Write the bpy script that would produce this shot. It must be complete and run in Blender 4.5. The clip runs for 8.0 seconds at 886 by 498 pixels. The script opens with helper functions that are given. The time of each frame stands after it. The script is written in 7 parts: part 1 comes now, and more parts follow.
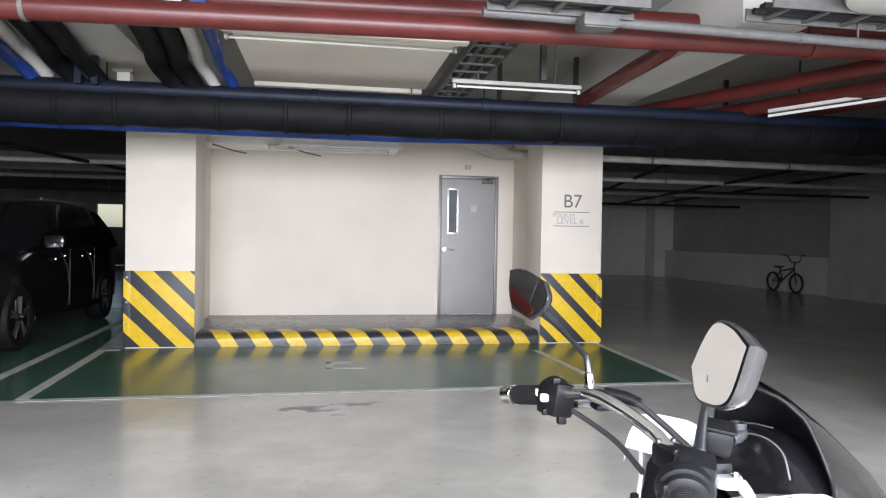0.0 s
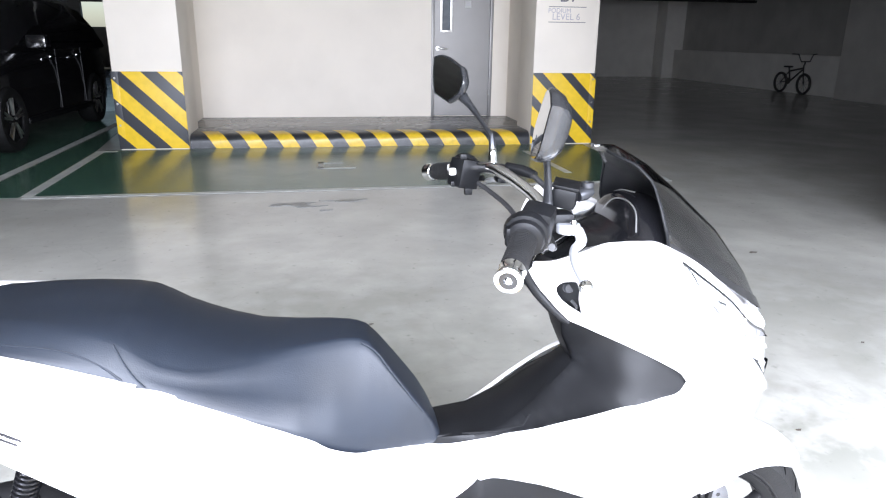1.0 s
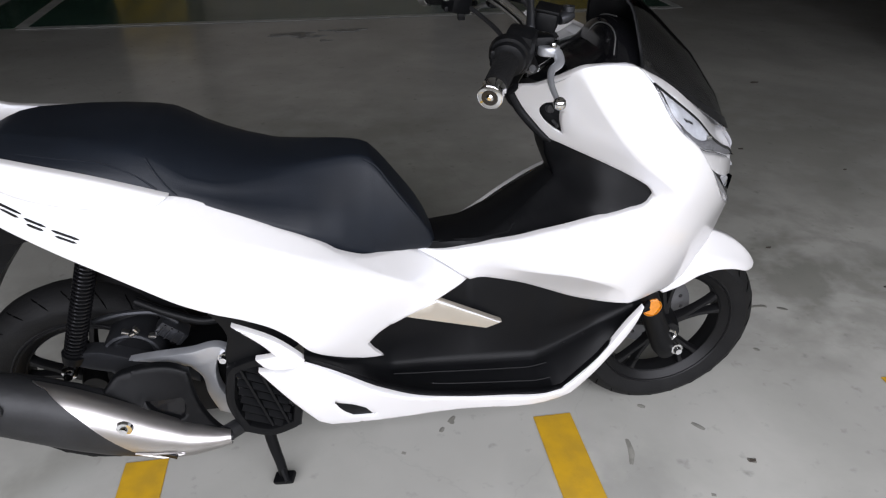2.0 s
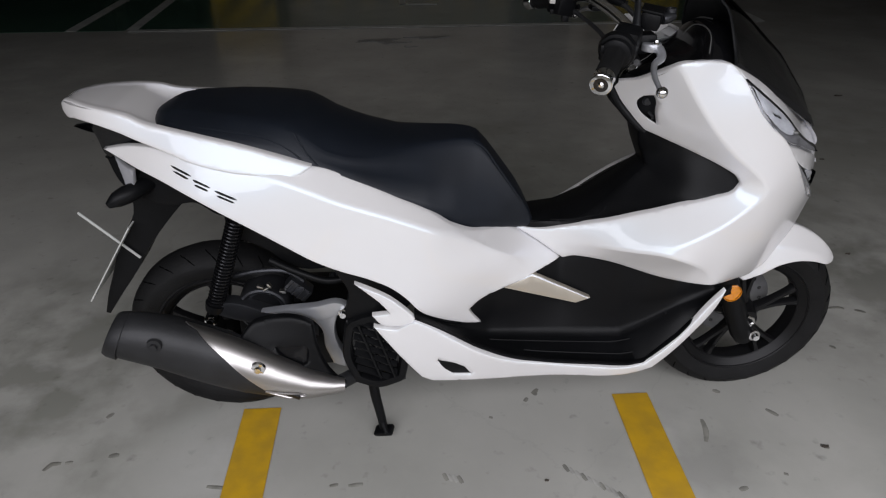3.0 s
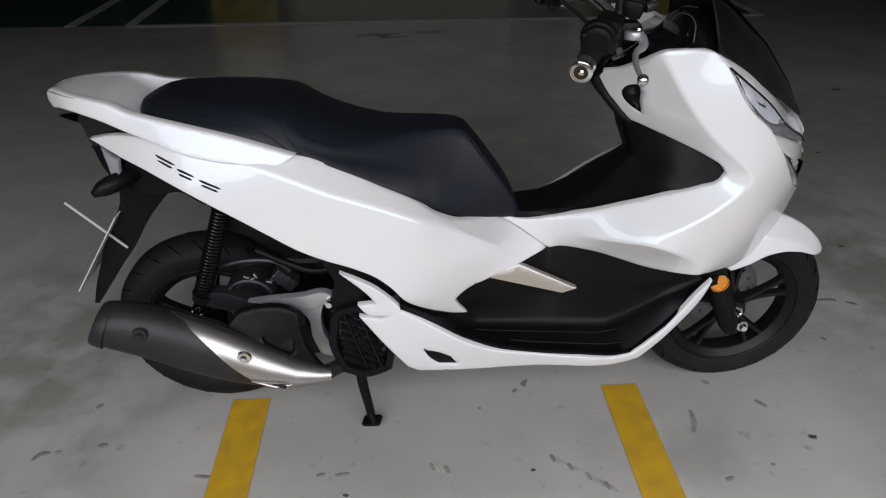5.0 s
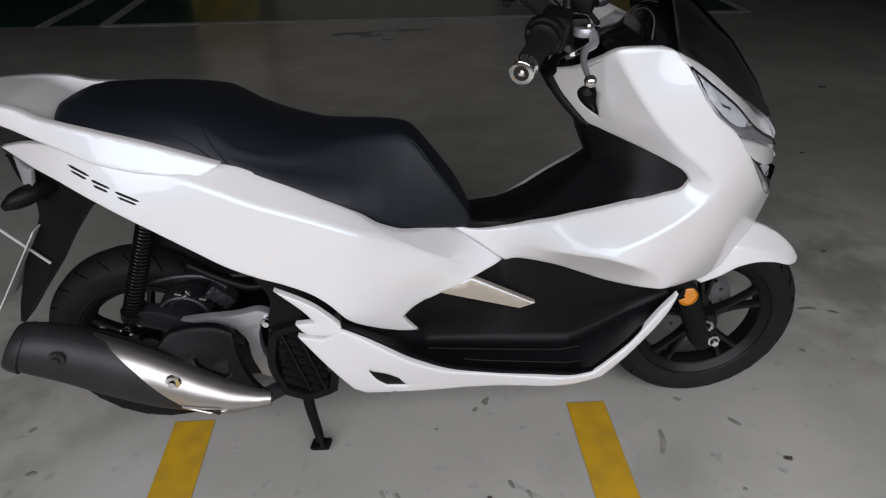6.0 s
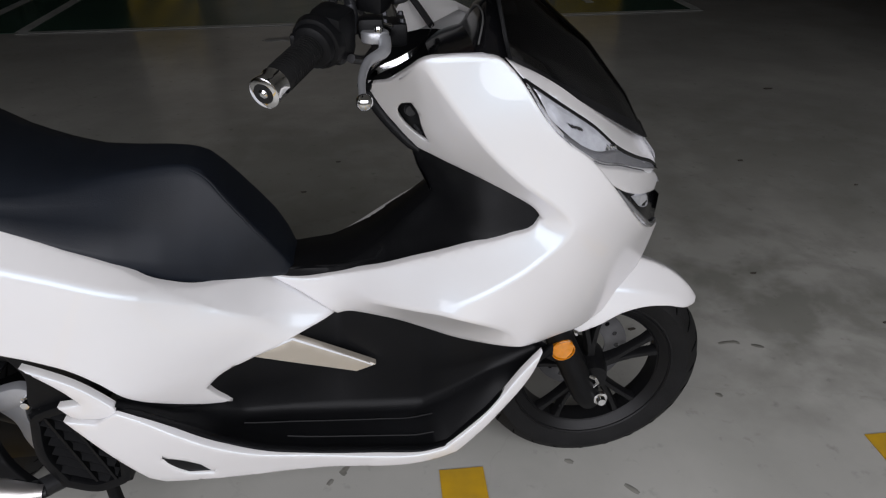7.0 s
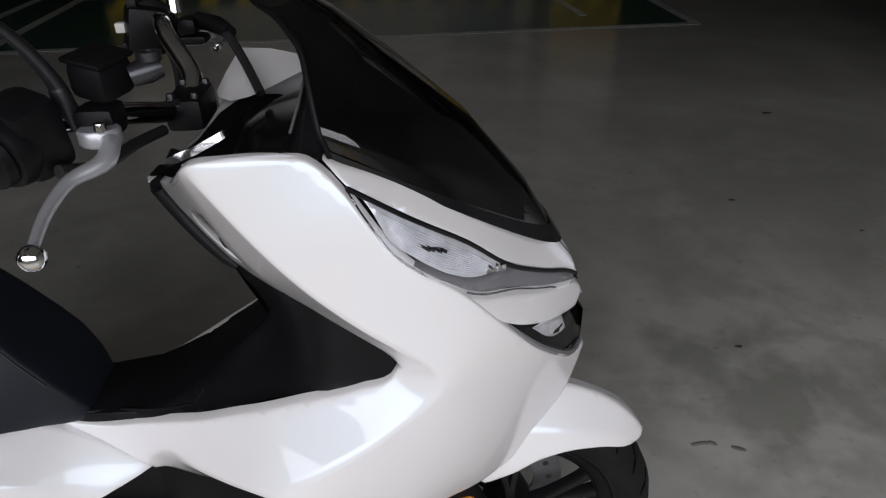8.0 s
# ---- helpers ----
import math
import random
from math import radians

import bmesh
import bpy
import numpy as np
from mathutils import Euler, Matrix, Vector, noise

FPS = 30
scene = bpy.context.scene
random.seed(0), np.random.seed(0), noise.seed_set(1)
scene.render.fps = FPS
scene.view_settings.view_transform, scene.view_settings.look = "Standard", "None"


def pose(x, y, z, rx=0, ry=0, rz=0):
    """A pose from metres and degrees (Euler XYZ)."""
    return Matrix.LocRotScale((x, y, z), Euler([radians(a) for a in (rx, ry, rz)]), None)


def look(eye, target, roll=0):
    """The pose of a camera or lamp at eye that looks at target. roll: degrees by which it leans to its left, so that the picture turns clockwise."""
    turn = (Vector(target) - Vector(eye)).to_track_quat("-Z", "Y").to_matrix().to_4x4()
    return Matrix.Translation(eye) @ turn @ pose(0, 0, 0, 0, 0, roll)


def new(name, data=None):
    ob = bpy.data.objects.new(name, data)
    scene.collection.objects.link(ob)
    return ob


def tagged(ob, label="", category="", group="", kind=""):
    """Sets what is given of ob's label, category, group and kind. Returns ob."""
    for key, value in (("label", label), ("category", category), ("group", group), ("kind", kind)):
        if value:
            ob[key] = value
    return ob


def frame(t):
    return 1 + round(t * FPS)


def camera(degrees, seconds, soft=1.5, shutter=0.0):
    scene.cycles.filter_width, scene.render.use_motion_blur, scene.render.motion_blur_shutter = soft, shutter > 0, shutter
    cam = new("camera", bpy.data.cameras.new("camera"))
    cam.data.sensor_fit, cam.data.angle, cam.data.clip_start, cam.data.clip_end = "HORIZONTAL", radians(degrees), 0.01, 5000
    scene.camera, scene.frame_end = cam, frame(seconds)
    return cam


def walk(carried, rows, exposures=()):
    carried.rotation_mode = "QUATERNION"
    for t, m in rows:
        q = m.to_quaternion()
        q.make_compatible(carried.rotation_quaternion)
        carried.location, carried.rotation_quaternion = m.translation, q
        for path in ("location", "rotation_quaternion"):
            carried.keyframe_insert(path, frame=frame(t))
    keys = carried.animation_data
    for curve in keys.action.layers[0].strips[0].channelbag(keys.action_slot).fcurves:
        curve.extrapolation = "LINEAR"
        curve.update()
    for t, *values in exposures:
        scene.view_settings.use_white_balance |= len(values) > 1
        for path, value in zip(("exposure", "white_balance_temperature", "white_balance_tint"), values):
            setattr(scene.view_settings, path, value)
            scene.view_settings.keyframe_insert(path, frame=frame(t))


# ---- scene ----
cam = camera(66.5, 8.0, 1.2)
PATH = [
    (0, (0.641, 0.673, 1.305), (0.984, 2.643, 1.269), 0.9),
    (0.5, (0.655, 0.551, 1.289), (0.997, 2.507, 1.05), 0.8),
    (1, (0.794, 0.496, 1.278), (1.112, 2.378, 0.679), 0.7),
    (1.5, (0.857, 0.416, 1.286), (1.142, 2.148, 0.328), 0.4),
    (1.7, (0.84, 0.396, 1.297), (1.118, 2.083, 0.259), 0.5),
    (2.8, (0.687, 0.2, 1.306), (0.906, 1.91, 0.293), -0.0),
    (3, (0.682, 0.184, 1.313), (0.783, 1.908, 0.304), 0.0),
    (3.5, (0.713, 0.169, 1.318), (0.775, 1.891, 0.303), -0.1),
    (4, (0.735, 0.16, 1.314), (0.801, 1.881, 0.297), -0.1),
    (5.5, (0.716, 0.202, 1.291), (0.817, 1.921, 0.273), -0.2),
    (6, (0.833, 0.275, 1.273), (0.938, 1.992, 0.252), -0.3),
    (6.5, (1.056, 0.392, 1.232), (1.182, 2.11, 0.216), -0.5),
    (7, (1.155, 0.527, 1.211), (1.315, 2.243, 0.196), -0.6),
    (7.2, (1.187, 0.591, 1.208), (1.356, 2.310, 0.200), -0.7),
    (7.5, (1.271, 0.695, 1.206), (1.443, 2.411, 0.192), -0.7),
    (7.8, (1.368, 0.790, 1.206), (1.524, 2.510, 0.197), -1.0),
    (8, (1.412, 0.864, 1.205), (1.541, 2.591, 0.206), -1.2),
]
EXPOSURE = [(0.0, 0.14, 6500, 10), (0.9, 0.30, 6200, 10), (1.5, -1.75, 6280, 10), (1.8, -2.4, 6500, 10), (2.8, -3.36, 6780, 10), (8.0, -3.36, 6780, 10)]
walk(cam, [(t, look(eye, target, roll)) for t, eye, target, roll in PATH], EXPOSURE)

# ---- daylight: open facade behind the camera ----
world = bpy.data.worlds.new("sky")
scene.world = world
world.use_nodes = True
wn = world.node_tree.nodes
sky = wn.new("ShaderNodeTexSky")
sky.sky_type, sky.sun_disc = "NISHITA", False
sky.sun_elevation, sky.sun_rotation = radians(50), radians(200)
wn["Background"].inputs["Strength"].default_value = 0.12
world.node_tree.links.new(sky.outputs["Color"], wn["Background"].inputs["Color"])

sun = new("sun", bpy.data.lights.new("sun", "SUN"))
sun.data.energy, sun.data.angle, sun.data.color = 2.5, radians(0.5), (1.0, 0.95, 0.88)
sun.matrix_world = look((0, 0, 0), (0.25, -0.55, -0.8))


def opening_light(name, x0, x1, z0, z1, y, watts):
    lamp = new(name, bpy.data.lights.new(name, "AREA"))
    lamp.data.shape, lamp.data.size, lamp.data.size_y = "RECTANGLE", x1 - x0, z1 - z0
    lamp.data.energy, lamp.data.color = watts, (0.93, 0.95, 1.06)
    lamp.matrix_world = look(((x0 + x1) / 2, y, (z0 + z1) / 2), ((x0 + x1) / 2, y + 5, (z0 + z1) / 2 - 4.6))
    lamp.data.spread = radians(150)
    return lamp


opening_light("facade_daylight", -2.2, 3.9, 0.95, 2.62, -0.95, 960)

# ---- materials ----
def mat(name, colour, rough=0.5, metal=0.0, var=0.08, scale=6.0, bump=0.0, bscale=120.0, coat=0.0, second=None, detail=6.0, rvar=0.0, spec=0.5):
    """A surface with large blotches, fine grain and fine relief."""
    m = bpy.data.materials.new(name)
    m.use_nodes = True
    n, k = m.node_tree.nodes, m.node_tree.links
    p = n["Principled BSDF"]
    co = n.new("ShaderNodeTexCoord")
    big, fine = n.new("ShaderNodeTexNoise"), n.new("ShaderNodeTexNoise")
    big.inputs["Scale"].default_value, big.inputs["Detail"].default_value = scale, detail
    fine.inputs["Scale"].default_value, fine.inputs["Detail"].default_value = bscale, 3.0
    k.new(co.outputs["Object"], big.inputs["Vector"])
    k.new(co.outputs["Object"], fine.inputs["Vector"])
    ramp = n.new("ShaderNodeValToRGB")
    lo = second or tuple(c * (1 - var) for c in colour)
    hi = colour if second else tuple(min(1, c * (1 + var)) for c in colour)
    ramp.color_ramp.elements[0].position, ramp.color_ramp.elements[1].position = 0.35, 0.65
    ramp.color_ramp.elements[0].color, ramp.color_ramp.elements[1].color = (*lo, 1), (*hi, 1)
    k.new(big.outputs["Fac"], ramp.inputs["Fac"])
    k.new(ramp.outputs["Color"], p.inputs["Base Color"])
    p.inputs["Roughness"].default_value, p.inputs["Metallic"].default_value = rough, metal
    p.inputs["Specular IOR Level"].default_value = spec
    if rvar:
        span = n.new("ShaderNodeMapRange")
        span.inputs["To Min"].default_value, span.inputs["To Max"].default_value = max(0.02, rough - rvar), rough + rvar
        k.new(fine.outputs["Fac"] if bscale < 60 else big.outputs["Fac"], span.inputs["Value"])
        k.new(span.outputs["Result"], p.inputs["Roughness"])
    if coat:
        p.inputs["Coat Weight"].default_value, p.inputs["Coat Roughness"].default_value = coat, 0.04
    if bump:
        b = n.new("ShaderNodeBump")
        b.inputs["Strength"].default_value, b.inputs["Distance"].default_value = bump, 0.004
        k.new(fine.outputs["Fac"], b.inputs["Height"])
        k.new(b.outputs["Normal"], p.inputs["Normal"])
    return m


def stripes(name, one, two, period, share, along, rough=0.45, shift=0.0):
    """Diagonal painted bands, worn a little."""
    m = mat(name, one, rough, var=0.06, scale=14, bump=0.08)
    n, k = m.node_tree.nodes, m.node_tree.links
    co = n.new("ShaderNodeTexCoord")
    dot = n.new("ShaderNodeVectorMath")
    dot.operation, dot.inputs[1].default_value = "DOT_PRODUCT", along
    k.new(co.outputs["Object"], dot.inputs[0])
    move, div, fract, less = (n.new("ShaderNodeMath") for _ in range(4))
    move.operation, move.inputs[1].default_value = "ADD", shift
    div.operation, fract.operation, less.operation = "DIVIDE", "FRACT", "LESS_THAN"
    div.inputs[1].default_value, less.inputs[1].default_value = period, share
    k.new(dot.outputs["Value"], move.inputs[0])
    k.new(move.outputs[0], div.inputs[0])
    k.new(div.outputs[0], fract.inputs[0])
    k.new(fract.outputs[0], less.inputs[0])
    ramp = n["Color Ramp"]
    mix = n.new("ShaderNodeMix")
    mix.data_type = "RGBA"
    mix.inputs["A"].default_value = (*two, 1)
    k.new(less.outputs[0], mix.inputs["Factor"])
    k.new(ramp.outputs["Color"], mix.inputs["B"])
    k.new(mix.outputs["Result"], n["Principled BSDF"].inputs["Base Color"])
    return m


def glass(name, colour, rough=0.02, alpha=1.0):
    m = bpy.data.materials.new(name)
    m.use_nodes = True
    p = m.node_tree.nodes["Principled BSDF"]
    p.inputs["Base Color"].default_value = (*colour, 1)
    p.inputs["Roughness"].default_value, p.inputs["Transmission Weight"].default_value = rough, 1.0
    p.inputs["IOR"].default_value = 1.58
    return m


def epoxy(name, colour, dark, rough, spots=()):
    """Trowelled, coated concrete with cloudy wear, small dirt marks, hairline cracks and placed spots, the broad ones
    partly painted shade.
    """
    m = mat(name, colour, rough, var=0.10, scale=1.3, bscale=40, bump=0.012, detail=6.0)
    n, k = m.node_tree.nodes, m.node_tree.links
    co, ramp, p = n["Texture Coordinate"], n["Color Ramp"], n["Principled BSDF"]
    cloud, dirt, crack = n.new("ShaderNodeTexNoise"), n.new("ShaderNodeTexNoise"), n.new("ShaderNodeTexVoronoi")
    cloud.inputs["Scale"].default_value, cloud.inputs["Detail"].default_value = 2.4, 7.0
    cloud.inputs["Roughness"].default_value, cloud.inputs["Distortion"].default_value = 0.6, 0.2
    dirt.inputs["Scale"].default_value, dirt.inputs["Detail"].default_value = 22.0, 5.0
    crack.feature, crack.inputs["Scale"].default_value = "DISTANCE_TO_EDGE", 0.9
    warp = n.new("ShaderNodeVectorMath")
    warp.operation = "MULTIPLY_ADD"
    warp.inputs[1].default_value = (0.35, 0.35, 0)
    k.new(cloud.outputs["Color"], warp.inputs[0])
    k.new(co.outputs["Object"], warp.inputs[2])
    k.new(warp.outputs["Vector"], crack.inputs["Vector"])
    for t in (cloud, dirt):
        k.new(co.outputs["Object"], t.inputs["Vector"])
    colour_in = ramp.outputs["Color"]
    for source, out, a, b, tone, most in ((cloud, "Fac", 0.42, 0.74, dark, 0.5), (dirt, "Fac", 0.63, 0.80, (0.07, 0.07, 0.062), 0.40), (crack, "Distance", 0.004, 0.0, (0.08, 0.08, 0.076), 0.07)):
        span = n.new("ShaderNodeMapRange")
        span.inputs["From Min"].default_value, span.inputs["From Max"].default_value = a, b
        span.inputs["To Max"].default_value = most
        k.new(source.outputs[out], span.inputs["Value"])
        mix = n.new("ShaderNodeMix")
        mix.data_type = "RGBA"
        k.new(span.outputs["Result"], mix.inputs["Factor"])
        k.new(colour_in, mix.inputs["A"])
        mix.inputs["B"].default_value = (*tone, 1)
        colour_in = mix.outputs["Result"]
    # spots over 1.2 m are smooth: dirt tone plus shade put into the colour
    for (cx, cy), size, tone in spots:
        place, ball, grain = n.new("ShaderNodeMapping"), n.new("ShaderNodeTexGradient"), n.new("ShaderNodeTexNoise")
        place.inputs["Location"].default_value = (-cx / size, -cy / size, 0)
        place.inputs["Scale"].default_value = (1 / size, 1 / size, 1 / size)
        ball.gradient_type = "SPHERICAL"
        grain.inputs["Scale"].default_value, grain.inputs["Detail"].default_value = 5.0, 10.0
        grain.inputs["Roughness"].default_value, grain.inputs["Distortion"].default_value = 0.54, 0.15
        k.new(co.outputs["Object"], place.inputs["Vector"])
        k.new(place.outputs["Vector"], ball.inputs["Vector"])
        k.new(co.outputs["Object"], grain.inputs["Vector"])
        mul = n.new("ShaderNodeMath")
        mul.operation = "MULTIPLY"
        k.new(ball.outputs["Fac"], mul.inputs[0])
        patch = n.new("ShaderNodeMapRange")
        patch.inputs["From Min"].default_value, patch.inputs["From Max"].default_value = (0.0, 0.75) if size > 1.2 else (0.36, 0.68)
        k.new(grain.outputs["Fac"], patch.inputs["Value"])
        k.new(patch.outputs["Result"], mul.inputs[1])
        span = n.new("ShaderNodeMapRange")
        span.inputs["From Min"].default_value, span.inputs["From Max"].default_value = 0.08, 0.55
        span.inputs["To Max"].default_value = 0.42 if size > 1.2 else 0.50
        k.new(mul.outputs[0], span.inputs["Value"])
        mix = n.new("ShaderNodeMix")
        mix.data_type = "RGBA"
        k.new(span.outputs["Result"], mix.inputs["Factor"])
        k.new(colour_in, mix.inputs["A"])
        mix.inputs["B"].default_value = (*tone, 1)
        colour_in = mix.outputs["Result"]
    k.new(colour_in, p.inputs["Base Color"])
    gloss = n.new("ShaderNodeMapRange")
    gloss.inputs["To Min"].default_value, gloss.inputs["To Max"].default_value = rough - 0.07, rough + 0.10
    k.new(cloud.outputs["Fac"], gloss.inputs["Value"])
    k.new(gloss.outputs["Result"], p.inputs["Roughness"])
    return m


# the two broad spots beyond the scooter mix olive dirt with painted falloff
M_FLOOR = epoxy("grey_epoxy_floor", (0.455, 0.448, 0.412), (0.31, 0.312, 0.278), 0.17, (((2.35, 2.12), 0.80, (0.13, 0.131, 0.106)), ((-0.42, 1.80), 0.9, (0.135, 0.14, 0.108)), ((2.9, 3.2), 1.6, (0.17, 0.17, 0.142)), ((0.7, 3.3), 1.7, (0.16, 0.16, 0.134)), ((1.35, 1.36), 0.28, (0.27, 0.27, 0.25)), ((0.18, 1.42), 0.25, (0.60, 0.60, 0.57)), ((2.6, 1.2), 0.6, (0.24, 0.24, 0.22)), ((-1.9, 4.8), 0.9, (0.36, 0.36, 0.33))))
M_GREEN = epoxy("green_epoxy_floor", (0.055, 0.12, 0.085), (0.035, 0.08, 0.06), 0.2)
M_LANDING = epoxy("dark_landing_floor", (0.16, 0.16, 0.155), (0.10, 0.10, 0.095), 0.25)
M_LINE = mat("white_line_paint", (0.55, 0.56, 0.53), 0.4, var=0.15, scale=9, second=(0.40, 0.41, 0.39))
M_YELLOW = mat("yellow_line_paint", (0.62, 0.36, 0.02), 0.42, scale=18, second=(0.50, 0.30, 0.03), bump=0.1)
M_WALL = mat("cream_wall_paint", (0.795, 0.735, 0.645), 0.6, var=0.04, scale=1.2, bump=0.12, bscale=160)
M_PLASTER = mat("white_plaster", (0.74, 0.72, 0.67), 0.7, var=0.05, scale=2, bump=0.15, bscale=140)
M_BEAM = mat("beam_paint", (0.44, 0.43, 0.40), 0.7, var=0.08, scale=1.4, bump=0.12)
M_SLAB = mat("ceiling_concrete", (0.30, 0.293, 0.275), 0.8, var=0.12, scale=2, bump=0.2, bscale=60)
M_DARKWALL = mat("grey_wall", (0.30, 0.30, 0.28), 0.8, var=0.12, scale=1.5, bump=0.1)
M_GUARD = stripes("hazard_guard", (0.78, 0.52, 0.02), (0.035, 0.037, 0.045), 0.37, 0.63, (1.0, 0.0, 1.0), shift=-0.192)
M_GUARD_W = stripes("hazard_guard_west", (0.78, 0.52, 0.02), (0.035, 0.037, 0.045), 0.39, 0.54, (1.0, 0.0, 1.0), shift=0.208)
M_KERB_Y = mat("kerb_yellow", (0.72, 0.48, 0.03), 0.35, var=0.1, scale=20, bump=0.15)
M_KERB_K = mat("kerb_black", (0.03, 0.031, 0.035), 0.35, var=0.2, scale=20, bump=0.15)
M_DOOR = mat("grey_steel_door", (0.235, 0.228, 0.22), 0.38, metal=0.35, var=0.03, scale=3, bump=0.02)
M_STEEL = mat("brushed_steel", (0.62, 0.61, 0.58), 0.32, metal=1.0, var=0.06, scale=30)
M_GALV = mat("galvanised_steel", (0.125, 0.125, 0.122), 0.55, metal=0.15, var=0.1, scale=25, bump=0.05)
M_RED = mat("red_pipe_paint", (0.085, 0.014, 0.012), 0.38, var=0.15, scale=5, bump=0.05)
M_WRAP = mat("black_pipe_wrap", (0.006, 0.0063, 0.007), 0.6, var=0.3, scale=4, bump=0.4, bscale=14, spec=0.15)
M_BLUE = mat("blue_pipe_paint", (0.012, 0.04, 0.20), 0.4, var=0.15, scale=6)
M_NAVY = mat("navy_pipe_sleeve", (0.006, 0.010, 0.022), 0.5, var=0.25, scale=5, spec=0.25)
M_PIPEWHITE = mat("white_pipe", (0.52, 0.51, 0.48), 0.45, var=0.08, scale=6)
M_DUCT = mat("white_duct_paint", (0.86, 0.86, 0.84), 0.4, var=0.04, scale=5)
M_BIKE = mat("dusty_black_paint", (0.050, 0.050, 0.048), 0.6, var=0.2, scale=12)
M_TUBE = mat("lamp_tube", (0.66, 0.66, 0.63), 0.25, var=0.02)
M_INK = mat("grey_sign_ink", (0.16, 0.16, 0.17), 0.6, var=0.1)
M_INKPALE = mat("pale_sign_ink", (0.45, 0.43, 0.47), 0.6, var=0.1)
M_CABLE = mat("black_cable", (0.015, 0.015, 0.016), 0.5)

M_PEARL = mat("pearl_white_paint", (0.835, 0.815, 0.795), 0.38, var=0.012, scale=2, coat=1.0)
M_PEARL.node_tree.nodes["Principled BSDF"].inputs["Coat Roughness"].default_value = 0.03
M_PEARL.node_tree.nodes["Principled BSDF"].inputs["Thin Film Thickness"].default_value = 201.0
M_PEARL.node_tree.nodes["Principled BSDF"].inputs["Thin Film IOR"].default_value = 1.7
M_SEAT = mat("black_vinyl", (0.0050, 0.0076, 0.0126), 0.52, var=0.15, scale=9, bump=0.09, bscale=420, rvar=0.05, spec=0.36)
M_MATT = mat("matt_black_plastic", (0.0042, 0.0044, 0.005), 0.45, var=0.12, scale=12, bump=0.035, bscale=420, spec=0.17)
M_GLOSS = mat("gloss_black_plastic", (0.006, 0.006, 0.007), 0.14, var=0.1, spec=0.5)
M_RUBBER = mat("tyre_rubber", (0.0065, 0.0065, 0.0067), 0.66, var=0.25, scale=20, bump=0.2, bscale=200, spec=0.25)
M_GROOVE = mat("deep_groove_rubber", (0.0012, 0.0012, 0.0012), 0.9, spec=0.05)
M_RIM = mat("black_wheel_paint", (0.006, 0.006, 0.0065), 0.42, var=0.1, spec=0.25)
M_BOWL = mat("lamp_reflector", (0.80, 0.81, 0.84), 0.2, metal=0.5, var=0.12, scale=60)
M_GUIDE = mat("grey_light_guide", (0.15, 0.15, 0.155), 0.14, var=0.1, coat=1.0)
M_CHROME = mat("chrome", (0.78, 0.78, 0.78), 0.07, metal=1.0, var=0.03)
M_ALLOY = mat("cast_alloy", (0.44, 0.45, 0.47), 0.42, metal=0.65, var=0.1, scale=14, bump=0.08, bscale=200)
M_DISC = mat("worn_disc_steel", (0.17, 0.17, 0.175), 0.42, metal=0.6, var=0.1, scale=30)
M_SATIN = mat("satin_steel_shield", (0.50, 0.48, 0.465), 0.34, metal=1.0, var=0.05, scale=7)
M_MUFF = mat("heatproof_black", (0.018, 0.0185, 0.020), 0.5, metal=0.2, var=0.2, scale=18, bump=0.1)
M_CHAMP = mat("champagne_garnish", (0.55, 0.50, 0.42), 0.3, metal=0.55, var=0.03)
M_BADGE = mat("dark_chrome_badge", (0.10, 0.10, 0.11), 0.2, metal=0.9)
M_SMOKE = glass("smoked_screen", (0.17, 0.17, 0.18))
M_LENS = glass("clear_lens", (0.95, 0.96, 0.97))
M_AMBER = mat("amber_reflector", (0.75, 0.26, 0.01), 0.16, var=0.1, scale=60, coat=1.0)
M_GREYLENS = mat("smoked_lens", (0.10, 0.10, 0.105), 0.12, coat=1.0)
M_PALELENS = mat("pale_indicator_lens", (0.30, 0.30, 0.31), 0.12, coat=1.0)
M_MIRROR = mat("mirror_glass", (0.85, 0.86, 0.86), 0.02, metal=1.0, var=0.0)
M_CARPAINT = mat("black_car_paint", (0.008, 0.008, 0.009), 0.2, coat=1.0)
M_CARGLASS = mat("dark_car_glass", (0.01, 0.011, 0.012), 0.05)

M_PANE = mat("wired_glass", (0.16, 0.18, 0.20), 0.08, second=(0.05, 0.055, 0.06), scale=2.2)
M_SPRING = mat("black_spring_steel", (0.02, 0.02, 0.022), 0.22, metal=0.7)
M_STALK = mat("dark_steel_stalk", (0.06, 0.062, 0.068), 0.35, metal=0.8)


import collections

# ---- building helpers ----
def part(name, bm, material, parent=None, label="", sharp=38):
    me = bpy.data.meshes.new(name)
    bm.to_mesh(me)
    bm.free()
    me.materials.append(material)
    me.shade_smooth()
    me.set_sharp_from_angle(angle=radians(sharp))
    ob = new(name, me)
    if parent is not None:
        ob.parent = parent
        ob.matrix_parent_inverse = parent.matrix_world.inverted()
    if label:
        ob["label"] = label
    return ob


def thing(name, base, label, category, group="", kind=""):
    e = new(name)
    e.location = base
    e.matrix_world = Matrix.Translation(base)
    e.empty_display_size = 0.1
    return tagged(e, label, category, group, kind)


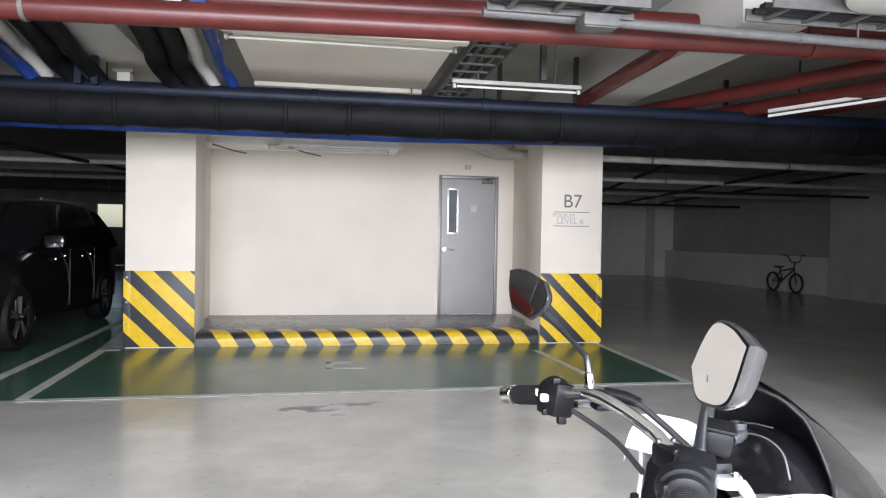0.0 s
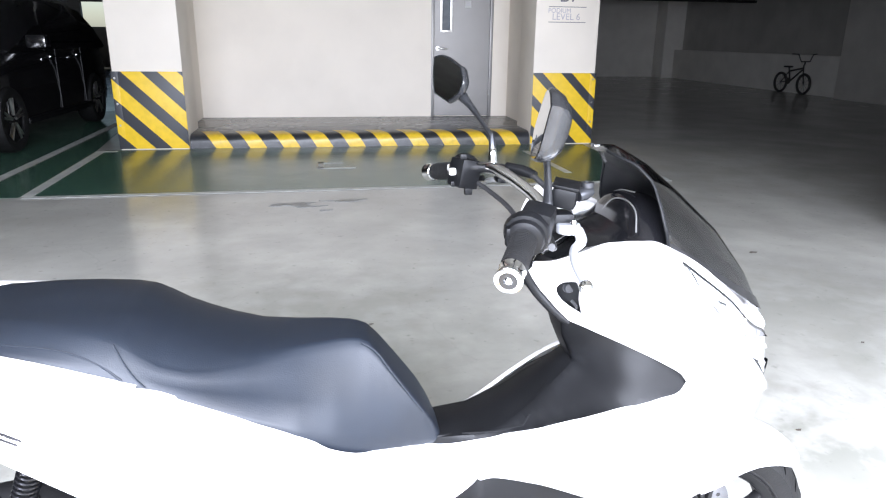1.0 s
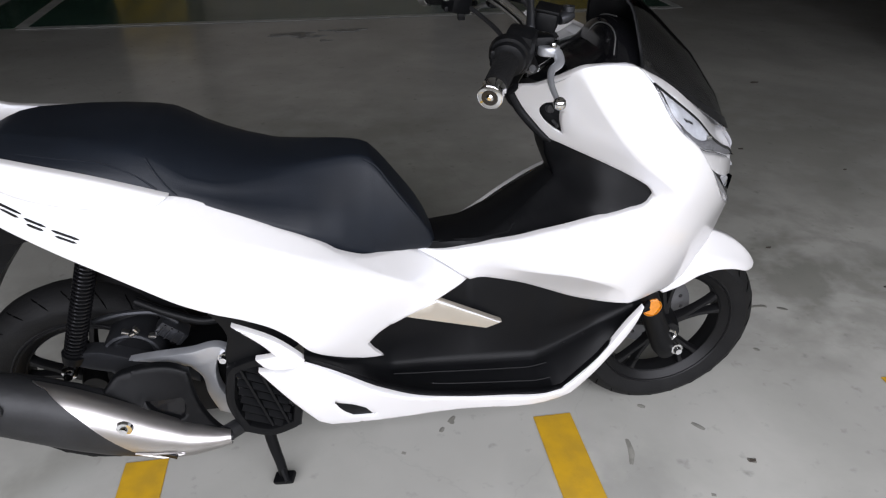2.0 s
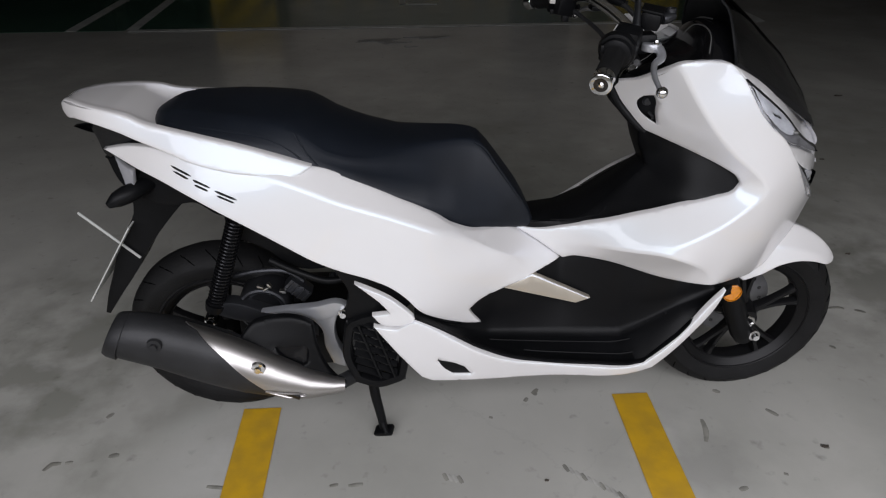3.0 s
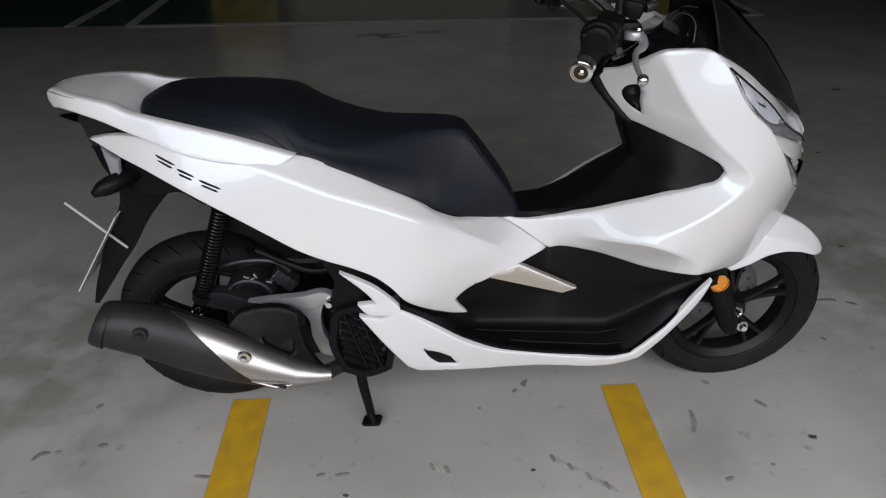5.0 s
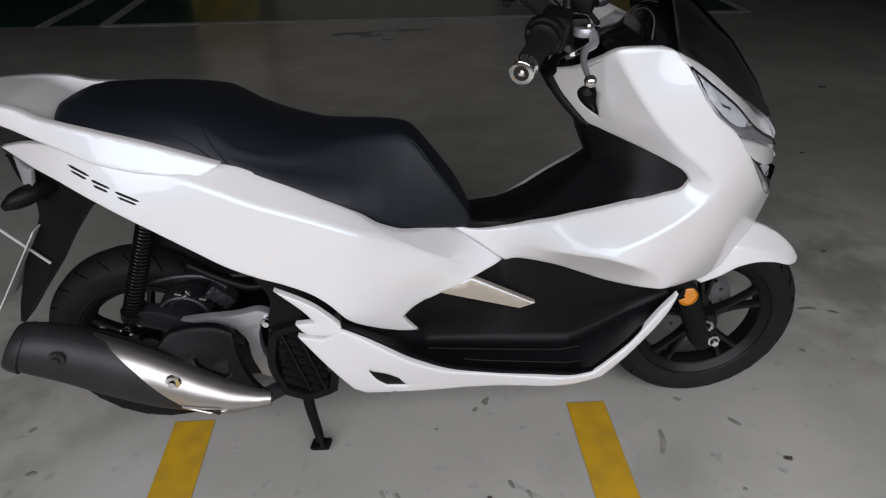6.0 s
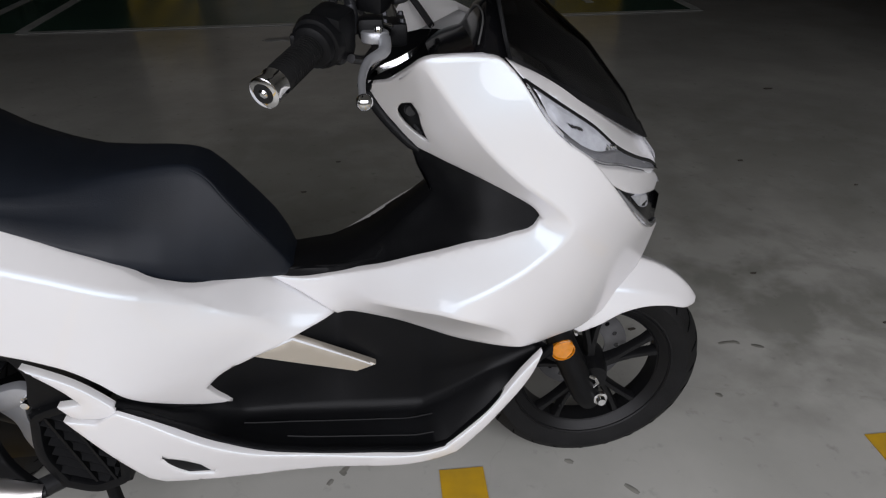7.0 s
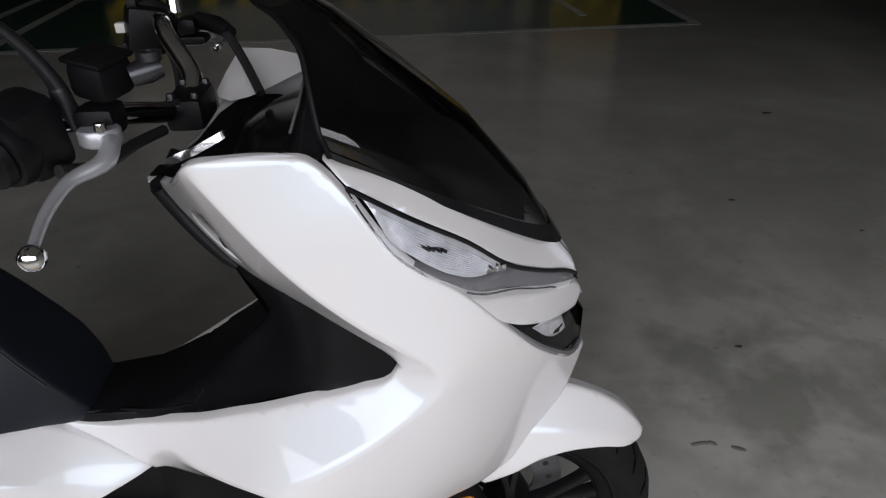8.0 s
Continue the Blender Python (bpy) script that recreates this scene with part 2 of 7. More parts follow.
def slab(x0, x1, y0, y1, z0, z1, bevel=0.0, bm=None):
    bm = bm or bmesh.new()
    m = Matrix.LocRotScale(((x0 + x1) / 2, (y0 + y1) / 2, (z0 + z1) / 2), None, (x1 - x0, y1 - y0, z1 - z0))
    made = bmesh.ops.create_cube(bm, size=1, matrix=m)
    if bevel:
        edges = list({e for v in made["verts"] for e in v.link_edges})
        bmesh.ops.bevel(bm, geom=edges, offset=bevel, segments=2, affect="EDGES", profile=0.6)
    return bm


def block(pose_m, size, bevel=0.0, bm=None):
    """A box of that size in a posed frame."""
    bm = bm or bmesh.new()
    made = bmesh.ops.create_cube(bm, size=1, matrix=pose_m @ Matrix.Diagonal((*size, 1)))
    if bevel:
        edges = list({e for v in made["verts"] for e in v.link_edges})
        bmesh.ops.bevel(bm, geom=edges, offset=bevel, segments=2, affect="EDGES", profile=0.6)
    return bm


def curve_through(points, step=0.02, closed=False, corner=48):
    """Points along a smooth line through the given ones; sharp turns stay corners."""
    P = [np.array(p, float) for p in points]
    n = len(P)
    tang = []
    for i in range(n):
        a, b, c = P[i - 1] if closed or i else P[i], P[i], P[(i + 1) % n] if closed or i < n - 1 else P[i]
        u, v = b - a, c - b
        lu, lv = np.linalg.norm(u), np.linalg.norm(v)
        bend = 0 if lu < 1e-9 or lv < 1e-9 else math.degrees(math.acos(max(-1, min(1, float(u @ v) / (lu * lv)))))
        if bend > corner:
            tang.append(None)
        elif lu < 1e-9 or lv < 1e-9:
            tang.append((u + v) / max(lu + lv, 1e-9))
        else:
            tang.append((u / lu * lv + v / lv * lu) / (lu + lv))
    out = []
    for i in range(n if closed else n - 1):
        a, b = P[i], P[(i + 1) % n]
        length = np.linalg.norm(b - a)
        if length < 1e-9:
            continue
        straight = (b - a) / length
        ta, tb = tang[i], tang[(i + 1) % n]
        ta, tb = straight if ta is None else ta, straight if tb is None else tb
        m = max(1, int(math.ceil(length / step)))
        for j in range(m):
            s = j / m
            h1, h2, h3, h4 = 2 * s**3 - 3 * s**2 + 1, s**3 - 2 * s**2 + s, -2 * s**3 + 3 * s**2, s**3 - s**2
            out.append(h1 * a + h2 * length * ta + h3 * b + h4 * length * tb)
    if not closed:
        out.append(P[-1])
    return out


def tube(points, radius, seg=12, step=0.02, bm=None, smooth=True, caps=True):
    """A round bar along a smooth line. radius: one, or one for each given point."""
    bm = bm or bmesh.new()
    P = curve_through(points, step) if smooth else [np.array(p, float) for p in points]
    L = np.concatenate([[0], np.cumsum([np.linalg.norm(b - a) for a, b in zip(P, P[1:])])])
    if isinstance(radius, (int, float)):
        R = [radius] * len(P)
    else:
        given = np.concatenate([[0], np.cumsum([np.linalg.norm(np.subtract(b, a)) for a, b in zip(points, points[1:])])])
        R = np.interp(L / L[-1], given / given[-1], radius)
    rings, ref = [], None
    for i, p in enumerate(P):
        d = Vector(P[min(i + 1, len(P) - 1)] - P[max(i - 1, 0)]).normalized()
        if ref is None:
            ref = d.orthogonal().normalized()
        ref = (ref - d * ref.dot(d)).normalized()
        side = d.cross(ref)
        rings.append([bm.verts.new(Vector(p) + (ref * math.cos(a) + side * math.sin(a)) * float(R[i])) for a in (2 * math.pi * j / seg for j in range(seg))])
    for a, b in zip(rings, rings[1:]):
        for j in range(seg):
            bm.faces.new((a[j], a[(j + 1) % seg], b[(j + 1) % seg], b[j]))
    if caps:
        bm.faces.new(rings[0][::-1])
        bm.faces.new(rings[-1])
    return bm


def loft(sections, bm=None, closed=False, caps=False):
    bm = bm or bmesh.new()
    rows = [[bm.verts.new(Vector(p)) for p in s] for s in sections]
    for a, b in zip(rows, rows[1:]):
        for j in range(len(a) if closed else len(a) - 1):
            q = (j + 1) % len(a)
            bm.faces.new((a[j], a[q], b[q], b[j]))
    if caps:
        bm.faces.new(rows[0][::-1])
        bm.faces.new(rows[-1])
    bmesh.ops.recalc_face_normals(bm, faces=bm.faces)
    return bm


def lathe(profile, centre, axis="y", seg=48, bm=None, closed=True, turn=None):
    """Turns (radius, along) round an axis through centre."""
    bm = bm or bmesh.new()
    base = {"y": Matrix.Rotation(radians(-90), 4, "X"), "z": Matrix.Identity(4), "x": Matrix.Rotation(radians(90), 4, "Y")}[axis]
    m = Matrix.Translation(centre) @ (turn or Matrix.Identity(4)) @ base
    rows = [[bm.verts.new(m @ Vector((r * math.cos(a), r * math.sin(a), h))) for r, h in profile] for a in (2 * math.pi * i / seg for i in range(seg))]
    n = len(profile)
    for i in range(seg):
        a, b = rows[i], rows[(i + 1) % seg]
        for j in range(n if closed else n - 1):
            q = (j + 1) % n
            bm.faces.new((a[j], b[j], b[q], a[q]))
    bmesh.ops.remove_doubles(bm, verts=bm.verts, dist=1e-5)
    bmesh.ops.recalc_face_normals(bm, faces=bm.faces)
    return bm


def surface(pts):
    """A smooth height over the side view through (x, z, height) knots."""
    P = np.array(pts, float)
    n = len(P)
    R = np.linalg.norm(P[:, None, :2] - P[None, :, :2], axis=-1)
    A = np.zeros((n + 3, n + 3))
    A[:n, :n], A[:n, n], A[:n, n + 1 :] = R**3 + 1e-5 * np.eye(n), 1, P[:, :2]
    A[n:, :n] = A[:n, n:].T
    w = np.linalg.solve(A, np.r_[P[:, 2], 0, 0, 0])

    def height(q):
        q = np.asarray(q, float).reshape(-1, 2)
        r = np.linalg.norm(q[:, None] - P[None, :, :2], axis=-1)
        return r**3 @ w[:n] + w[n] + q @ w[n + 1 :]

    return height


def edge_distance(q, loop):
    q, a = np.asarray(q, float), np.asarray(loop, float)
    b = np.roll(a, -1, 0)
    ab = b - a
    t = np.clip(((q[:, None] - a) * ab).sum(-1) / np.maximum((ab * ab).sum(-1), 1e-12), 0, 1)
    return np.linalg.norm(q[:, None] - (a + t[..., None] * ab), axis=-1).min(1)


def inside(q, loop):
    q, a = np.asarray(q, float), np.asarray(loop, float)
    b = np.roll(a, -1, 0)
    x, y = q[:, :1], q[:, 1:]
    cross = (a[:, 1] > y) != (b[:, 1] > y)
    with np.errstate(divide="ignore", invalid="ignore"):
        at = (b[:, 0] - a[:, 0]) * (y - a[:, 1]) / (b[:, 1] - a[:, 1]) + a[:, 0]
    return ((cross & (x < at)).sum(1) % 2) == 1


def plate_heights(V, tris, pinned, folds):
    """Heights of a bent sheet: as little bending as may be, none counted across folds, drawn to pinned (index, height, weight)."""
    n = len(V)
    K, b = np.zeros((n, n)), np.zeros(n)
    sides = collections.defaultdict(list)
    for t in tris:
        for a in range(3):
            i, j, k = t[a], t[(a + 1) % 3], t[(a + 2) % 3]
            sides[(min(i, j), max(i, j))].append(k)
    pairs = [(i, j, *o) for (i, j), o in sides.items() if len(o) == 2 and (i, j) not in folds]
    E = np.array(pairs)
    P = [V[E[:, c]] for c in range(4)]
    ab = P[1] - P[0]
    length = np.linalg.norm(ab, axis=1)
    unit = ab / length[:, None]
    C = np.zeros((len(E), 4))
    area = 0
    for c in (2, 3):
        rel = P[c] - P[0]
        along = (rel * unit).sum(1) / length
        far = np.maximum(np.abs(rel[:, 0] * unit[:, 1] - rel[:, 1] * unit[:, 0]), 5e-4)
        C[:, c] += 1 / far
        C[:, 0] -= (1 - along) / far
        C[:, 1] -= along / far
        area = area + far * length / 2
    w = 1.5 * length**2 / area
    for a in range(4):
        for c in range(4):
            np.add.at(K, (E[:, a], E[:, c]), w * C[:, a] * C[:, c])
    for i, h, weight in pinned:
        K[i, i] += weight
        b[i] += weight * h
    K[np.arange(n), np.arange(n)] += 1e-6
    return np.linalg.solve(K, b)


def shell(outline, height, side=1, grid=0.014, edge=0.004, thick=0.014, axis_y=0.0, step=0.012, holes=(), corner=48, lines=(), ease=2, folds=None, knots=(), store=None, rim=()):
    """A moulded panel: its side outline in (x, z), bulged outwards by height(x, z) from the middle plane, with rounded rims turned inwards."""
    from mathutils.geometry import delaunay_2d_cdt

    loops = [np.array(curve_through(o, step, True, corner)) for o in (outline, *holes)]
    loop = loops[0]
    lo, hi = loop.min(0), loop.max(0)
    gx, gz = np.meshgrid(np.arange(lo[0], hi[0], grid), np.arange(lo[1], hi[1], grid))
    gx = gx + (np.arange(gx.shape[0])[:, None] % 2) * grid / 2
    q = np.stack([gx.ravel(), gz.ravel()], -1)
    rings = []
    for lp in loops:
        tangent = np.roll(lp, -1, 0) - np.roll(lp, 1, 0)
        normal = np.stack([-tangent[:, 1], tangent[:, 0]], -1) / np.maximum(np.linalg.norm(tangent, axis=1, keepdims=True), 1e-9)
        for far in (edge * 0.35, edge):
            rings += [lp + normal * far, lp - normal * far]
    ring = np.concatenate(rings)

    def keep(pts, least):
        ok = inside(pts, loop)
        for h in loops[1:]:
            ok &= ~inside(pts, h)
        far = np.min([edge_distance(pts, lp) for lp in loops], axis=0)
        return pts[ok & (far > least)]

    bent = [np.array(curve_through(c, grid * 0.8)) for c in folds or ()]
    bent = [c[[bool(len(keep(p[None, :2], edge * 0.6))) for p in c]] for c in bent]
    chains = [keep(np.array(curve_through(c, grid)), edge * 0.6) for c in lines] + [c[:, :2] for c in bent]
    spots = np.array(knots).reshape(-1, 3)
    if chains:
        near_line = np.min([np.linalg.norm(q[:, None] - c[None], axis=-1).min(1) for c in chains], axis=0)
        q = q[near_line > grid * (1.15 if bent else 0.55)]
    for c in bent:
        run = np.gradient(c[:, :2], axis=0)
        out = np.stack([-run[:, 1], run[:, 0]], -1) / np.linalg.norm(run, axis=1, keepdims=True) * grid * 0.7
        beside = keep(np.concatenate([c[:, :2] + out, c[:, :2] - out]), edge + grid * 0.3)
        clear = np.min([np.linalg.norm(beside[:, None] - o[None], axis=-1).min(1) for o in chains], axis=0)
        q = np.concatenate([q, beside[clear > grid * 0.6]])
    if len(spots):
        spots = spots[[bool(len(keep(p[None, :2], edge + 0.002))) and all(np.linalg.norm(c - p[:2], axis=1).min() > 0.004 for c in chains) for p in spots]]
        q = q[np.linalg.norm(q[:, None] - spots[None, :, :2], axis=-1).min(1) > grid * 0.5]
        q = np.concatenate([q, spots[:, :2]])
    pts = np.concatenate([*loops, keep(ring, edge * 0.3), keep(q, edge + grid * 0.3), *chains])
    faces, at = [], 0
    for lp in loops:
        faces.append(list(range(at, at + len(lp))))
        at += len(lp)
    edges = [(f[i], f[(i + 1) % len(f)]) for f in faces for i in range(len(f))]
    at = len(pts) - sum(len(c) for c in chains)
    for c in chains:
        edges += [(at + i, at + i + 1) for i in range(len(c) - 1) if np.linalg.norm(c[i + 1] - c[i]) < 2.5 * grid]
        at += len(c)
    verts, _, tris, _, _, _ = delaunay_2d_cdt([Vector(p) for p in pts], edges, [faces[0]], 1, 1e-6)
    V = np.array([(v.x, v.y) for v in verts])
    mids = np.array([V[list(t)].mean(0) for t in tris])
    ok = inside(mids, loop)
    for h in loops[1:]:
        ok &= ~inside(mids, h)
    far = np.min([edge_distance(V, lp) for lp in loops], axis=0)
    near = np.clip(edge - far, 0, edge)
    drop = edge - np.sqrt(np.maximum(edge**2 - near**2, 0))
    if folds is None:
        H = height(V)
    elif store:
        H = store[0]
    else:
        near_to = lambda p: int(np.argmin(((V - p[:2]) ** 2).sum(1)))
        rim_h = height(V)
        given = np.array([p for chain in rim for p in curve_through(chain, 0.008)]).reshape(-1, 3)
        free = [p for p in loop if not len(given) or np.linalg.norm(given[:, :2] - p, axis=1).min() > 0.015]
        pinned = [(i, rim_h[i], 250) for i in (near_to(p) for p in free)] + [(near_to(p), p[2], 1200) for p in given]
        pinned += [(near_to(p), p[2], 900) for p in spots] + [(near_to(p), p[2], 1500) for c in bent for p in c]
        cut = set()
        for c in bent:
            ids = [near_to(p) for p in c]
            cut |= {(min(a, b), max(a, b)) for a, b in zip(ids, ids[1:])}
        good_tris = [tuple(t) for t, good in zip(tris, ok) if good]
        used = sorted({i for t in good_tris for i in t})
        place = {i: k for k, i in enumerate(used)}
        H = np.array(rim_h)
        H[used] = plate_heights(V[used], [tuple(place[i] for i in t) for t in good_tris], [(place[i], h, w) for i, h, w in pinned if i in place], {(place[a], place[b]) for a, b in cut if a in place and b in place} | {(place[b], place[a]) for a, b in cut if a in place and b in place})
        if store is not None:
            store.extend((H, V))
        ease = 0
    bm = bmesh.new()
    vs = [bm.verts.new((x, axis_y - side * float(h - d), z)) for (x, z), h, d in zip(V, H, drop)]
    for t, good in zip(tris, ok):
        if good:
            f = bm.faces.new([vs[i] for i in t])
            f.normal_update()
            if f.normal.y * side > 0:
                f.normal_flip()
    loose = [v for v in bm.verts if not v.link_faces]
    bmesh.ops.delete(bm, geom=loose, context="VERTS")
    soft = [v for v in bm.verts if not v.is_boundary and not any(e.other_vert(v).is_boundary for e in v.link_edges)]
    for _ in range(ease):
        new_y = [sum(e.other_vert(v).co.y for e in v.link_edges) / len(v.link_edges) for v in soft]
        for v, y in zip(soft, new_y):
            v.co.y += 0.5 * (y - v.co.y)
    rim = [e for e in bm.edges if e.is_boundary]
    made = bmesh.ops.extrude_edge_only(bm, edges=rim)
    for v in [g for g in made["geom"] if isinstance(g, bmesh.types.BMVert)]:
        v.co.y += side * thick
    return bm


def letters(name, text, size, m, material, parent=None, depth=0.001, label=""):
    c = bpy.data.curves.new(name, "FONT")
    c.body, c.size, c.extrude, c.align_x, c.align_y = text, size, depth, "CENTER", "CENTER"
    tmp = bpy.data.objects.new(name, c)
    me = bpy.data.meshes.new_from_object(tmp)
    bpy.data.objects.remove(tmp)
    bm = bmesh.new()
    bm.from_mesh(me)
    bm.transform(m)
    bpy.data.meshes.remove(me)
    return part(name, bm, material, parent, label)


# ---- structure ----
X0, X1, Y0, Y1, TOP = -14.0, 16.0, -1.3, 30.0, 3.05
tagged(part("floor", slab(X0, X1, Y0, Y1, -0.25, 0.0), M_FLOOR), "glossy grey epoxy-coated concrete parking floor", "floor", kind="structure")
tagged(part("ceiling", slab(X0, X1, Y0, Y1, TOP, TOP + 0.3), M_SLAB), "bare grey concrete parking ceiling slab", "ceiling", kind="structure")
tagged(part("wall_west", slab(X0 - 0.2, X0, Y0, Y1, -0.2, TOP), M_DARKWALL), "plain grey parking wall", "wall", kind="structure")


def north_wall():
    """The far wall with a small open bay to the outside."""
    bm = slab(X0, -8.5, Y1, Y1 + 0.2, -0.2, TOP)
    slab(-7.5, X1, Y1, Y1 + 0.2, -0.2, TOP, bm=bm)
    slab(-8.5, -7.5, Y1, Y1 + 0.2, -0.2, 1.5, bm=bm)
    slab(-8.5, -7.5, Y1, Y1 + 0.2, 2.42, TOP, bm=bm)
    return bm


tagged(part("wall_north", north_wall(), M_DARKWALL), "plain grey parking wall in the dark", "wall", kind="structure")
tagged(part("wall_east", slab(X1, X1 + 0.2, Y0, Y1, -0.2, TOP), M_DARKWALL), "plain grey parking wall in the dark", "wall", kind="structure")


def facade():
    """The outer wall behind the rider: parapet, lintel and piers round the open bay."""
    bm = slab(X0, -2.3, Y0 - 0.2, Y0, -0.2, TOP)
    slab(4.0, X1, Y0 - 0.2, Y0, -0.2, TOP, bm=bm)
    slab(-2.3, 4.0, Y0 - 0.2, Y0, -0.2, 0.90, bm=bm)
    slab(-2.3, 4.0, Y0 - 0.2, Y0, 2.66, TOP, bm=bm)
    return part("wall_south", bm, M_PLASTER)


tagged(facade(), "white plastered facade wall with an open bay", "wall", kind="structure")

# unseen wall, added to hold light off the right side
tagged(part("light_block_wall", slab(4.7, 4.9, Y0, 4.4, 0.0, TOP), M_DARKWALL), "unseen plain grey side wall added to block light", "wall", kind="structure")

# recess with the landing and the door
WALL_Y, LAND = 10.487, 0.16


def door_wall():
    bm = slab(-1.0, 2.275, WALL_Y, WALL_Y + 0.2, 0.0, TOP)
    slab(3.175, 3.9, WALL_Y, WALL_Y + 0.2, 0.0, TOP, bm=bm)
    slab(2.275, 3.175, WALL_Y, WALL_Y + 0.2, 2.215, TOP, bm=bm)
    slab(2.275, 3.175, WALL_Y + 0.12, WALL_Y + 0.2, 0.0, 2.215, bm=bm)
    return part("wall_recess", bm, M_WALL)


tagged(door_wall(), "cream painted wall at the back of the recess", "wall", kind="structure")
tagged(part("landing", slab(-0.95, 3.42, 8.98, WALL_Y, 0.0, LAND, 0.006), M_LANDING), "dark worn concrete landing before the door", "landing", kind="structure")


def pillar(name, x0, x1, inner):
    """A column, its side wall back to the recess and its hazard guard of bolted sheets."""
    body = tagged(part(name, slab(x0, x1, 8.71, 9.35, 0.0, TOP, 0.006), M_WALL), "cream painted square concrete pillar with hazard stripes", "pillar", kind="structure")
    wide = 0.012
    paint = M_GUARD_W if inner > 0 else M_GUARD
    for y0, y1, a, b in ((8.71 - wide, 8.71, x0 - wide if inner > 0 else x0, x1 if inner > 0 else x1 + wide),):
        guard = part("hazard_guard", slab(a, b, y0, y1, 0.012, 0.872, 0.003), paint, body, "yellow and black striped rubber guard")
    for a, b in ((x0 - wide, x0),) if inner > 0 else ((x1, x1 + wide),):
        part("hazard_guard", slab(a, b, 8.712, 9.33, 0.012, 0.872, 0.003), paint, body, "yellow and black striped rubber guard")
    flap = x0 - wide if inner > 0 else x1 + wide - 0.075
    part("corner_strip", slab(flap, flap + 0.075, 8.71 - wide - 0.008, 8.71 - wide, 0.13, 0.872, 0.003), paint, body, "bolted corner strip of the guard")
    for z in (0.28, 0.52, 0.80):
        part("bolt", lathe([(0, -0.006), (0.011, -0.006), (0.013, 0.0), (0, 0.0)], (flap + 0.037, 8.70 - wide - 0.002, z), seg=12, closed=False), M_STEEL, body)
    return body


left_pillar = pillar("pillar_1", -1.56, -0.814, 1)
right_pillar = pillar("pillar_2", 3.272, 4.062, -1)
for name, x0, x1 in (("wall_return_1", -1.2, -0.94), ("wall_return_2", 3.41, 3.75)):
    tagged(part(name, slab(x0, x1, 9.35, WALL_Y + 0.1, 0.0, TOP), M_WALL), "cream painted side wall of the recess", "wall", kind="structure")

# bay sign on the pillar
sign = thing("pillar_sign", (3.66, 8.708, 1.62), "dark grey stencilled bay letters with two thin rules on the pillar", "sign")
face_m = pose(0, 0, 0, 90, 0, 0)
letters("bay_letters", "B7", 0.235, Matrix.Translation((3.672, 8.707, 1.765)) @ face_m, M_INK, sign)
letters("level_word", "PODIUM", 0.075, Matrix.Translation((3.56, 8.707, 1.592)) @ face_m, M_INKPALE, sign)
letters("level_word", "LEVEL 6", 0.105, Matrix.Translation((3.645, 8.707, 1.522)) @ face_m, M_INKPALE, sign)
for z in (1.637, 1.463):
    part("rule", slab(3.425, 3.892, 8.7055, 8.708, z - 0.004, z + 0.004), M_INK, sign)


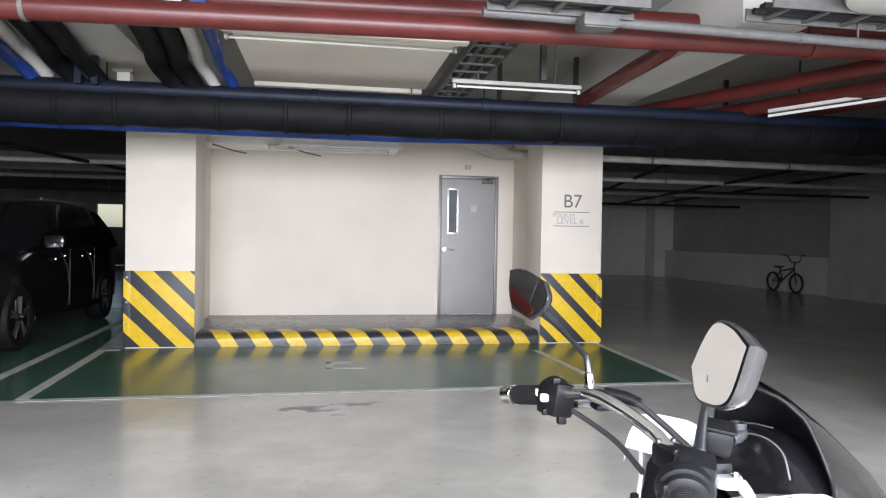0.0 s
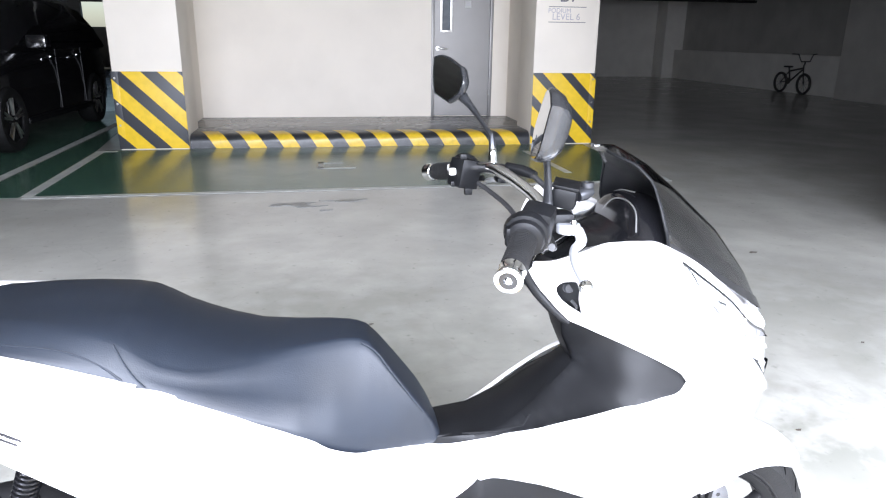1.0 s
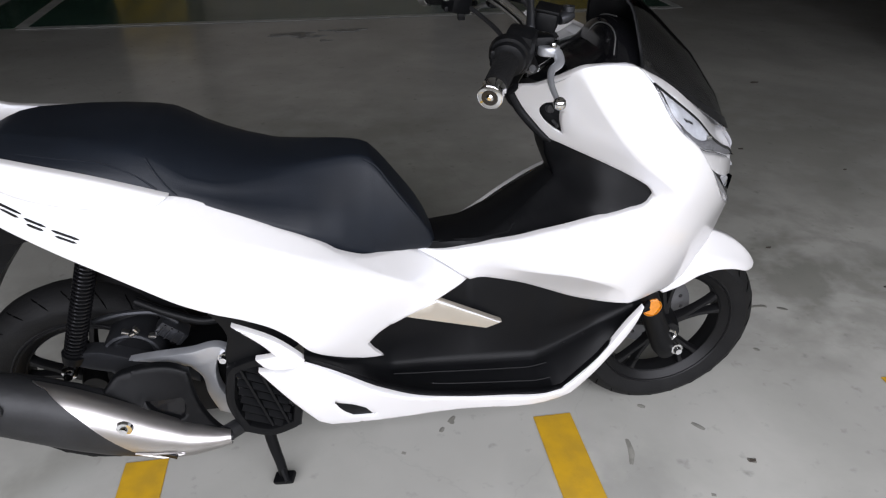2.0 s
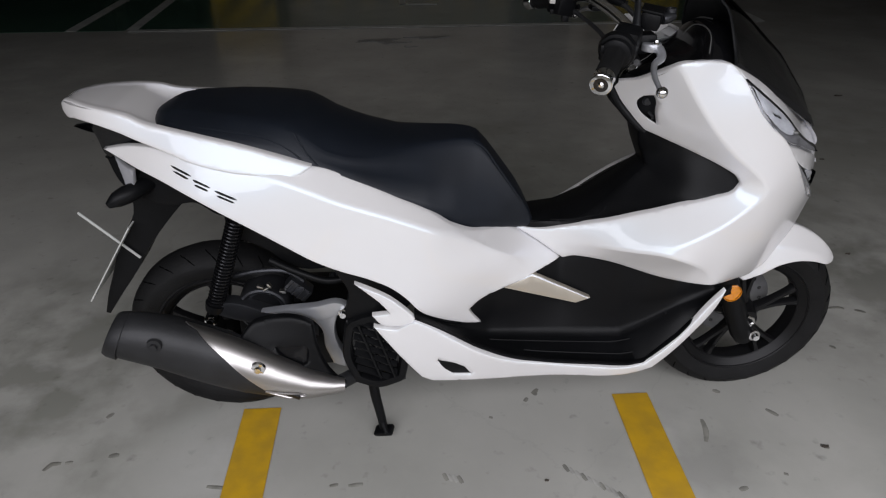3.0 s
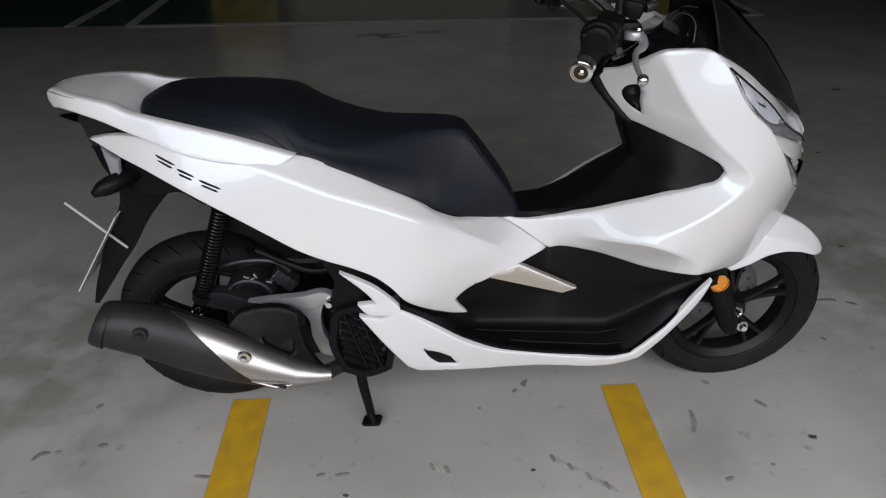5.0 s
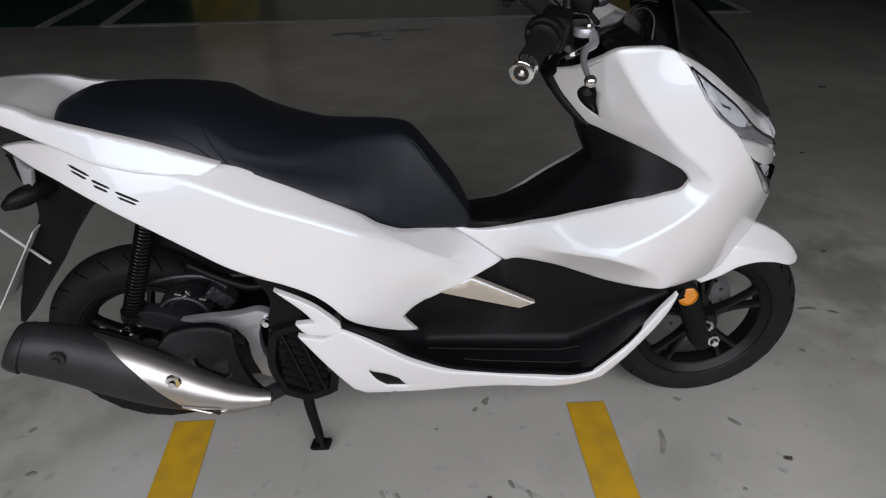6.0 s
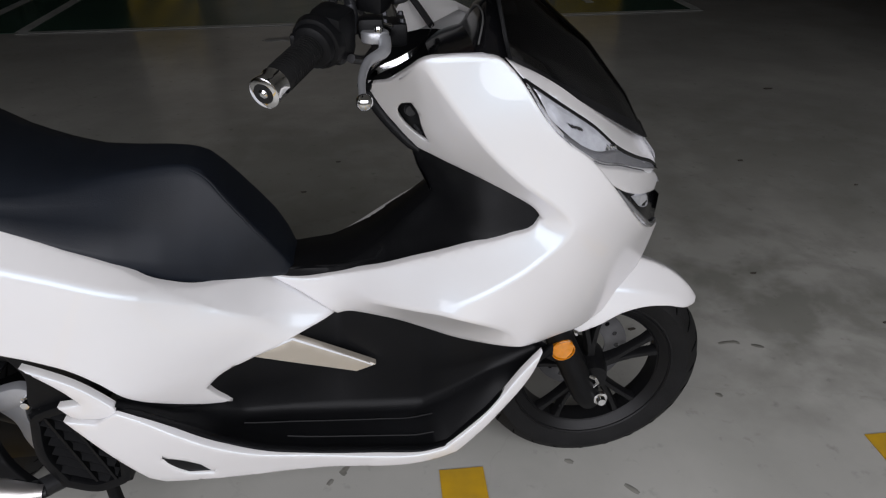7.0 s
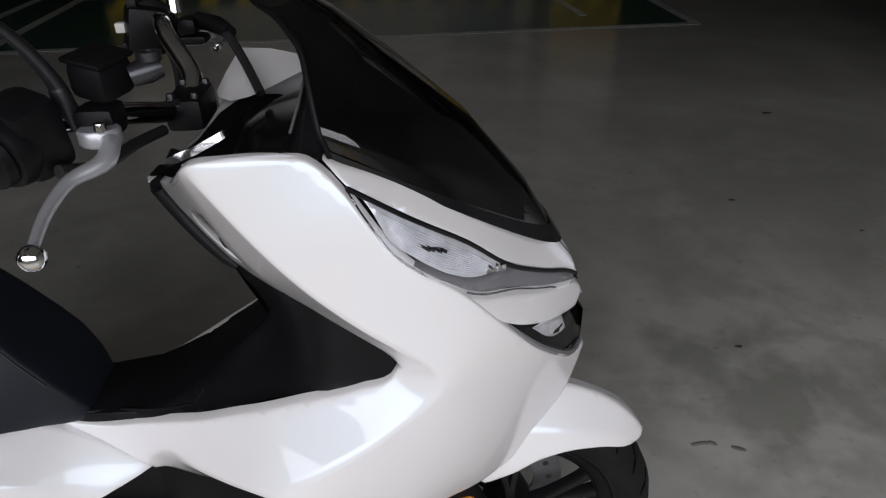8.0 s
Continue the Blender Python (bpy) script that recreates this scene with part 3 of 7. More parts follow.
def door():
    d = thing("door_1", (2.725, WALL_Y, LAND), "closed grey steel fire door with a narrow wired window", "door", kind="structure")
    x0, x1, z1 = 2.275, 3.175, 2.215
    for a, b, c, e in ((x0, x0 + 0.045, LAND, z1), (x1 - 0.045, x1, LAND, z1), (x0 + 0.045, x1 - 0.045, z1 - 0.045, z1)):
        part("frame", slab(a, b, WALL_Y - 0.012, WALL_Y + 0.118, c, e, 0.004), M_DOOR, d)
    bm = bmesh.new()
    y0, y1 = WALL_Y + 0.02, WALL_Y + 0.065
    wx0, wx1, wz0, wz1 = 2.425, 2.565, 1.36, 2.01
    for a, b, c, e in ((x0 + 0.048, wx0, LAND + 0.01, z1 - 0.05), (wx1, x1 - 0.048, LAND + 0.01, z1 - 0.05), (wx0, wx1, LAND + 0.01, wz0), (wx0, wx1, wz1, z1 - 0.05)):
        slab(a, b, y0, y1, c, e, bm=bm)
    bmesh.ops.remove_doubles(bm, verts=bm.verts, dist=1e-5)
    leaf = part("door_leaf", bm, M_DOOR, d)
    for a, b, c, e in ((wx0 - 0.015, wx0 + 0.012, wz0 - 0.015, wz1 + 0.015), (wx1 - 0.012, wx1 + 0.015, wz0 - 0.015, wz1 + 0.015), (wx0, wx1, wz0 - 0.015, wz0 + 0.012), (wx0, wx1, wz1 - 0.012, wz1 + 0.015)):
        part("window_bead", slab(a, b, y0 - 0.012, y0 - 0.0005, c, e, 0.003), M_STEEL, leaf)
    part("pane", slab(wx0, wx1, y0 + 0.015, y0 + 0.021, wz0, wz1), M_PANE, leaf, "grey wired glass pane")
    part("handle", lathe([(0, -0.03), (0.03, -0.028), (0.032, -0.002), (0, -0.002)], (2.375, y0, 1.12), seg=24, closed=False), M_STEEL, leaf, "round steel lever rose")
    part("lever", tube([(2.375, y0 - 0.02, 1.12), (2.375, y0 - 0.06, 1.12), (2.40, y0 - 0.07, 1.12), (2.50, y0 - 0.07, 1.115)], 0.010, 10, 0.01), M_STEEL, leaf)
    part("closer", slab(2.93, 3.09, y0 - 0.06, y0 - 0.0005, 2.10, 2.15, 0.006), M_GALV, leaf, "door closer body")
    part("closer_arm", tube([(3.03, y0 - 0.055, 2.15), (2.97, y0 - 0.12, 2.165), (3.09, y0 - 0.03, 2.19)], 0.007, 8), M_GALV, leaf)
    part("notice", slab(2.765, 2.85, y0 - 0.003, y0 - 0.0005, 1.68, 1.775), M_LINE, leaf, "small white notice with illegible lines")
    for z in (1.70, 1.72, 1.74):
        part("notice_line", slab(2.772, 2.843, y0 - 0.0045, y0 - 0.003, z, z + 0.008), M_INKPALE, leaf)
    part("lamp_box", slab(2.66, 2.75, WALL_Y - 0.045, WALL_Y - 0.001, 2.30, 2.37, 0.008), M_PIPEWHITE, d, "small white sounder box above the door")
    return d


door()


def kerb():
    """A rounded kerb of painted blocks, yellow and black by turns with slanting joints."""
    k = thing("kerb", (1.23, 8.85, 0.0), "rounded concrete kerb with yellow and black bands", "kerb", kind="structure")
    x0, x1, n, lean = -0.80, 3.258, 21, 0.10
    w = (x1 - x0) / n
    prof = [(8.70, 0.004), (8.70, 0.075), (8.706, 0.105), (8.722, 0.132), (8.75, 0.152), (8.79, 0.163), (8.86, 0.166), (8.985, 0.166), (8.985, 0.004)]
    for i in range(n):
        rows = []
        for s in (0, 1):
            row = []
            for y, z in prof:
                slant = lean * (0.166 - z) / 0.166 - 0.10 * (y - 8.70) / 0.28 - 0.01
                x = x0 + (i + s) * w + slant
                if (i == 0 and s == 0) or (i == n - 1 and s == 1):
                    x = x0 if s == 0 else x1
                row.append((min(max(x, x0), x1), y, z))
            rows.append(row)
        part("kerb_block", loft(rows, closed=True, caps=True), M_KERB_Y if i % 2 == 1 else M_KERB_K, k)
    return k


kerb()


def floor_paint(name, pts, z0, z1, material, label, category):
    bm = bmesh.new()
    lo = [bm.verts.new((x, y, z0)) for x, y in pts]
    hi = [bm.verts.new((x, y, z1)) for x, y in pts]
    bm.faces.new(hi)
    bm.faces.new(lo[::-1])
    for i in range(len(pts)):
        j = (i + 1) % len(pts)
        bm.faces.new((lo[i], lo[j], hi[j], hi[i]))
    bmesh.ops.recalc_face_normals(bm, faces=bm.faces)
    return tagged(part(name, bm, material), label, category, kind="structure")


floor_paint("painted_bay", [(-1.60, 6.30), (3.90, 6.40), (3.97, 8.695), (-1.72, 8.695)], 0.0005, 0.003, M_GREEN, "dark green glossy painted parking bay", "floor marking")
floor_paint("painted_bay", [(-4.6, 6.25), (-2.16, 6.29), (-2.30, 13.0), (-4.9, 13.0)], 0.0005, 0.003, M_GREEN, "dark green glossy painted parking bay under a car", "floor marking")
floor_paint("painted_bay", [(-2.10, 6.29), (-1.70, 6.30), (-1.82, 8.695), (-2.23, 12.0)], 0.0005, 0.003, M_GREEN, "dark green painted strip between bays", "floor marking")
floor_paint("bay_line", [(-1.66, 6.235), (3.97, 6.345), (3.97, 6.425), (-1.66, 6.315)], 0.0035, 0.006, M_LINE, "worn white bay line on the floor", "floor marking")
floor_paint("bay_line", [(-1.69, 6.32), (-1.60, 6.32), (-1.70, 8.55), (-1.79, 8.55)], 0.0035, 0.006, M_LINE, "worn white bay line on the floor", "floor marking")
floor_paint("bay_line", [(3.90, 6.43), (3.98, 6.43), (4.01, 8.62), (3.94, 8.62)], 0.0035, 0.006, M_LINE, "worn white bay line on the floor", "floor marking")
floor_paint("bay_line", [(3.09, 6.85), (3.16, 6.85), (3.10, 8.2), (3.03, 8.2)], 0.0035, 0.006, M_LINE, "worn white bay line on the floor", "floor marking")
floor_paint("bay_line", [(-2.20, 6.29), (-2.11, 6.29), (-2.25, 11.5), (-2.34, 11.5)], 0.0035, 0.006, M_LINE, "worn white bay line beside the parked car", "floor marking")
floor_paint("bay_line", [(-1.80, 8.55), (-1.57, 8.55), (-1.57, 8.62), (-1.80, 8.62)], 0.0035, 0.006, M_LINE, "worn white bay line by the pillar", "floor marking")
bay_mark = bmesh.new()
for x0, x1, y0, y1 in ((0.66, 1.04, 7.30, 7.36), (0.66, 0.72, 7.30, 7.66), (0.66, 0.92, 7.60, 7.66)):
    slab(x0, x1, y0, y1, 0.0035, 0.006, bm=bay_mark)
tagged(part("bay_mark", bay_mark, M_LINE), "worn white painted mark on the green floor", "floor marking", kind="structure")
for x in (-0.75, 0.27, 1.29, 2.31):
    floor_paint("motorcycle_line", [(x - 0.05, -0.9), (x + 0.05, -0.9), (x + 0.05, 1.588), (x - 0.05, 1.588)], 0.0005, 0.003, M_YELLOW, "yellow painted motorcycle bay line on the floor", "floor marking")

# beams and soffits
for name, a in (("beam_1", (-14, 16, 9.0, 9.5, 2.62, TOP)), ("beam_2", (3.10, 3.54, 4.4, 9.0, 2.62, TOP)), ("beam_3", (-1.24, -0.74, -1.3, 9.0, 2.66, TOP)), ("beam_4", (-14, 16, 17.0, 17.5, 2.5, TOP))):
    tagged(part(name, slab(*a, 0.01), M_BEAM), "white painted concrete ceiling beam", "beam", kind="structure")
tagged(part("soffit_panel", slab(0.0, 1.53, 5.33, 6.88, 2.66, TOP - 0.001, 0.008), M_WALL), "cream boxed-in ceiling soffit panel", "ceiling panel", kind="structure")
for a in ((-0.06, 1.60, 5.24, 5.328, 2.635, 2.70), (0.0, 1.50, 6.884, 6.96, 2.625, 2.68)):
    tagged(part("soffit_lip", slab(*a, 0.006), M_WALL), "cream steel lip along the ceiling soffit panel", "trim", kind="structure")
for name, a in (("far_wall_1", (12.7, 13.0, 15.0, 23.3, 0, 0.95)), ("far_wall_2", (12.5, 13.4, 10.5, 15.0, 0, TOP)), ("far_wall_3", (12.3, 13.1, 23.3, 24.0, 0, TOP)), ("far_wall_4", (6.0, 12.3, 24.0, 24.3, 0, TOP))):
    tagged(part(name, slab(*a, 0.01), M_PLASTER), "off-white parking wall in deep shade", "wall", kind="structure")


tagged(part("far_wall_5", slab(13.002, 13.2, 15.0, 23.3, 0.90, TOP), M_BEAM), "grey wall above the low wall in deep shade", "wall", kind="structure")


# ---- services under the ceiling ----
def pipe(name, pts, r, material, label, seg=16, rings=(), hang=(), smooth=False):
    """A pipe run with couplings at the given shares of its length and hanger rods up to the slab."""
    t = thing(name, Vector(pts[0]), label, "pipe")
    part("run", tube(pts, r, seg, 0.05, smooth=smooth), material, t)
    a, b = Vector(pts[0]), Vector(pts[-1])
    for k in rings:
        p, d = a.lerp(b, k), (b - a).normalized()
        part("coupling", tube([p - d * r * 0.55, p - d * r * 0.5, p + d * r * 0.5, p + d * r * 0.55], [r * 1.02, r * 1.14, r * 1.14, r * 1.02], seg, smooth=False), material, t)
    for k in hang:
        p = a.lerp(b, k)
        part("hanger_rod", tube([p + Vector((0, 0, r * 0.9)), (p.x, p.y, TOP)], 0.006, 6, smooth=False), M_GALV, t)
        part("hanger_ring", lathe([(r * 1.02, -0.012), (r * 1.08, -0.012), (r * 1.08, 0.012), (r * 1.02, 0.012)], p, axis="x" if abs((b - a).x) > abs((b - a).y) else "y", seg=20), M_GALV, t)
    return t


# long runs across the bays
pipe("sprinkler_pipe", [(-9, 4.5, 2.305), (9, 4.5, 2.645)], 0.068, M_RED, "dark red painted sprinkler main under the ceiling", 20, (0.30, 0.703, 0.9), (0.25, 0.45, 0.78))
pipe("sprinkler_pipe", [(-9, 4.95, 2.56), (9, 4.95, 2.88)], 0.075, M_RED, "dark red painted sprinkler main under the ceiling", 20, (0.42, 0.72), (0.28, 0.62, 0.8))
branch = pipe("sprinkler_branch", [(2.74, 4.50, 2.527), (2.75, 4.66, 2.510), (2.77, 5.2, 2.505), (2.80, 5.8, 2.505), (2.82, 6.25, 2.505)], 0.058, M_RED, "dark red sprinkler branch pipe with a bend", 16, smooth=True)
for x, z, r in ((4.55, 2.56, 0.06), (5.15, 2.52, 0.07), (6.2, 2.6, 0.05)):
    pipe("sprinkler_branch", [(x - 1.2, 7.6, z), (x, 4.9, z + 0.02), (x + 0.5, 3.6, z + 0.02)], r, M_RED, "dark red sprinkler branch pipe running back", 14)
lump = random.Random(5)
insul = pipe("insulated_pipe", [(-9 + 0.15 * i, 6.5 + lump.uniform(-0.006, 0.006), 2.30 + 0.035 * i / 120 + lump.uniform(-0.007, 0.007)) for i in range(121)], [lump.uniform(0.155, 0.168) for i in range(121)], M_WRAP, "thick pipe wrapped in creased black insulation", 28)
for x in (-4.2, -1.1, 2.0, 5.1):
    part("hanger_rod", tube([(x, 6.5, 2.45), (x, 6.5, TOP)], 0.008, 6, smooth=False), M_CABLE, insul)
for i in range(30):
    x = -8.7 + 0.6 * i + 0.1 * math.sin(i * 2.3)
    part("wrap_band", lathe([(0.163, -0.02), (0.1695, -0.014), (0.1695, 0.014), (0.163, 0.02)], (x, 6.5, 2.30 + 0.035 * (x + 9) / 18), axis="x", seg=28), M_WRAP, insul)
pipe("water_pipe", [(-9, 6.78, 2.225), (1.2, 6.78, 2.21), (4, 6.85, 2.27)], 0.058, M_BLUE, "blue painted water pipe behind the wrapped pipe", 16, (), (0.1, 0.4, 0.8))
pipe("sleeved_pipe", [(-9, 6.40, 2.425), (9, 6.40, 2.455)], 0.062, M_NAVY, "dark navy sleeved pipe beside the wrapped pipe", 16, (0.36, 0.53, 0.61), ())
pipe("conduit", [(1.45, 4.2, 2.505), (9, 4.2, 2.44)], 0.028, M_GALV, "grey steel conduit hung under the ceiling", 12, (0.25, 0.6), (0.3, 0.8))
pipe("conduit", [(3.9, 9.1, 2.37), (14, 9.1, 2.32)], 0.045, M_PIPEWHITE, "off-white pipe under the ceiling", 14, (0.2, 0.5), (0.1, 0.3, 0.5, 0.7))
for y, z, r, m, w in ((12.0, 2.42, 0.04, M_PIPEWHITE, "off-white"), (13.5, 2.36, 0.03, M_CABLE, "black"), (15.5, 2.45, 0.05, M_PIPEWHITE, "off-white"), (19.0, 2.38, 0.04, M_CABLE, "black")):
    pipe("service_pipe", [(-13.5, y, z), (15.5, y + 0.4, z - 0.04)], r, m, w + " service pipe in the shade", 12, (), (0.3, 0.5, 0.7))
for x, y0, y1, z in ((5.6, 9.6, 16, 2.45), (7.6, 9.6, 19, 2.4), (9.4, 9.6, 20, 2.5), (-3.6, 9.6, 16, 2.42)):
    pipe("service_pipe", [(x, y0, z), (x + 1.4, y1, z - 0.05)], 0.03, M_CABLE, "black service pipe running back in the shade", 10)

# bundles at the left of the soffit
for x0, x1, z, r, m, w in ((-1.20, -1.37, 2.60, 0.075, M_WRAP, "black wrapped"), (-1.06, -1.17, 2.585, 0.06, M_WRAP, "black wrapped"), (-1.46, -1.60, 2.66, 0.05, M_PIPEWHITE, "off-white"), (-1.55, -1.66, 2.58, 0.05, M_BLUE, "blue"), (-0.50, -0.62, 2.60, 0.085, M_WRAP, "black wrapped"), (-0.36, -0.47, 2.60, 0.07, M_WRAP, "black wrapped"), (-0.25, -0.32, 2.61, 0.045, M_PIPEWHITE, "off-white"), (-0.11, -0.16, 2.60, 0.045, M_BLUE, "blue")):
    pipe("riser_pipe", [(x0 + 0.25 * (x0 - x1), 4.75, z + 0.02), (x0, 5.1, z + 0.02), (x0 * 0.5 + x1 * 0.5, 5.75, z), (x1, 6.20, z - 0.01), (x1 + 0.03, 6.33, z - 0.05), (x1 + 0.08, 6.46, z - 0.14)], r, m, w + " pipe running back under the slab", 14, smooth=True)
bracket = thing("pipe_bracket", (-1.20, 6.3, 2.45), "dark blue steel pipe bracket under the beam", "bracket")
for x in (-1.25, -1.13):
    part("bracket_leg", slab(x - 0.025, x + 0.025, 6.28, 6.33, 2.44, 2.66), M_NAVY, bracket)
part("bracket_plate", slab(-1.03, -0.88, 6.40, 6.44, 2.57, 2.60, 0.004), M_GALV, bracket)
part("bracket_box", slab(-1.00, -0.90, 6.40, 6.50, 2.45, 2.57, 0.006), M_BEAM, bracket)


def batten(x0, x1, y, z, tubes=True):
    """A fluorescent batten, unlit."""
    t = thing("fluorescent_batten", ((x0 + x1) / 2, y, z), "unlit white fluorescent batten hung from the ceiling", "lamp", "ceiling battens")
    part("housing", slab(x0, x1, y - 0.024, y + 0.024, z + 0.006, z + 0.036, 0.005), M_PIPEWHITE, t)
    part("tube", tube([(x0 + 0.04, y, z - 0.018), (x1 - 0.04, y, z - 0.020)], 0.010, 12, smooth=False), M_TUBE, t, "white glass tube")
    for x in (x0 + 0.02, x1 - 0.02):
        part("tube_holder", slab(x - 0.012, x + 0.012, y - 0.014, y + 0.014, z - 0.035, z, 0.003), M_PIPEWHITE, t)
    for k in (0.2, 0.8):
        part("hanger_rod", tube([(x0 + k * (x1 - x0), y, z + 0.04), (x0 + k * (x1 - x0), y, TOP)], 0.004, 6, smooth=False), M_GALV, t)
    return t


batten(1.62, 2.70, 6.0, 2.53)
batten(-0.06, 1.56, 5.46, 2.655)
batten(0.02, 1.44, 6.90, 2.655)
batten(-0.10, 1.45, 9.55, 2.415)
for k, (a, b) in enumerate((((4.42, 6.0, 2.44), (5.08, 5.25, 2.50)),)):
    t = thing("fluorescent_batten", a, "unlit white fluorescent batten hung from the ceiling", "lamp", "ceiling battens")
    part("housing", tube([a, b], 0.019, 4, smooth=False), M_PIPEWHITE, t)
    part("tube", tube([Vector(a) - Vector((0, 0, 0.04)), Vector(b) - Vector((0, 0, 0.04))], 0.013, 10, smooth=False), M_TUBE, t)

# boxes on the recess wall head
duct = thing("white_duct", (0.7, 9.75, 2.40), "white boxed air duct with brackets in the recess", "duct")
part("duct_box", slab(-0.92, 0.30, 9.6, 10.2, 2.44, 2.62, 0.01), M_DUCT, duct)
part("duct_box", slab(0.10, 1.58, 9.38, 10.1, 2.43, 2.72, 0.01), M_DUCT, duct)
part("duct_lip", slab(0.06, 1.60, 9.34, 9.38, 2.415, 2.455, 0.006), M_DUCT, duct)
for x in (-0.78, 0.15):
    part("bracket", tube([(x, 9.6, 2.43), (x + 0.25, 9.62, 2.36), (x + 0.42, 9.62, 2.33)], 0.009, 6, smooth=False), M_GALV, duct)
for dx, r in ((0.0, 0.065), (0.16, 0.055), (0.30, 0.05)):
    pipe("drain_pipe", [(2.15 + dx, 9.4, 2.62), (2.55 + dx, 9.5, 2.55), (2.85 + dx, 9.7, 2.47), (3.40, 9.72, 2.46)], r, M_PIPEWHITE, "white plastic drain pipe at the wall head", 14, smooth=True)


def tray(name, x0, x1, y0, y1, z, along):
    """A ladder cable tray with cables in it."""
    t = thing(name, ((x0 + x1) / 2, (y0 + y1) / 2, z), "grey steel ladder cable tray with black cables", "cable tray")
    if along == "y":
        for x in (x0, x1):
            part("rail", slab(x - 0.006, x + 0.006, y0, y1, z, z + 0.07), M_GALV, t)
        for i in range(int((y1 - y0) / 0.25)):
            part("rung", slab(x0, x1, y0 + 0.1 + 0.25 * i, y0 + 0.13 + 0.25 * i, z + 0.006, z + 0.02), M_GALV, t)
        for k in (0.25, 0.45, 0.7):
            part("cable", tube([(x0 + k * (x1 - x0) + 0.02 * math.sin(i * 1.7 + k * 9), y0 + (y1 - y0) * i / 8, z + 0.035) for i in range(9)], 0.018, 8), M_CABLE, t)
    else:
        for y in (y0, y1):
            part("rail", slab(x0, x1, y - 0.006, y + 0.006, z, z + 0.07), M_GALV, t)
        for i in range(int((x1 - x0) / 0.25)):
            part("rung", slab(x0 + 0.1 + 0.25 * i, x0 + 0.13 + 0.25 * i, y0, y1, z + 0.006, z + 0.02), M_GALV, t)
        for k in (0.25, 0.5, 0.7):
            part("cable", tube([(x0 + (x1 - x0) * i / 8, y0 + k * (y1 - y0) + 0.02 * math.sin(i * 2.1 + k * 9), z + 0.035) for i in range(9)], 0.018, 8), M_CABLE, t)
    return t


tray("cable_tray", 1.62, 1.92, 4.9, 9.0, 2.62, "y")
tray("cable_tray", 1.46, 2.28, 3.95, 4.15, 2.50, "x")
tray("cable_tray", 3.00, 6.5, 3.98, 4.22, 2.57, "x")
box = thing("junction_box", (2.03, 4.1, 2.41), "grey steel junction box under the cable tray", "junction box")
part("box_body", slab(1.96, 2.16, 4.05, 4.19, 2.43, 2.495, 0.01), M_GALV, box)
part("box_lid", slab(1.97, 2.15, 4.06, 4.18, 2.4235, 2.4295, 0.002), M_GALV, box)
# insulated drum hung from the slab, no light fitting
dish = thing("ceiling_drum", (3.62, 3.62, 2.60), "round white insulated drum seen from below", "lamp")
part("drum_body", lathe([(0, -0.05), (0.25, -0.045), (0.34, -0.02), (0.36, 0.04), (0.34, 0.20), (0, 0.20)], (3.62, 3.66, 2.60), axis="z", seg=40, closed=False), M_TUBE, dish)
part("drum_stem", tube([(3.62, 3.66, 2.70), (3.62, 3.66, TOP)], 0.02, 8, smooth=False), M_GALV, dish)
for x, y in ((2.18, 5.4), (2.32, 7.2), (3.0, 6.9), (1.9, 7.4), (0.35, 7.2), (4.9, 7.4)):
    rod = thing("hanger_strut", (x, y, 2.5), "dark steel hanger strut from the slab", "hanger")
    part("strut", slab(x - 0.02, x + 0.02, y - 0.02, y + 0.02, 2.45, TOP), M_CABLE, rod)


# ---- the motor scooter ----
MID = 1.645
scooter = thing("motor_scooter", (0.9, MID, 0.0), "pearl white maxi scooter with a black seat parked on its stand", "scooter")
# rear flank: an upward face over the crease, an upright one below it
REAR_CREASE = [(0.364, 0.765), (0.433, 0.745), (0.544, 0.700), (0.659, 0.660), (0.778, 0.604), (0.868, 0.549), (0.945, 0.496)]
REAR_LOW = surface([(0.364, 0.765, 0.195), (0.433, 0.745, 0.212), (0.544, 0.700, 0.222), (0.659, 0.660, 0.226), (0.778, 0.604, 0.215), (0.868, 0.549, 0.185), (0.945, 0.496, 0.150), (0.032, 0.766, 0.055), (0.174, 0.792, 0.13), (0.256, 0.776, 0.17), (0.188, 0.742, 0.165), (0.310, 0.675, 0.212),
                    (0.420, 0.613, 0.232), (0.534, 0.549, 0.236), (0.641, 0.501, 0.236), (0.704, 0.426, 0.226), (0.753, 0.387, 0.198), (0.808, 0.353, 0.172), (0.851, 0.337, 0.156), (0.819, 0.391, 0.158), (0.842, 0.412, 0.152), (0.897, 0.432, 0.142), (0.970, 0.462, 0.130), (1.044, 0.497, 0.116), (0.55, 0.62, 0.236), (0.70, 0.55, 0.228)])
REAR_UP = surface([(0.364, 0.765, 0.195), (0.433, 0.745, 0.212), (0.544, 0.700, 0.222), (0.659, 0.660, 0.226), (0.778, 0.604, 0.215), (0.868, 0.549, 0.185), (0.945, 0.496, 0.150), (0.373, 0.768, 0.188), (0.487, 0.765, 0.176), (0.543, 0.746, 0.176), (0.601, 0.719, 0.180), (0.659, 0.691, 0.182), (0.731, 0.653, 0.175), (0.781, 0.616, 0.156), (0.827, 0.588, 0.126), (0.890, 0.572, 0.092), (0.926, 0.560, 0.070), (0.985, 0.530, 0.092), (1.044, 0.497, 0.115)])
# leg shield: outer skin, and the dish round the knees behind its crease
DISH_CREASE = [(1.216, 0.968), (1.248, 0.920), (1.280, 0.865), (1.315, 0.820), (1.360, 0.775), (1.410, 0.735), (1.442, 0.700), (1.440, 0.670), (1.390, 0.629), (1.316, 0.597), (1.261, 0.567), (1.187, 0.543), (1.121, 0.530)]
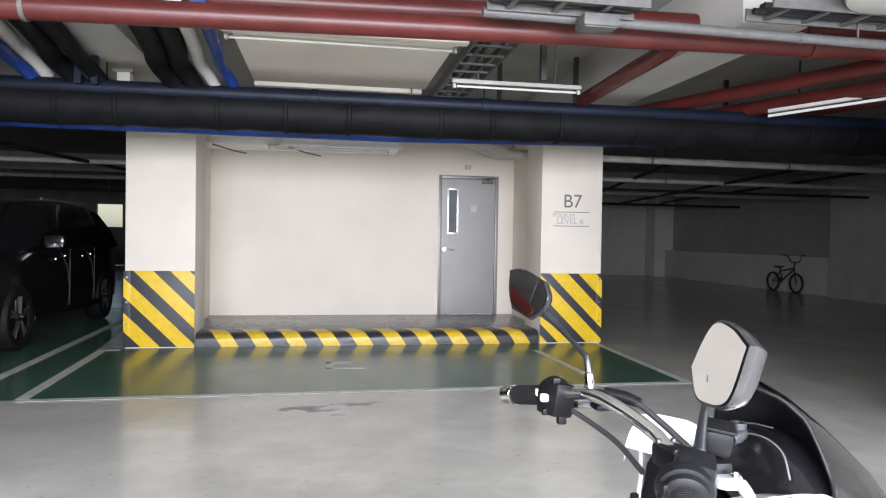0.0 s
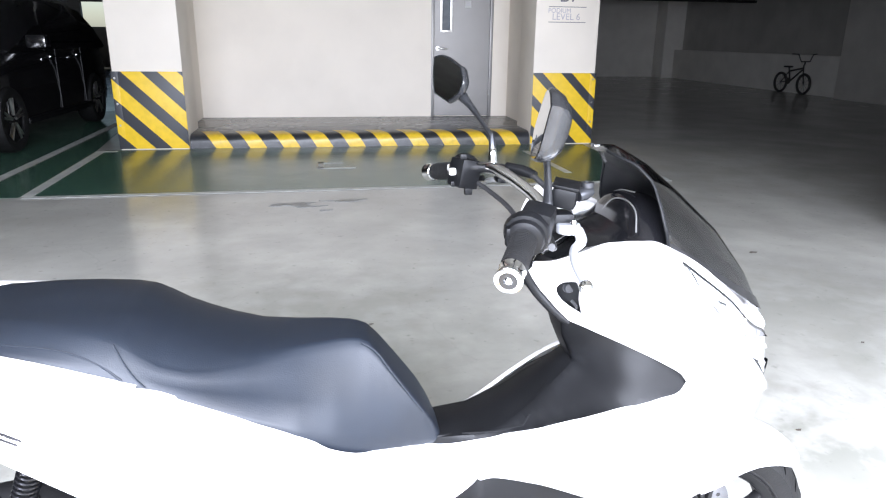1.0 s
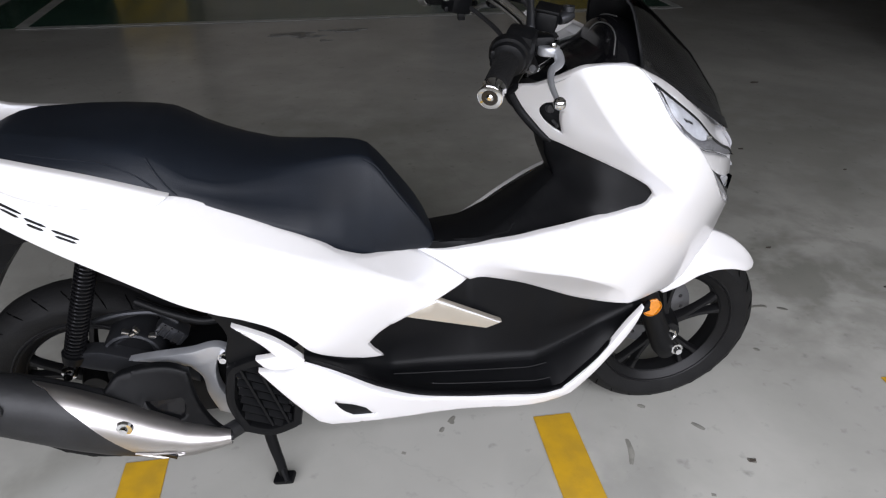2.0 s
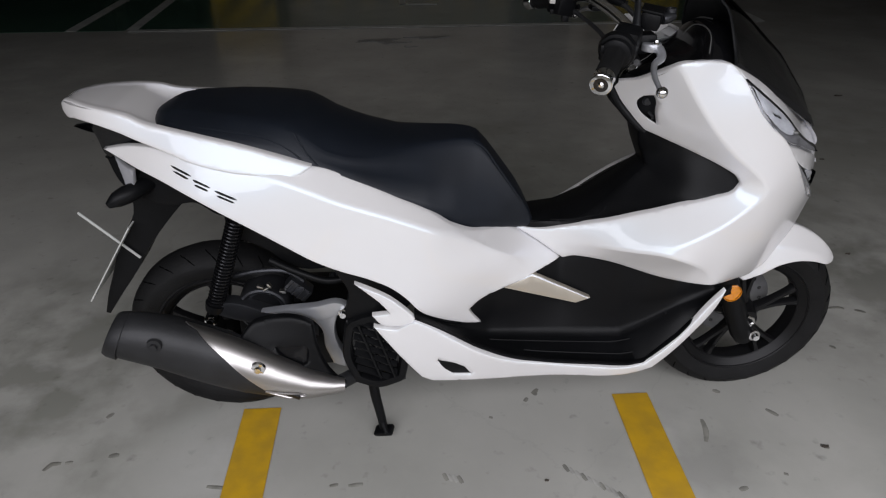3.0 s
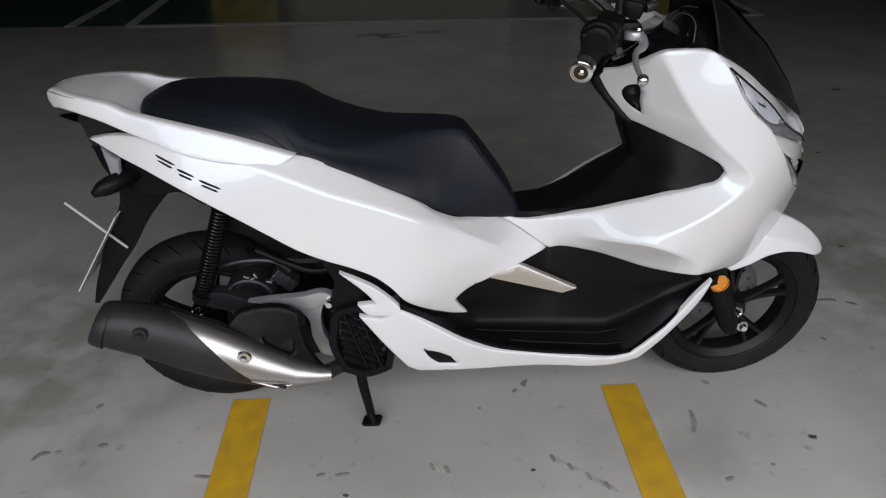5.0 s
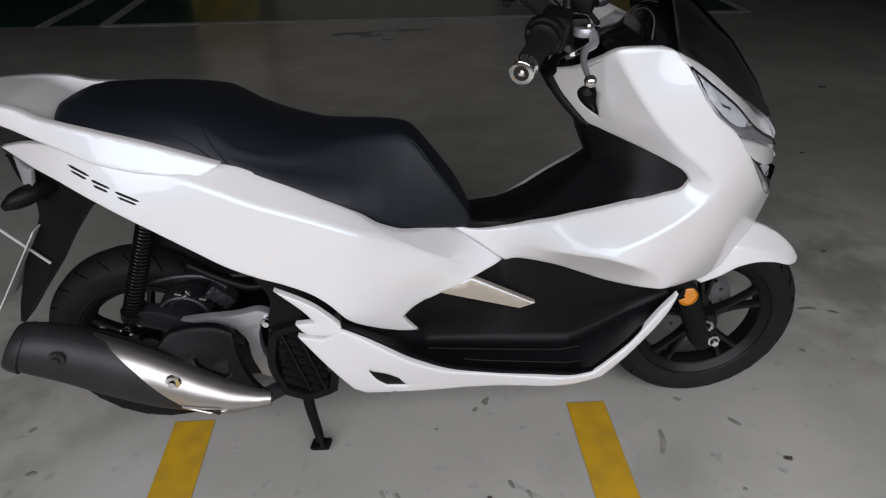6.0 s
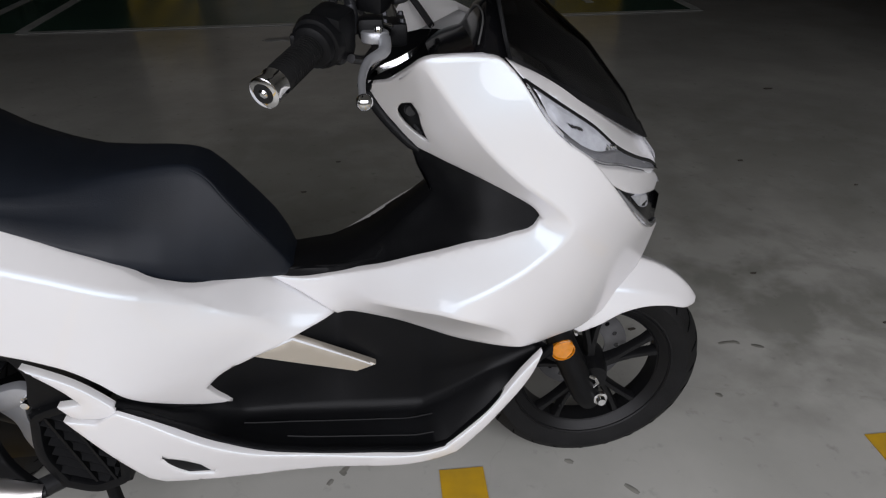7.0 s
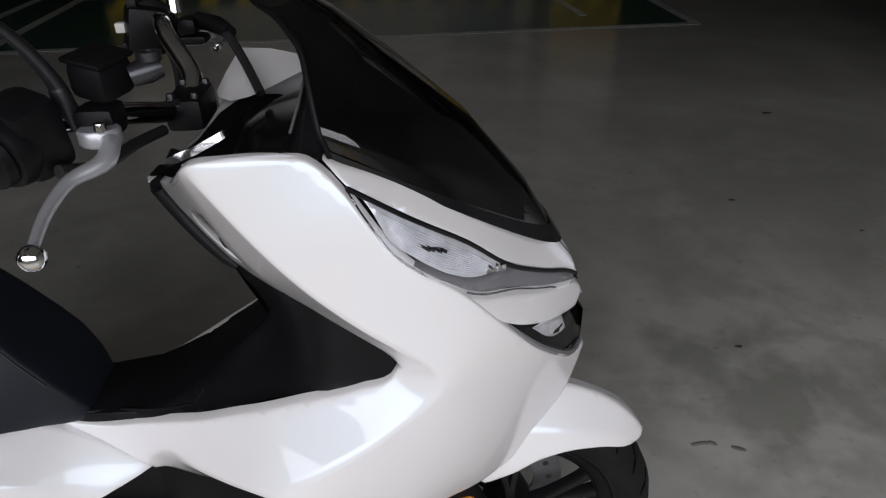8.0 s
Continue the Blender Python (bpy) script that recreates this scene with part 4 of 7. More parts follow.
FRONT_OUT = surface([(1.216, 0.968, 0.186), (1.248, 0.92, 0.190), (1.280, 0.865, 0.192), (1.315, 0.82, 0.194), (1.36, 0.775, 0.194), (1.41, 0.735, 0.193), (1.442, 0.70, 0.191), (1.440, 0.67, 0.192), (1.39, 0.629, 0.210), (1.316, 0.597, 0.226), (1.261, 0.567, 0.232), (1.187, 0.543, 0.186), (1.121, 0.53, 0.146), (1.302, 0.962, 0.166), (1.330, 0.956, 0.157), (1.342, 0.945, 0.155),
                     (1.363, 0.923, 0.181), (1.405, 0.865, 0.190), (1.467, 0.805, 0.175), (1.53, 0.734, 0.152), (1.54, 0.797, 0.120), (1.629, 0.733, 0.040), (1.592, 0.695, 0.090), (1.662, 0.672, 0.008), (1.674, 0.588, 0.006), (1.615, 0.633, 0.088), (1.661, 0.536, 0.010), (1.602, 0.458, 0.055), (1.50, 0.41, 0.10), (1.412, 0.422, 0.14), (1.299, 0.455, 0.184), (1.311, 0.531, 0.224), (1.166, 0.489, 0.145), (1.55, 0.56, 0.135)])
FRONT_DISH = surface([(1.216, 0.968, 0.186), (1.248, 0.92, 0.190), (1.280, 0.865, 0.192), (1.315, 0.82, 0.194), (1.36, 0.775, 0.194), (1.41, 0.735, 0.193), (1.442, 0.70, 0.191), (1.440, 0.67, 0.192), (1.39, 0.629, 0.210), (1.316, 0.597, 0.226), (1.261, 0.567, 0.232), (1.187, 0.543, 0.186), (1.121, 0.53, 0.146), (0.926, 0.560, 0.070), (1.012, 0.548, 0.082), (1.124, 0.582, 0.108), (1.206, 0.616, 0.128), (1.285, 0.644, 0.150),
                      (1.353, 0.664, 0.162), (1.402, 0.698, 0.164), (1.358, 0.733, 0.143), (1.303, 0.755, 0.111), (1.235, 0.778, 0.076), (1.200, 0.789, 0.050), (1.181, 0.816, 0.045), (1.136, 0.877, 0.032), (1.162, 0.917, 0.085), (1.186, 0.950, 0.145), (1.044, 0.497, 0.115), (0.985, 0.530, 0.092), (1.085, 0.493, 0.118)])


UNDER_LINE = [(1.121, 0.530), (1.187, 0.543), (1.255, 0.550), (1.311, 0.528), (1.377, 0.473), (1.415, 0.425)]
UNDER = surface([(1.121, 0.53, 0.146), (1.187, 0.543, 0.186), (1.255, 0.55, 0.228), (1.311, 0.528, 0.224), (1.377, 0.473, 0.182), (1.412, 0.422, 0.135), (1.305, 0.447, 0.160), (1.246, 0.463, 0.152), (1.173, 0.482, 0.124), (1.116, 0.494, 0.113), (1.085, 0.493, 0.112)])


def creased(outer, inner, line, region):
    def height(q):
        q = np.asarray(q, float).reshape(-1, 2)
        o, i = outer(q), inner(q)
        return np.where(inside(q, region), np.minimum(o, i), o)
    return height


SKIN = creased(REAR_LOW, REAR_UP, REAR_CREASE, REAR_CREASE + [(1.06, 0.47), (1.06, 0.56), (0.93, 0.60), (0.60, 0.76), (0.40, 0.80)])
FRONT = creased(FRONT_OUT, FRONT_DISH, DISH_CREASE, DISH_CREASE + [(1.10, 0.48), (1.0, 0.45), (0.88, 0.56), (1.0, 0.70), (1.05, 0.90), (1.12, 0.99)])


FRONT_TWO = FRONT
FRONT = creased(FRONT_TWO, UNDER, UNDER_LINE, UNDER_LINE + [(1.42, 0.40), (1.25, 0.42), (1.08, 0.46), (1.06, 0.51)])


def both_sides(name, outline, height, material, label="", **kw):
    return [part(name, shell(outline, height, s, axis_y=MID, **kw), material, scooter, label, sharp=75) for s in (1, -1)]


REAR_COVER = [(0.032, 0.766), (0.106, 0.786), (0.174, 0.792), (0.256, 0.776), (0.373, 0.760), (0.487, 0.765), (0.543, 0.746), (0.601, 0.719), (0.659, 0.691), (0.731, 0.653), (0.781, 0.616), (0.827, 0.588), (0.880, 0.568), (0.920, 0.553), (0.985, 0.5145), (1.051, 0.4685),
              (1.012, 0.462), (0.971, 0.452), (0.897, 0.429), (0.842, 0.411), (0.819, 0.391), (0.829, 0.369), (0.851, 0.337), (0.808, 0.353), (0.753, 0.387), (0.704, 0.426), (0.671, 0.472), (0.641, 0.501), (0.593, 0.527), (0.534, 0.549), (0.487, 0.571), (0.420, 0.613), (0.365, 0.646), (0.310, 0.675), (0.246, 0.706), (0.180, 0.732), (0.110, 0.748)]
FRONT_COVER = [(0.923, 0.5535), (0.960, 0.545), (1.007, 0.5435), (1.050, 0.555), (1.124, 0.582), (1.206, 0.616), (1.285, 0.644), (1.353, 0.664), (1.394, 0.680), (1.404, 0.697), (1.394, 0.711), (1.358, 0.733), (1.303, 0.755), (1.235, 0.778), (1.200, 0.789), (1.181, 0.816), (1.154, 0.847), (1.136, 0.877), (1.142, 0.890),
               (1.167, 0.906), (1.193, 0.936), (1.220, 0.963), (1.251, 0.966), (1.302, 0.962), (1.328, 0.957), (1.342, 0.946), (1.363, 0.921), (1.381, 0.893), (1.405, 0.858), (1.435, 0.828), (1.465, 0.806), (1.530, 0.733), (1.563, 0.690), (1.615, 0.632), (1.672, 0.590), (1.661, 0.536),
               (1.635, 0.490), (1.602, 0.458), (1.547, 0.431), (1.501, 0.424), (1.465, 0.432), (1.420, 0.441), (1.378, 0.449), (1.325, 0.452), (1.246, 0.461), (1.202, 0.470), (1.150, 0.481), (1.100, 0.483), (1.076, 0.480), (1.053, 0.469), (0.987, 0.5155)]
VENT_SLOT = [(1.188, 0.872), (1.202, 0.880), (1.210, 0.868), (1.218, 0.835), (1.229, 0.806), (1.205, 0.820), (1.192, 0.832), (1.182, 0.855)]
REAR_FOLD = [(0.364, 0.765, 0.195), (0.433, 0.745, 0.212), (0.544, 0.700, 0.222), (0.659, 0.660, 0.226), (0.778, 0.604, 0.213), (0.868, 0.549, 0.180), (0.928, 0.510, 0.143)]
WAIST_FOLD = [(0.781, 0.612, 0.155), (0.835, 0.572, 0.150), (0.885, 0.535, 0.143), (0.928, 0.510, 0.143)]
REAR_KNOTS = [(0.174, 0.775, 0.14), (0.310, 0.690, 0.212), (0.420, 0.640, 0.230), (0.534, 0.575, 0.236), (0.641, 0.525, 0.236), (0.704, 0.45, 0.228), (0.753, 0.41, 0.205), (0.808, 0.375, 0.176), (0.55, 0.63, 0.236), (0.70, 0.57, 0.228), (0.880, 0.556, 0.105), (0.90, 0.45, 0.143), (0.97, 0.475, 0.108)]
DISH_FOLD = [(1.216, 0.962, 0.186), (1.240, 0.925, 0.189), (1.280, 0.868, 0.192), (1.320, 0.818, 0.194), (1.365, 0.773, 0.195), (1.410, 0.737, 0.194), (1.443, 0.708, 0.192), (1.455, 0.684, 0.192), (1.437, 0.662, 0.194), (1.390, 0.630, 0.208), (1.316, 0.594, 0.226), (1.261, 0.567, 0.228)]
UNDER_FOLD = [(1.121, 0.530, 0.146), (1.187, 0.543, 0.186), (1.255, 0.550, 0.226), (1.311, 0.528, 0.224), (1.368, 0.478, 0.194), (1.379, 0.453, 0.195)]
COLLAR_FOLD = [(1.205, 0.955, 0.172), (1.213, 0.910, 0.150), (1.226, 0.860, 0.132), (1.245, 0.812, 0.122), (1.285, 0.772, 0.118)]
FRONT_KNOTS = [(1.302, 0.95, 0.172), (1.363, 0.905, 0.186), (1.405, 0.84, 0.190), (1.467, 0.785, 0.176), (1.53, 0.70, 0.152), (1.60, 0.60, 0.088), (1.55, 0.56, 0.130), (1.47, 0.56, 0.172), (1.64, 0.56, 0.03), (1.59, 0.47, 0.06), (1.43, 0.47, 0.166), (1.36, 0.57, 0.205), (1.299, 0.468, 0.176), (1.166, 0.500, 0.135),
               (1.012, 0.530, 0.066), (1.060, 0.515, 0.086), (1.124, 0.565, 0.104), (1.206, 0.60, 0.135), (1.285, 0.63, 0.155), (1.365, 0.658, 0.164), (1.408, 0.698, 0.166), (1.365, 0.738, 0.145), (1.31, 0.760, 0.116), (1.199, 0.80, 0.045), (1.145, 0.875, 0.032), (1.165, 0.91, 0.085), (1.186, 0.94, 0.145), (1.226, 0.809, 0.098), (1.197, 0.851, 0.072)]
SEAM = [(0.922, 0.5525, 0.053), (0.986, 0.515, 0.066), (1.052, 0.4685, 0.077)]
rear_h, front_h = [], []
both_sides("rear_cover", REAR_COVER, SKIN, M_PEARL, grid=0.010, edge=0.0025, folds=[REAR_FOLD, WAIST_FOLD], knots=REAR_KNOTS, store=rear_h, rim=[SEAM, [(1.051, 0.4685, 0.077), (0.971, 0.452, 0.119), (0.897, 0.429, 0.136)], [(0.827, 0.588, 0.126), (0.880, 0.568, 0.086), (0.920, 0.553, 0.053)]])
both_sides("front_cover", FRONT_COVER, FRONT, M_PEARL, grid=0.009, edge=0.0025, folds=[DISH_FOLD, UNDER_FOLD, COLLAR_FOLD], knots=FRONT_KNOTS, holes=[VENT_SLOT], store=front_h, rim=[SEAM, [(1.053, 0.469, 0.077), (1.100, 0.483, 0.099), (1.150, 0.481, 0.114), (1.202, 0.470, 0.132), (1.246, 0.461, 0.152), (1.325, 0.452, 0.178), (1.378, 0.449, 0.196)], [(1.378, 0.449, 0.196), (1.420, 0.441, 0.166), (1.465, 0.432, 0.136), (1.501, 0.424, 0.114), (1.547, 0.431, 0.087), (1.602, 0.458, 0.055)], [(0.923, 0.5535, 0.053), (1.007, 0.5435, 0.066), (1.050, 0.555, 0.078), (1.124, 0.582, 0.104)]])
part("fuel_lid_recess", shell([(x - 0.004 if x < 1.2 else x + 0.006, z) for x, z in [(1.17, 0.885), (1.21, 0.89), (1.230, 0.798), (1.165, 0.835)]], lambda q: FRONT(q) - 0.012, 1, axis_y=MID), M_MATT, scooter, "black ignition and hook recess")

key_d = float(FRONT([(1.205, 0.852)])[0]) - 0.012
part("key_switch", lathe([(0, -0.004), (0.008, -0.004), (0.010, -0.001), (0.011, 0.003), (0, 0.003)], (1.203, MID - key_d, 0.856), seg=20, closed=False), M_STALK, scooter, "round key switch in the recess")
part("bag_hook", tube([(1.208, MID - key_d - 0.002, 0.832), (1.214, MID - key_d - 0.010, 0.826), (1.218, MID - key_d - 0.004, 0.818)], 0.003, 8), M_MUFF, scooter, "small bag hook")
# nose: cowl under the screen, lamps, strip between them
NOSE = surface([(1.360, 0.924, 0.176), (1.430, 0.876, 0.158), (1.488, 0.833, 0.132), (1.535, 0.790, 0.112), (1.595, 0.748, 0.066), (1.648, 0.710, 0.022), (1.339, 0.948, 0.152), (1.386, 0.925, 0.140), (1.440, 0.895, 0.116), (1.497, 0.861, 0.085), (1.545, 0.830, 0.050), (1.579, 0.801, 0.020), (1.620, 0.764, 0.0),
                (1.404, 0.858, 0.192), (1.463, 0.803, 0.176), (1.538, 0.761, 0.124), (1.600, 0.728, 0.075), (1.645, 0.703, 0.026), (1.662, 0.668, 0.004), (1.529, 0.733, 0.152), (1.600, 0.690, 0.092), (1.604, 0.644, 0.104), (1.669, 0.590, 0.020), (1.664, 0.640, 0.008)])

both_sides("nose_panel", [(1.463, 0.801), (1.500, 0.777), (1.538, 0.759), (1.600, 0.726), (1.645, 0.702), (1.658, 0.690), (1.664, 0.676), (1.650, 0.666), (1.600, 0.690), (1.530, 0.735), (1.495, 0.770)], NOSE, M_PEARL, "white nose strip under the headlamp", grid=0.009, edge=0.003, folds=[])
both_sides("upper_cowl", [(1.341, 0.950), (1.386, 0.927), (1.440, 0.897), (1.497, 0.863), (1.545, 0.832), (1.579, 0.803), (1.622, 0.766), (1.650, 0.722), (1.652, 0.712), (1.640, 0.722), (1.595, 0.750), (1.535, 0.793), (1.488, 0.836), (1.430, 0.879), (1.362, 0.927)], NOSE, M_PEARL, "white cowl under the screen", grid=0.009, edge=0.003, folds=[])
LAMP = [(1.362, 0.925), (1.430, 0.877), (1.488, 0.834), (1.535, 0.791), (1.595, 0.748), (1.640, 0.720), (1.652, 0.708), (1.640, 0.706), (1.600, 0.728), (1.538, 0.761), (1.500, 0.779), (1.465, 0.802), (1.435, 0.828), (1.405, 0.858), (1.384, 0.890)]
for s in (1, -1):
    lamp = part("headlamp", shell(LAMP, lambda q: NOSE(q) - 0.022, s, axis_y=MID, edge=0.002), M_GLOSS, scooter, "headlamp with clear lens and black bezel")
    bowl = part("reflector_bowl", shell([(1.372, 0.915), (1.430, 0.874), (1.488, 0.830), (1.535, 0.787), (1.537, 0.781), (1.520, 0.788), (1.490, 0.797), (1.455, 0.818), (1.425, 0.844), (1.402, 0.866), (1.387, 0.893)], lambda q: NOSE(q) - 0.010, s, axis_y=MID, grid=0.006), M_BOWL, lamp, "chrome lamp reflector")
    for i in range(11):
        f = 0.06 + 0.085 * i
        run = []
        for x in np.linspace(1.394 + 0.0026 * i, 1.526, 9):
            top, low = np.interp(x, (1.372, 1.43, 1.488, 1.535), (0.912, 0.870, 0.826, 0.785)), np.interp(x, (1.385, 1.402, 1.425, 1.455, 1.49, 1.53), (0.895, 0.868, 0.846, 0.820, 0.799, 0.786))
            z = top - 0.002 - f * max(0.0, top - low - 0.004)
            run.append((x, MID - s * (float(NOSE([(x, z)])[0]) - 0.0080), z))
        part("reflector_rib", tube(run, [0.0006] + [0.0010] * 7 + [0.0006], 6), M_BOWL, bowl)
    part("light_guide", shell([(1.425, 0.839), (1.465, 0.804), (1.500, 0.781), (1.538, 0.763), (1.600, 0.730), (1.642, 0.708), (1.645, 0.714), (1.595, 0.744), (1.537, 0.780), (1.490, 0.795), (1.455, 0.816)], lambda q: NOSE(q) - 0.0055, s, axis_y=MID, edge=0.002), M_GUIDE, lamp, "grey light guide strip")
    part("lamp_bezel", tube([(x, MID - s * (float(NOSE([(x, z)])[0]) - 0.004), z) for x, z in ((1.364, 0.924), (1.430, 0.8765), (1.488, 0.8335), (1.535, 0.7905), (1.595, 0.748), (1.640, 0.720), (1.651, 0.709))], 0.0035, 8), M_GLOSS, lamp, "black bezel")
    for i in range(4):
        p = (1.437 + 0.0065 * i, 0.8510 - 0.0035 * i)
        part("bulb_slat", block(Matrix.Translation((p[0], MID - s * (float(NOSE([p])[0]) - 0.0070), p[1])) @ pose(0, 0, 0, 0, 28, 0), (0.017 - 0.003 * (i % 2), 0.002, 0.0034)), M_GLOSS, bowl, "dark bulb slat")
    for k, (x, z) in enumerate(((1.512, 0.797), (1.522, 0.793), (1.531, 0.789))):
        part("corner_prism", block(Matrix.Translation((x, MID - s * (float(NOSE([(x, z)])[0]) - 0.006), z)) @ pose(0, 0, 0, 20, 40 + 25 * k, 30), (0.009, 0.006, 0.009), 0.001), M_CHROME, bowl)
    lens = part("lens", shell(LAMP, lambda q: NOSE(q) - 0.001, s, axis_y=MID, edge=0.003, thick=0.004), M_LENS, lamp, "clear lens")
    lens.visible_shadow = False
    fog = part("position_lamp", shell([(1.533, 0.731), (1.600, 0.687), (1.650, 0.663), (1.664, 0.655), (1.668, 0.597), (1.650, 0.600), (1.606, 0.643), (1.565, 0.692)], lambda q: NOSE(q) - 0.007, s, axis_y=MID, edge=0.003), M_GLOSS, scooter, "smoked black front position lamp")
    part("lamp_facet", shell([(1.570, 0.702), (1.622, 0.677), (1.630, 0.652), (1.602, 0.667)], lambda q: NOSE(q) - 0.003, s, axis_y=MID, edge=0.002), M_BOWL, fog, "bright lamp facet")
    part("lamp_border", tube([(x, MID - s * (float(NOSE([(x, z)])[0]) - 0.004), z) for x, z in ((1.537, 0.727), (1.567, 0.690), (1.607, 0.644), (1.635, 0.614), (1.652, 0.603), (1.664, 0.602))], [0.0015, 0.004, 0.0055, 0.0055, 0.005, 0.003], 8), M_GUIDE, fog, "grey border of the lamp")


# lower panels and foot boards
LOW = surface([(0.598, 0.397, 0.236), (0.692, 0.42, 0.246), (0.565, 0.51, 0.238), (0.676, 0.45, 0.246), (0.647, 0.328, 0.242), (0.74, 0.30, 0.252), (0.72, 0.235, 0.232), (0.90, 0.235, 0.232), (0.90, 0.285, 0.248), (1.1, 0.255, 0.242), (1.05, 0.235, 0.230), (1.24, 0.25, 0.232), (1.32, 0.32, 0.218), (1.42, 0.43, 0.188)])
both_sides("lower_cover", [(0.598, 0.397), (0.649, 0.392), (0.692, 0.418), (0.726, 0.402), (0.777, 0.370), (0.843, 0.328), (0.910, 0.297), (0.992, 0.279), (1.116, 0.263), (1.199, 0.256), (1.236, 0.260), (1.318, 0.326), (1.390, 0.406), (1.420, 0.433),
                           (1.410, 0.402), (1.336, 0.310), (1.261, 0.240), (1.222, 0.232), (1.052, 0.231), (0.915, 0.231), (0.730, 0.232), (0.704, 0.246), (0.647, 0.326)],
           LOW, M_PEARL, "white lower fairing with an air slot", grid=0.010, edge=0.003, corner=24, folds=[], holes=[[(0.742, 0.304), (0.777, 0.297), (0.803, 0.283), (0.821, 0.254), (0.777, 0.257), (0.757, 0.276)]])
part("slot_lining", shell([(0.73, 0.312), (0.80, 0.302), (0.83, 0.247), (0.76, 0.248)], lambda q: LOW(q) - 0.008, 1, axis_y=MID), M_MATT, scooter)
both_sides("rear_elbow_cover", [(0.562, 0.513), (0.600, 0.496), (0.636, 0.476), (0.671, 0.445), (0.691, 0.423), (0.689, 0.412), (0.669, 0.403), (0.625, 0.399), (0.615, 0.404), (0.596, 0.427), (0.637, 0.434), (0.622, 0.455)], lambda q: LOW(q) - 0.002, M_PEARL, "white pointed cover behind the foot board", edge=0.003, corner=24)
# foot board: an inner wall, a level board with ribs, and the outer lip
UP = np.array([(0.690, 0.440, 0.222), (0.767, 0.378, 0.19), (0.805, 0.36, 0.168), (0.815, 0.40, 0.150), (0.843, 0.412, 0.145), (0.897, 0.430, 0.124), (0.971, 0.455, 0.106), (1.051, 0.474, 0.066), (1.100, 0.488, 0.085), (1.150, 0.486, 0.100), (1.202, 0.474, 0.114), (1.248, 0.465, 0.138), (1.307, 0.451, 0.154), (1.416, 0.424, 0.130), (1.445, 0.412, 0.145)])
INNER = np.array([(0.690, 0.425, 0.22), (0.767, 0.366, 0.20), (0.82, 0.326, 0.16), (0.87, 0.296, 0.135), (0.95, 0.284, 0.122), (1.10, 0.274, 0.120), (1.20, 0.272, 0.122), (1.25, 0.305, 0.132), (1.33, 0.365, 0.148), (1.445, 0.410, 0.15)])
LIP = np.array([(0.690, 0.420, 0.240), (0.726, 0.404, 0.243), (0.777, 0.372, 0.241), (0.843, 0.331, 0.239), (0.910, 0.301, 0.237), (0.992, 0.283, 0.235), (1.116, 0.267, 0.232), (1.200, 0.259, 0.232), (1.242, 0.264, 0.227), (1.318, 0.328, 0.213), (1.400, 0.409, 0.188), (1.445, 0.428, 0.165)])


def tub_section(x):
    (zu, du), (zi, di), (zl, dl) = ([np.interp(x, K[:, 0], K[:, j]) for j in (1, 2)] for K in (UP, INNER, LIP))
    return [(du, zu), (du * 0.8 + di * 0.2 + 0.004, zu * 0.8 + zi * 0.2), (du * 0.4 + di * 0.6 - 0.004, zu * 0.4 + zi * 0.6), (di, zi * 0.9 + zu * 0.1), (di + 0.006, zi + 0.004), (di + 0.02, zi), (di * 0.45 + dl * 0.55, zi * 0.6 + (zl - 0.004) * 0.4), (dl - 0.016, zl - 0.004), (dl - 0.008, zl + 0.002), (dl, zl), (dl + 0.001, zl - 0.012)]


for s in (1, -1):
    board = part("foot_board", loft([[(x, MID - s * d, z) for d, z in tub_section(x)] for x in np.linspace(0.690, 1.445, 90)]), M_MATT, scooter, "matt black plastic foot board", sharp=60)
    for k, x0, x1 in ((0.22, 0.87, 1.22), (0.72, 0.95, 1.22)):
        pts = []
        for x in np.linspace(x0, x1, 9):
            sec = tub_section(x)
            (da, za), (db, zb) = sec[5], sec[7]
            pts.append((x, MID - s * (da + k * (db - da)), za + k * (zb - za) + 0.001))
        part("tread_rib", tube(pts, 0.0020, 6), M_MATT, board)
    for x in (1.262, 1.30):
        sec = tub_section(x)
        part("calf_rib", tube([(x + 0.02 * i, MID - s * (d + 0.001), z) for i, (d, z) in enumerate(sec[4:7])], 0.003, 6), M_MATT, board)
WEDGE = surface([(0.893, 0.430, 0.136), (0.972, 0.453, 0.121), (1.117, 0.381, 0.126), (1.082, 0.374, 0.130), (0.985, 0.410, 0.132)])
for s in (1, -1):
    garnish = part("garnish", shell([(0.892, 0.4305), (0.972, 0.4545), (1.119, 0.3815), (1.082, 0.373)], lambda q: WEDGE(q) + 0.002, s, axis_y=MID, edge=0.002, corner=8, folds=[]), M_CHAMP, scooter, "champagne metallic wedge garnish with a pale border", sharp=50)
    run = [(0.898, 0.4305), (0.935, 0.441), (0.972, 0.4515), (1.02, 0.428), (1.07, 0.4035), (1.113, 0.382)]
    part("garnish_edge", tube([(x, MID - s * (float(WEDGE([(x, z)])[0]) + 0.001), z) for x, z in run], [0.0035, 0.0035, 0.0030, 0.0022, 0.0018, 0.0012], 8, smooth=False), M_PEARL, garnish, "pale border of the garnish")

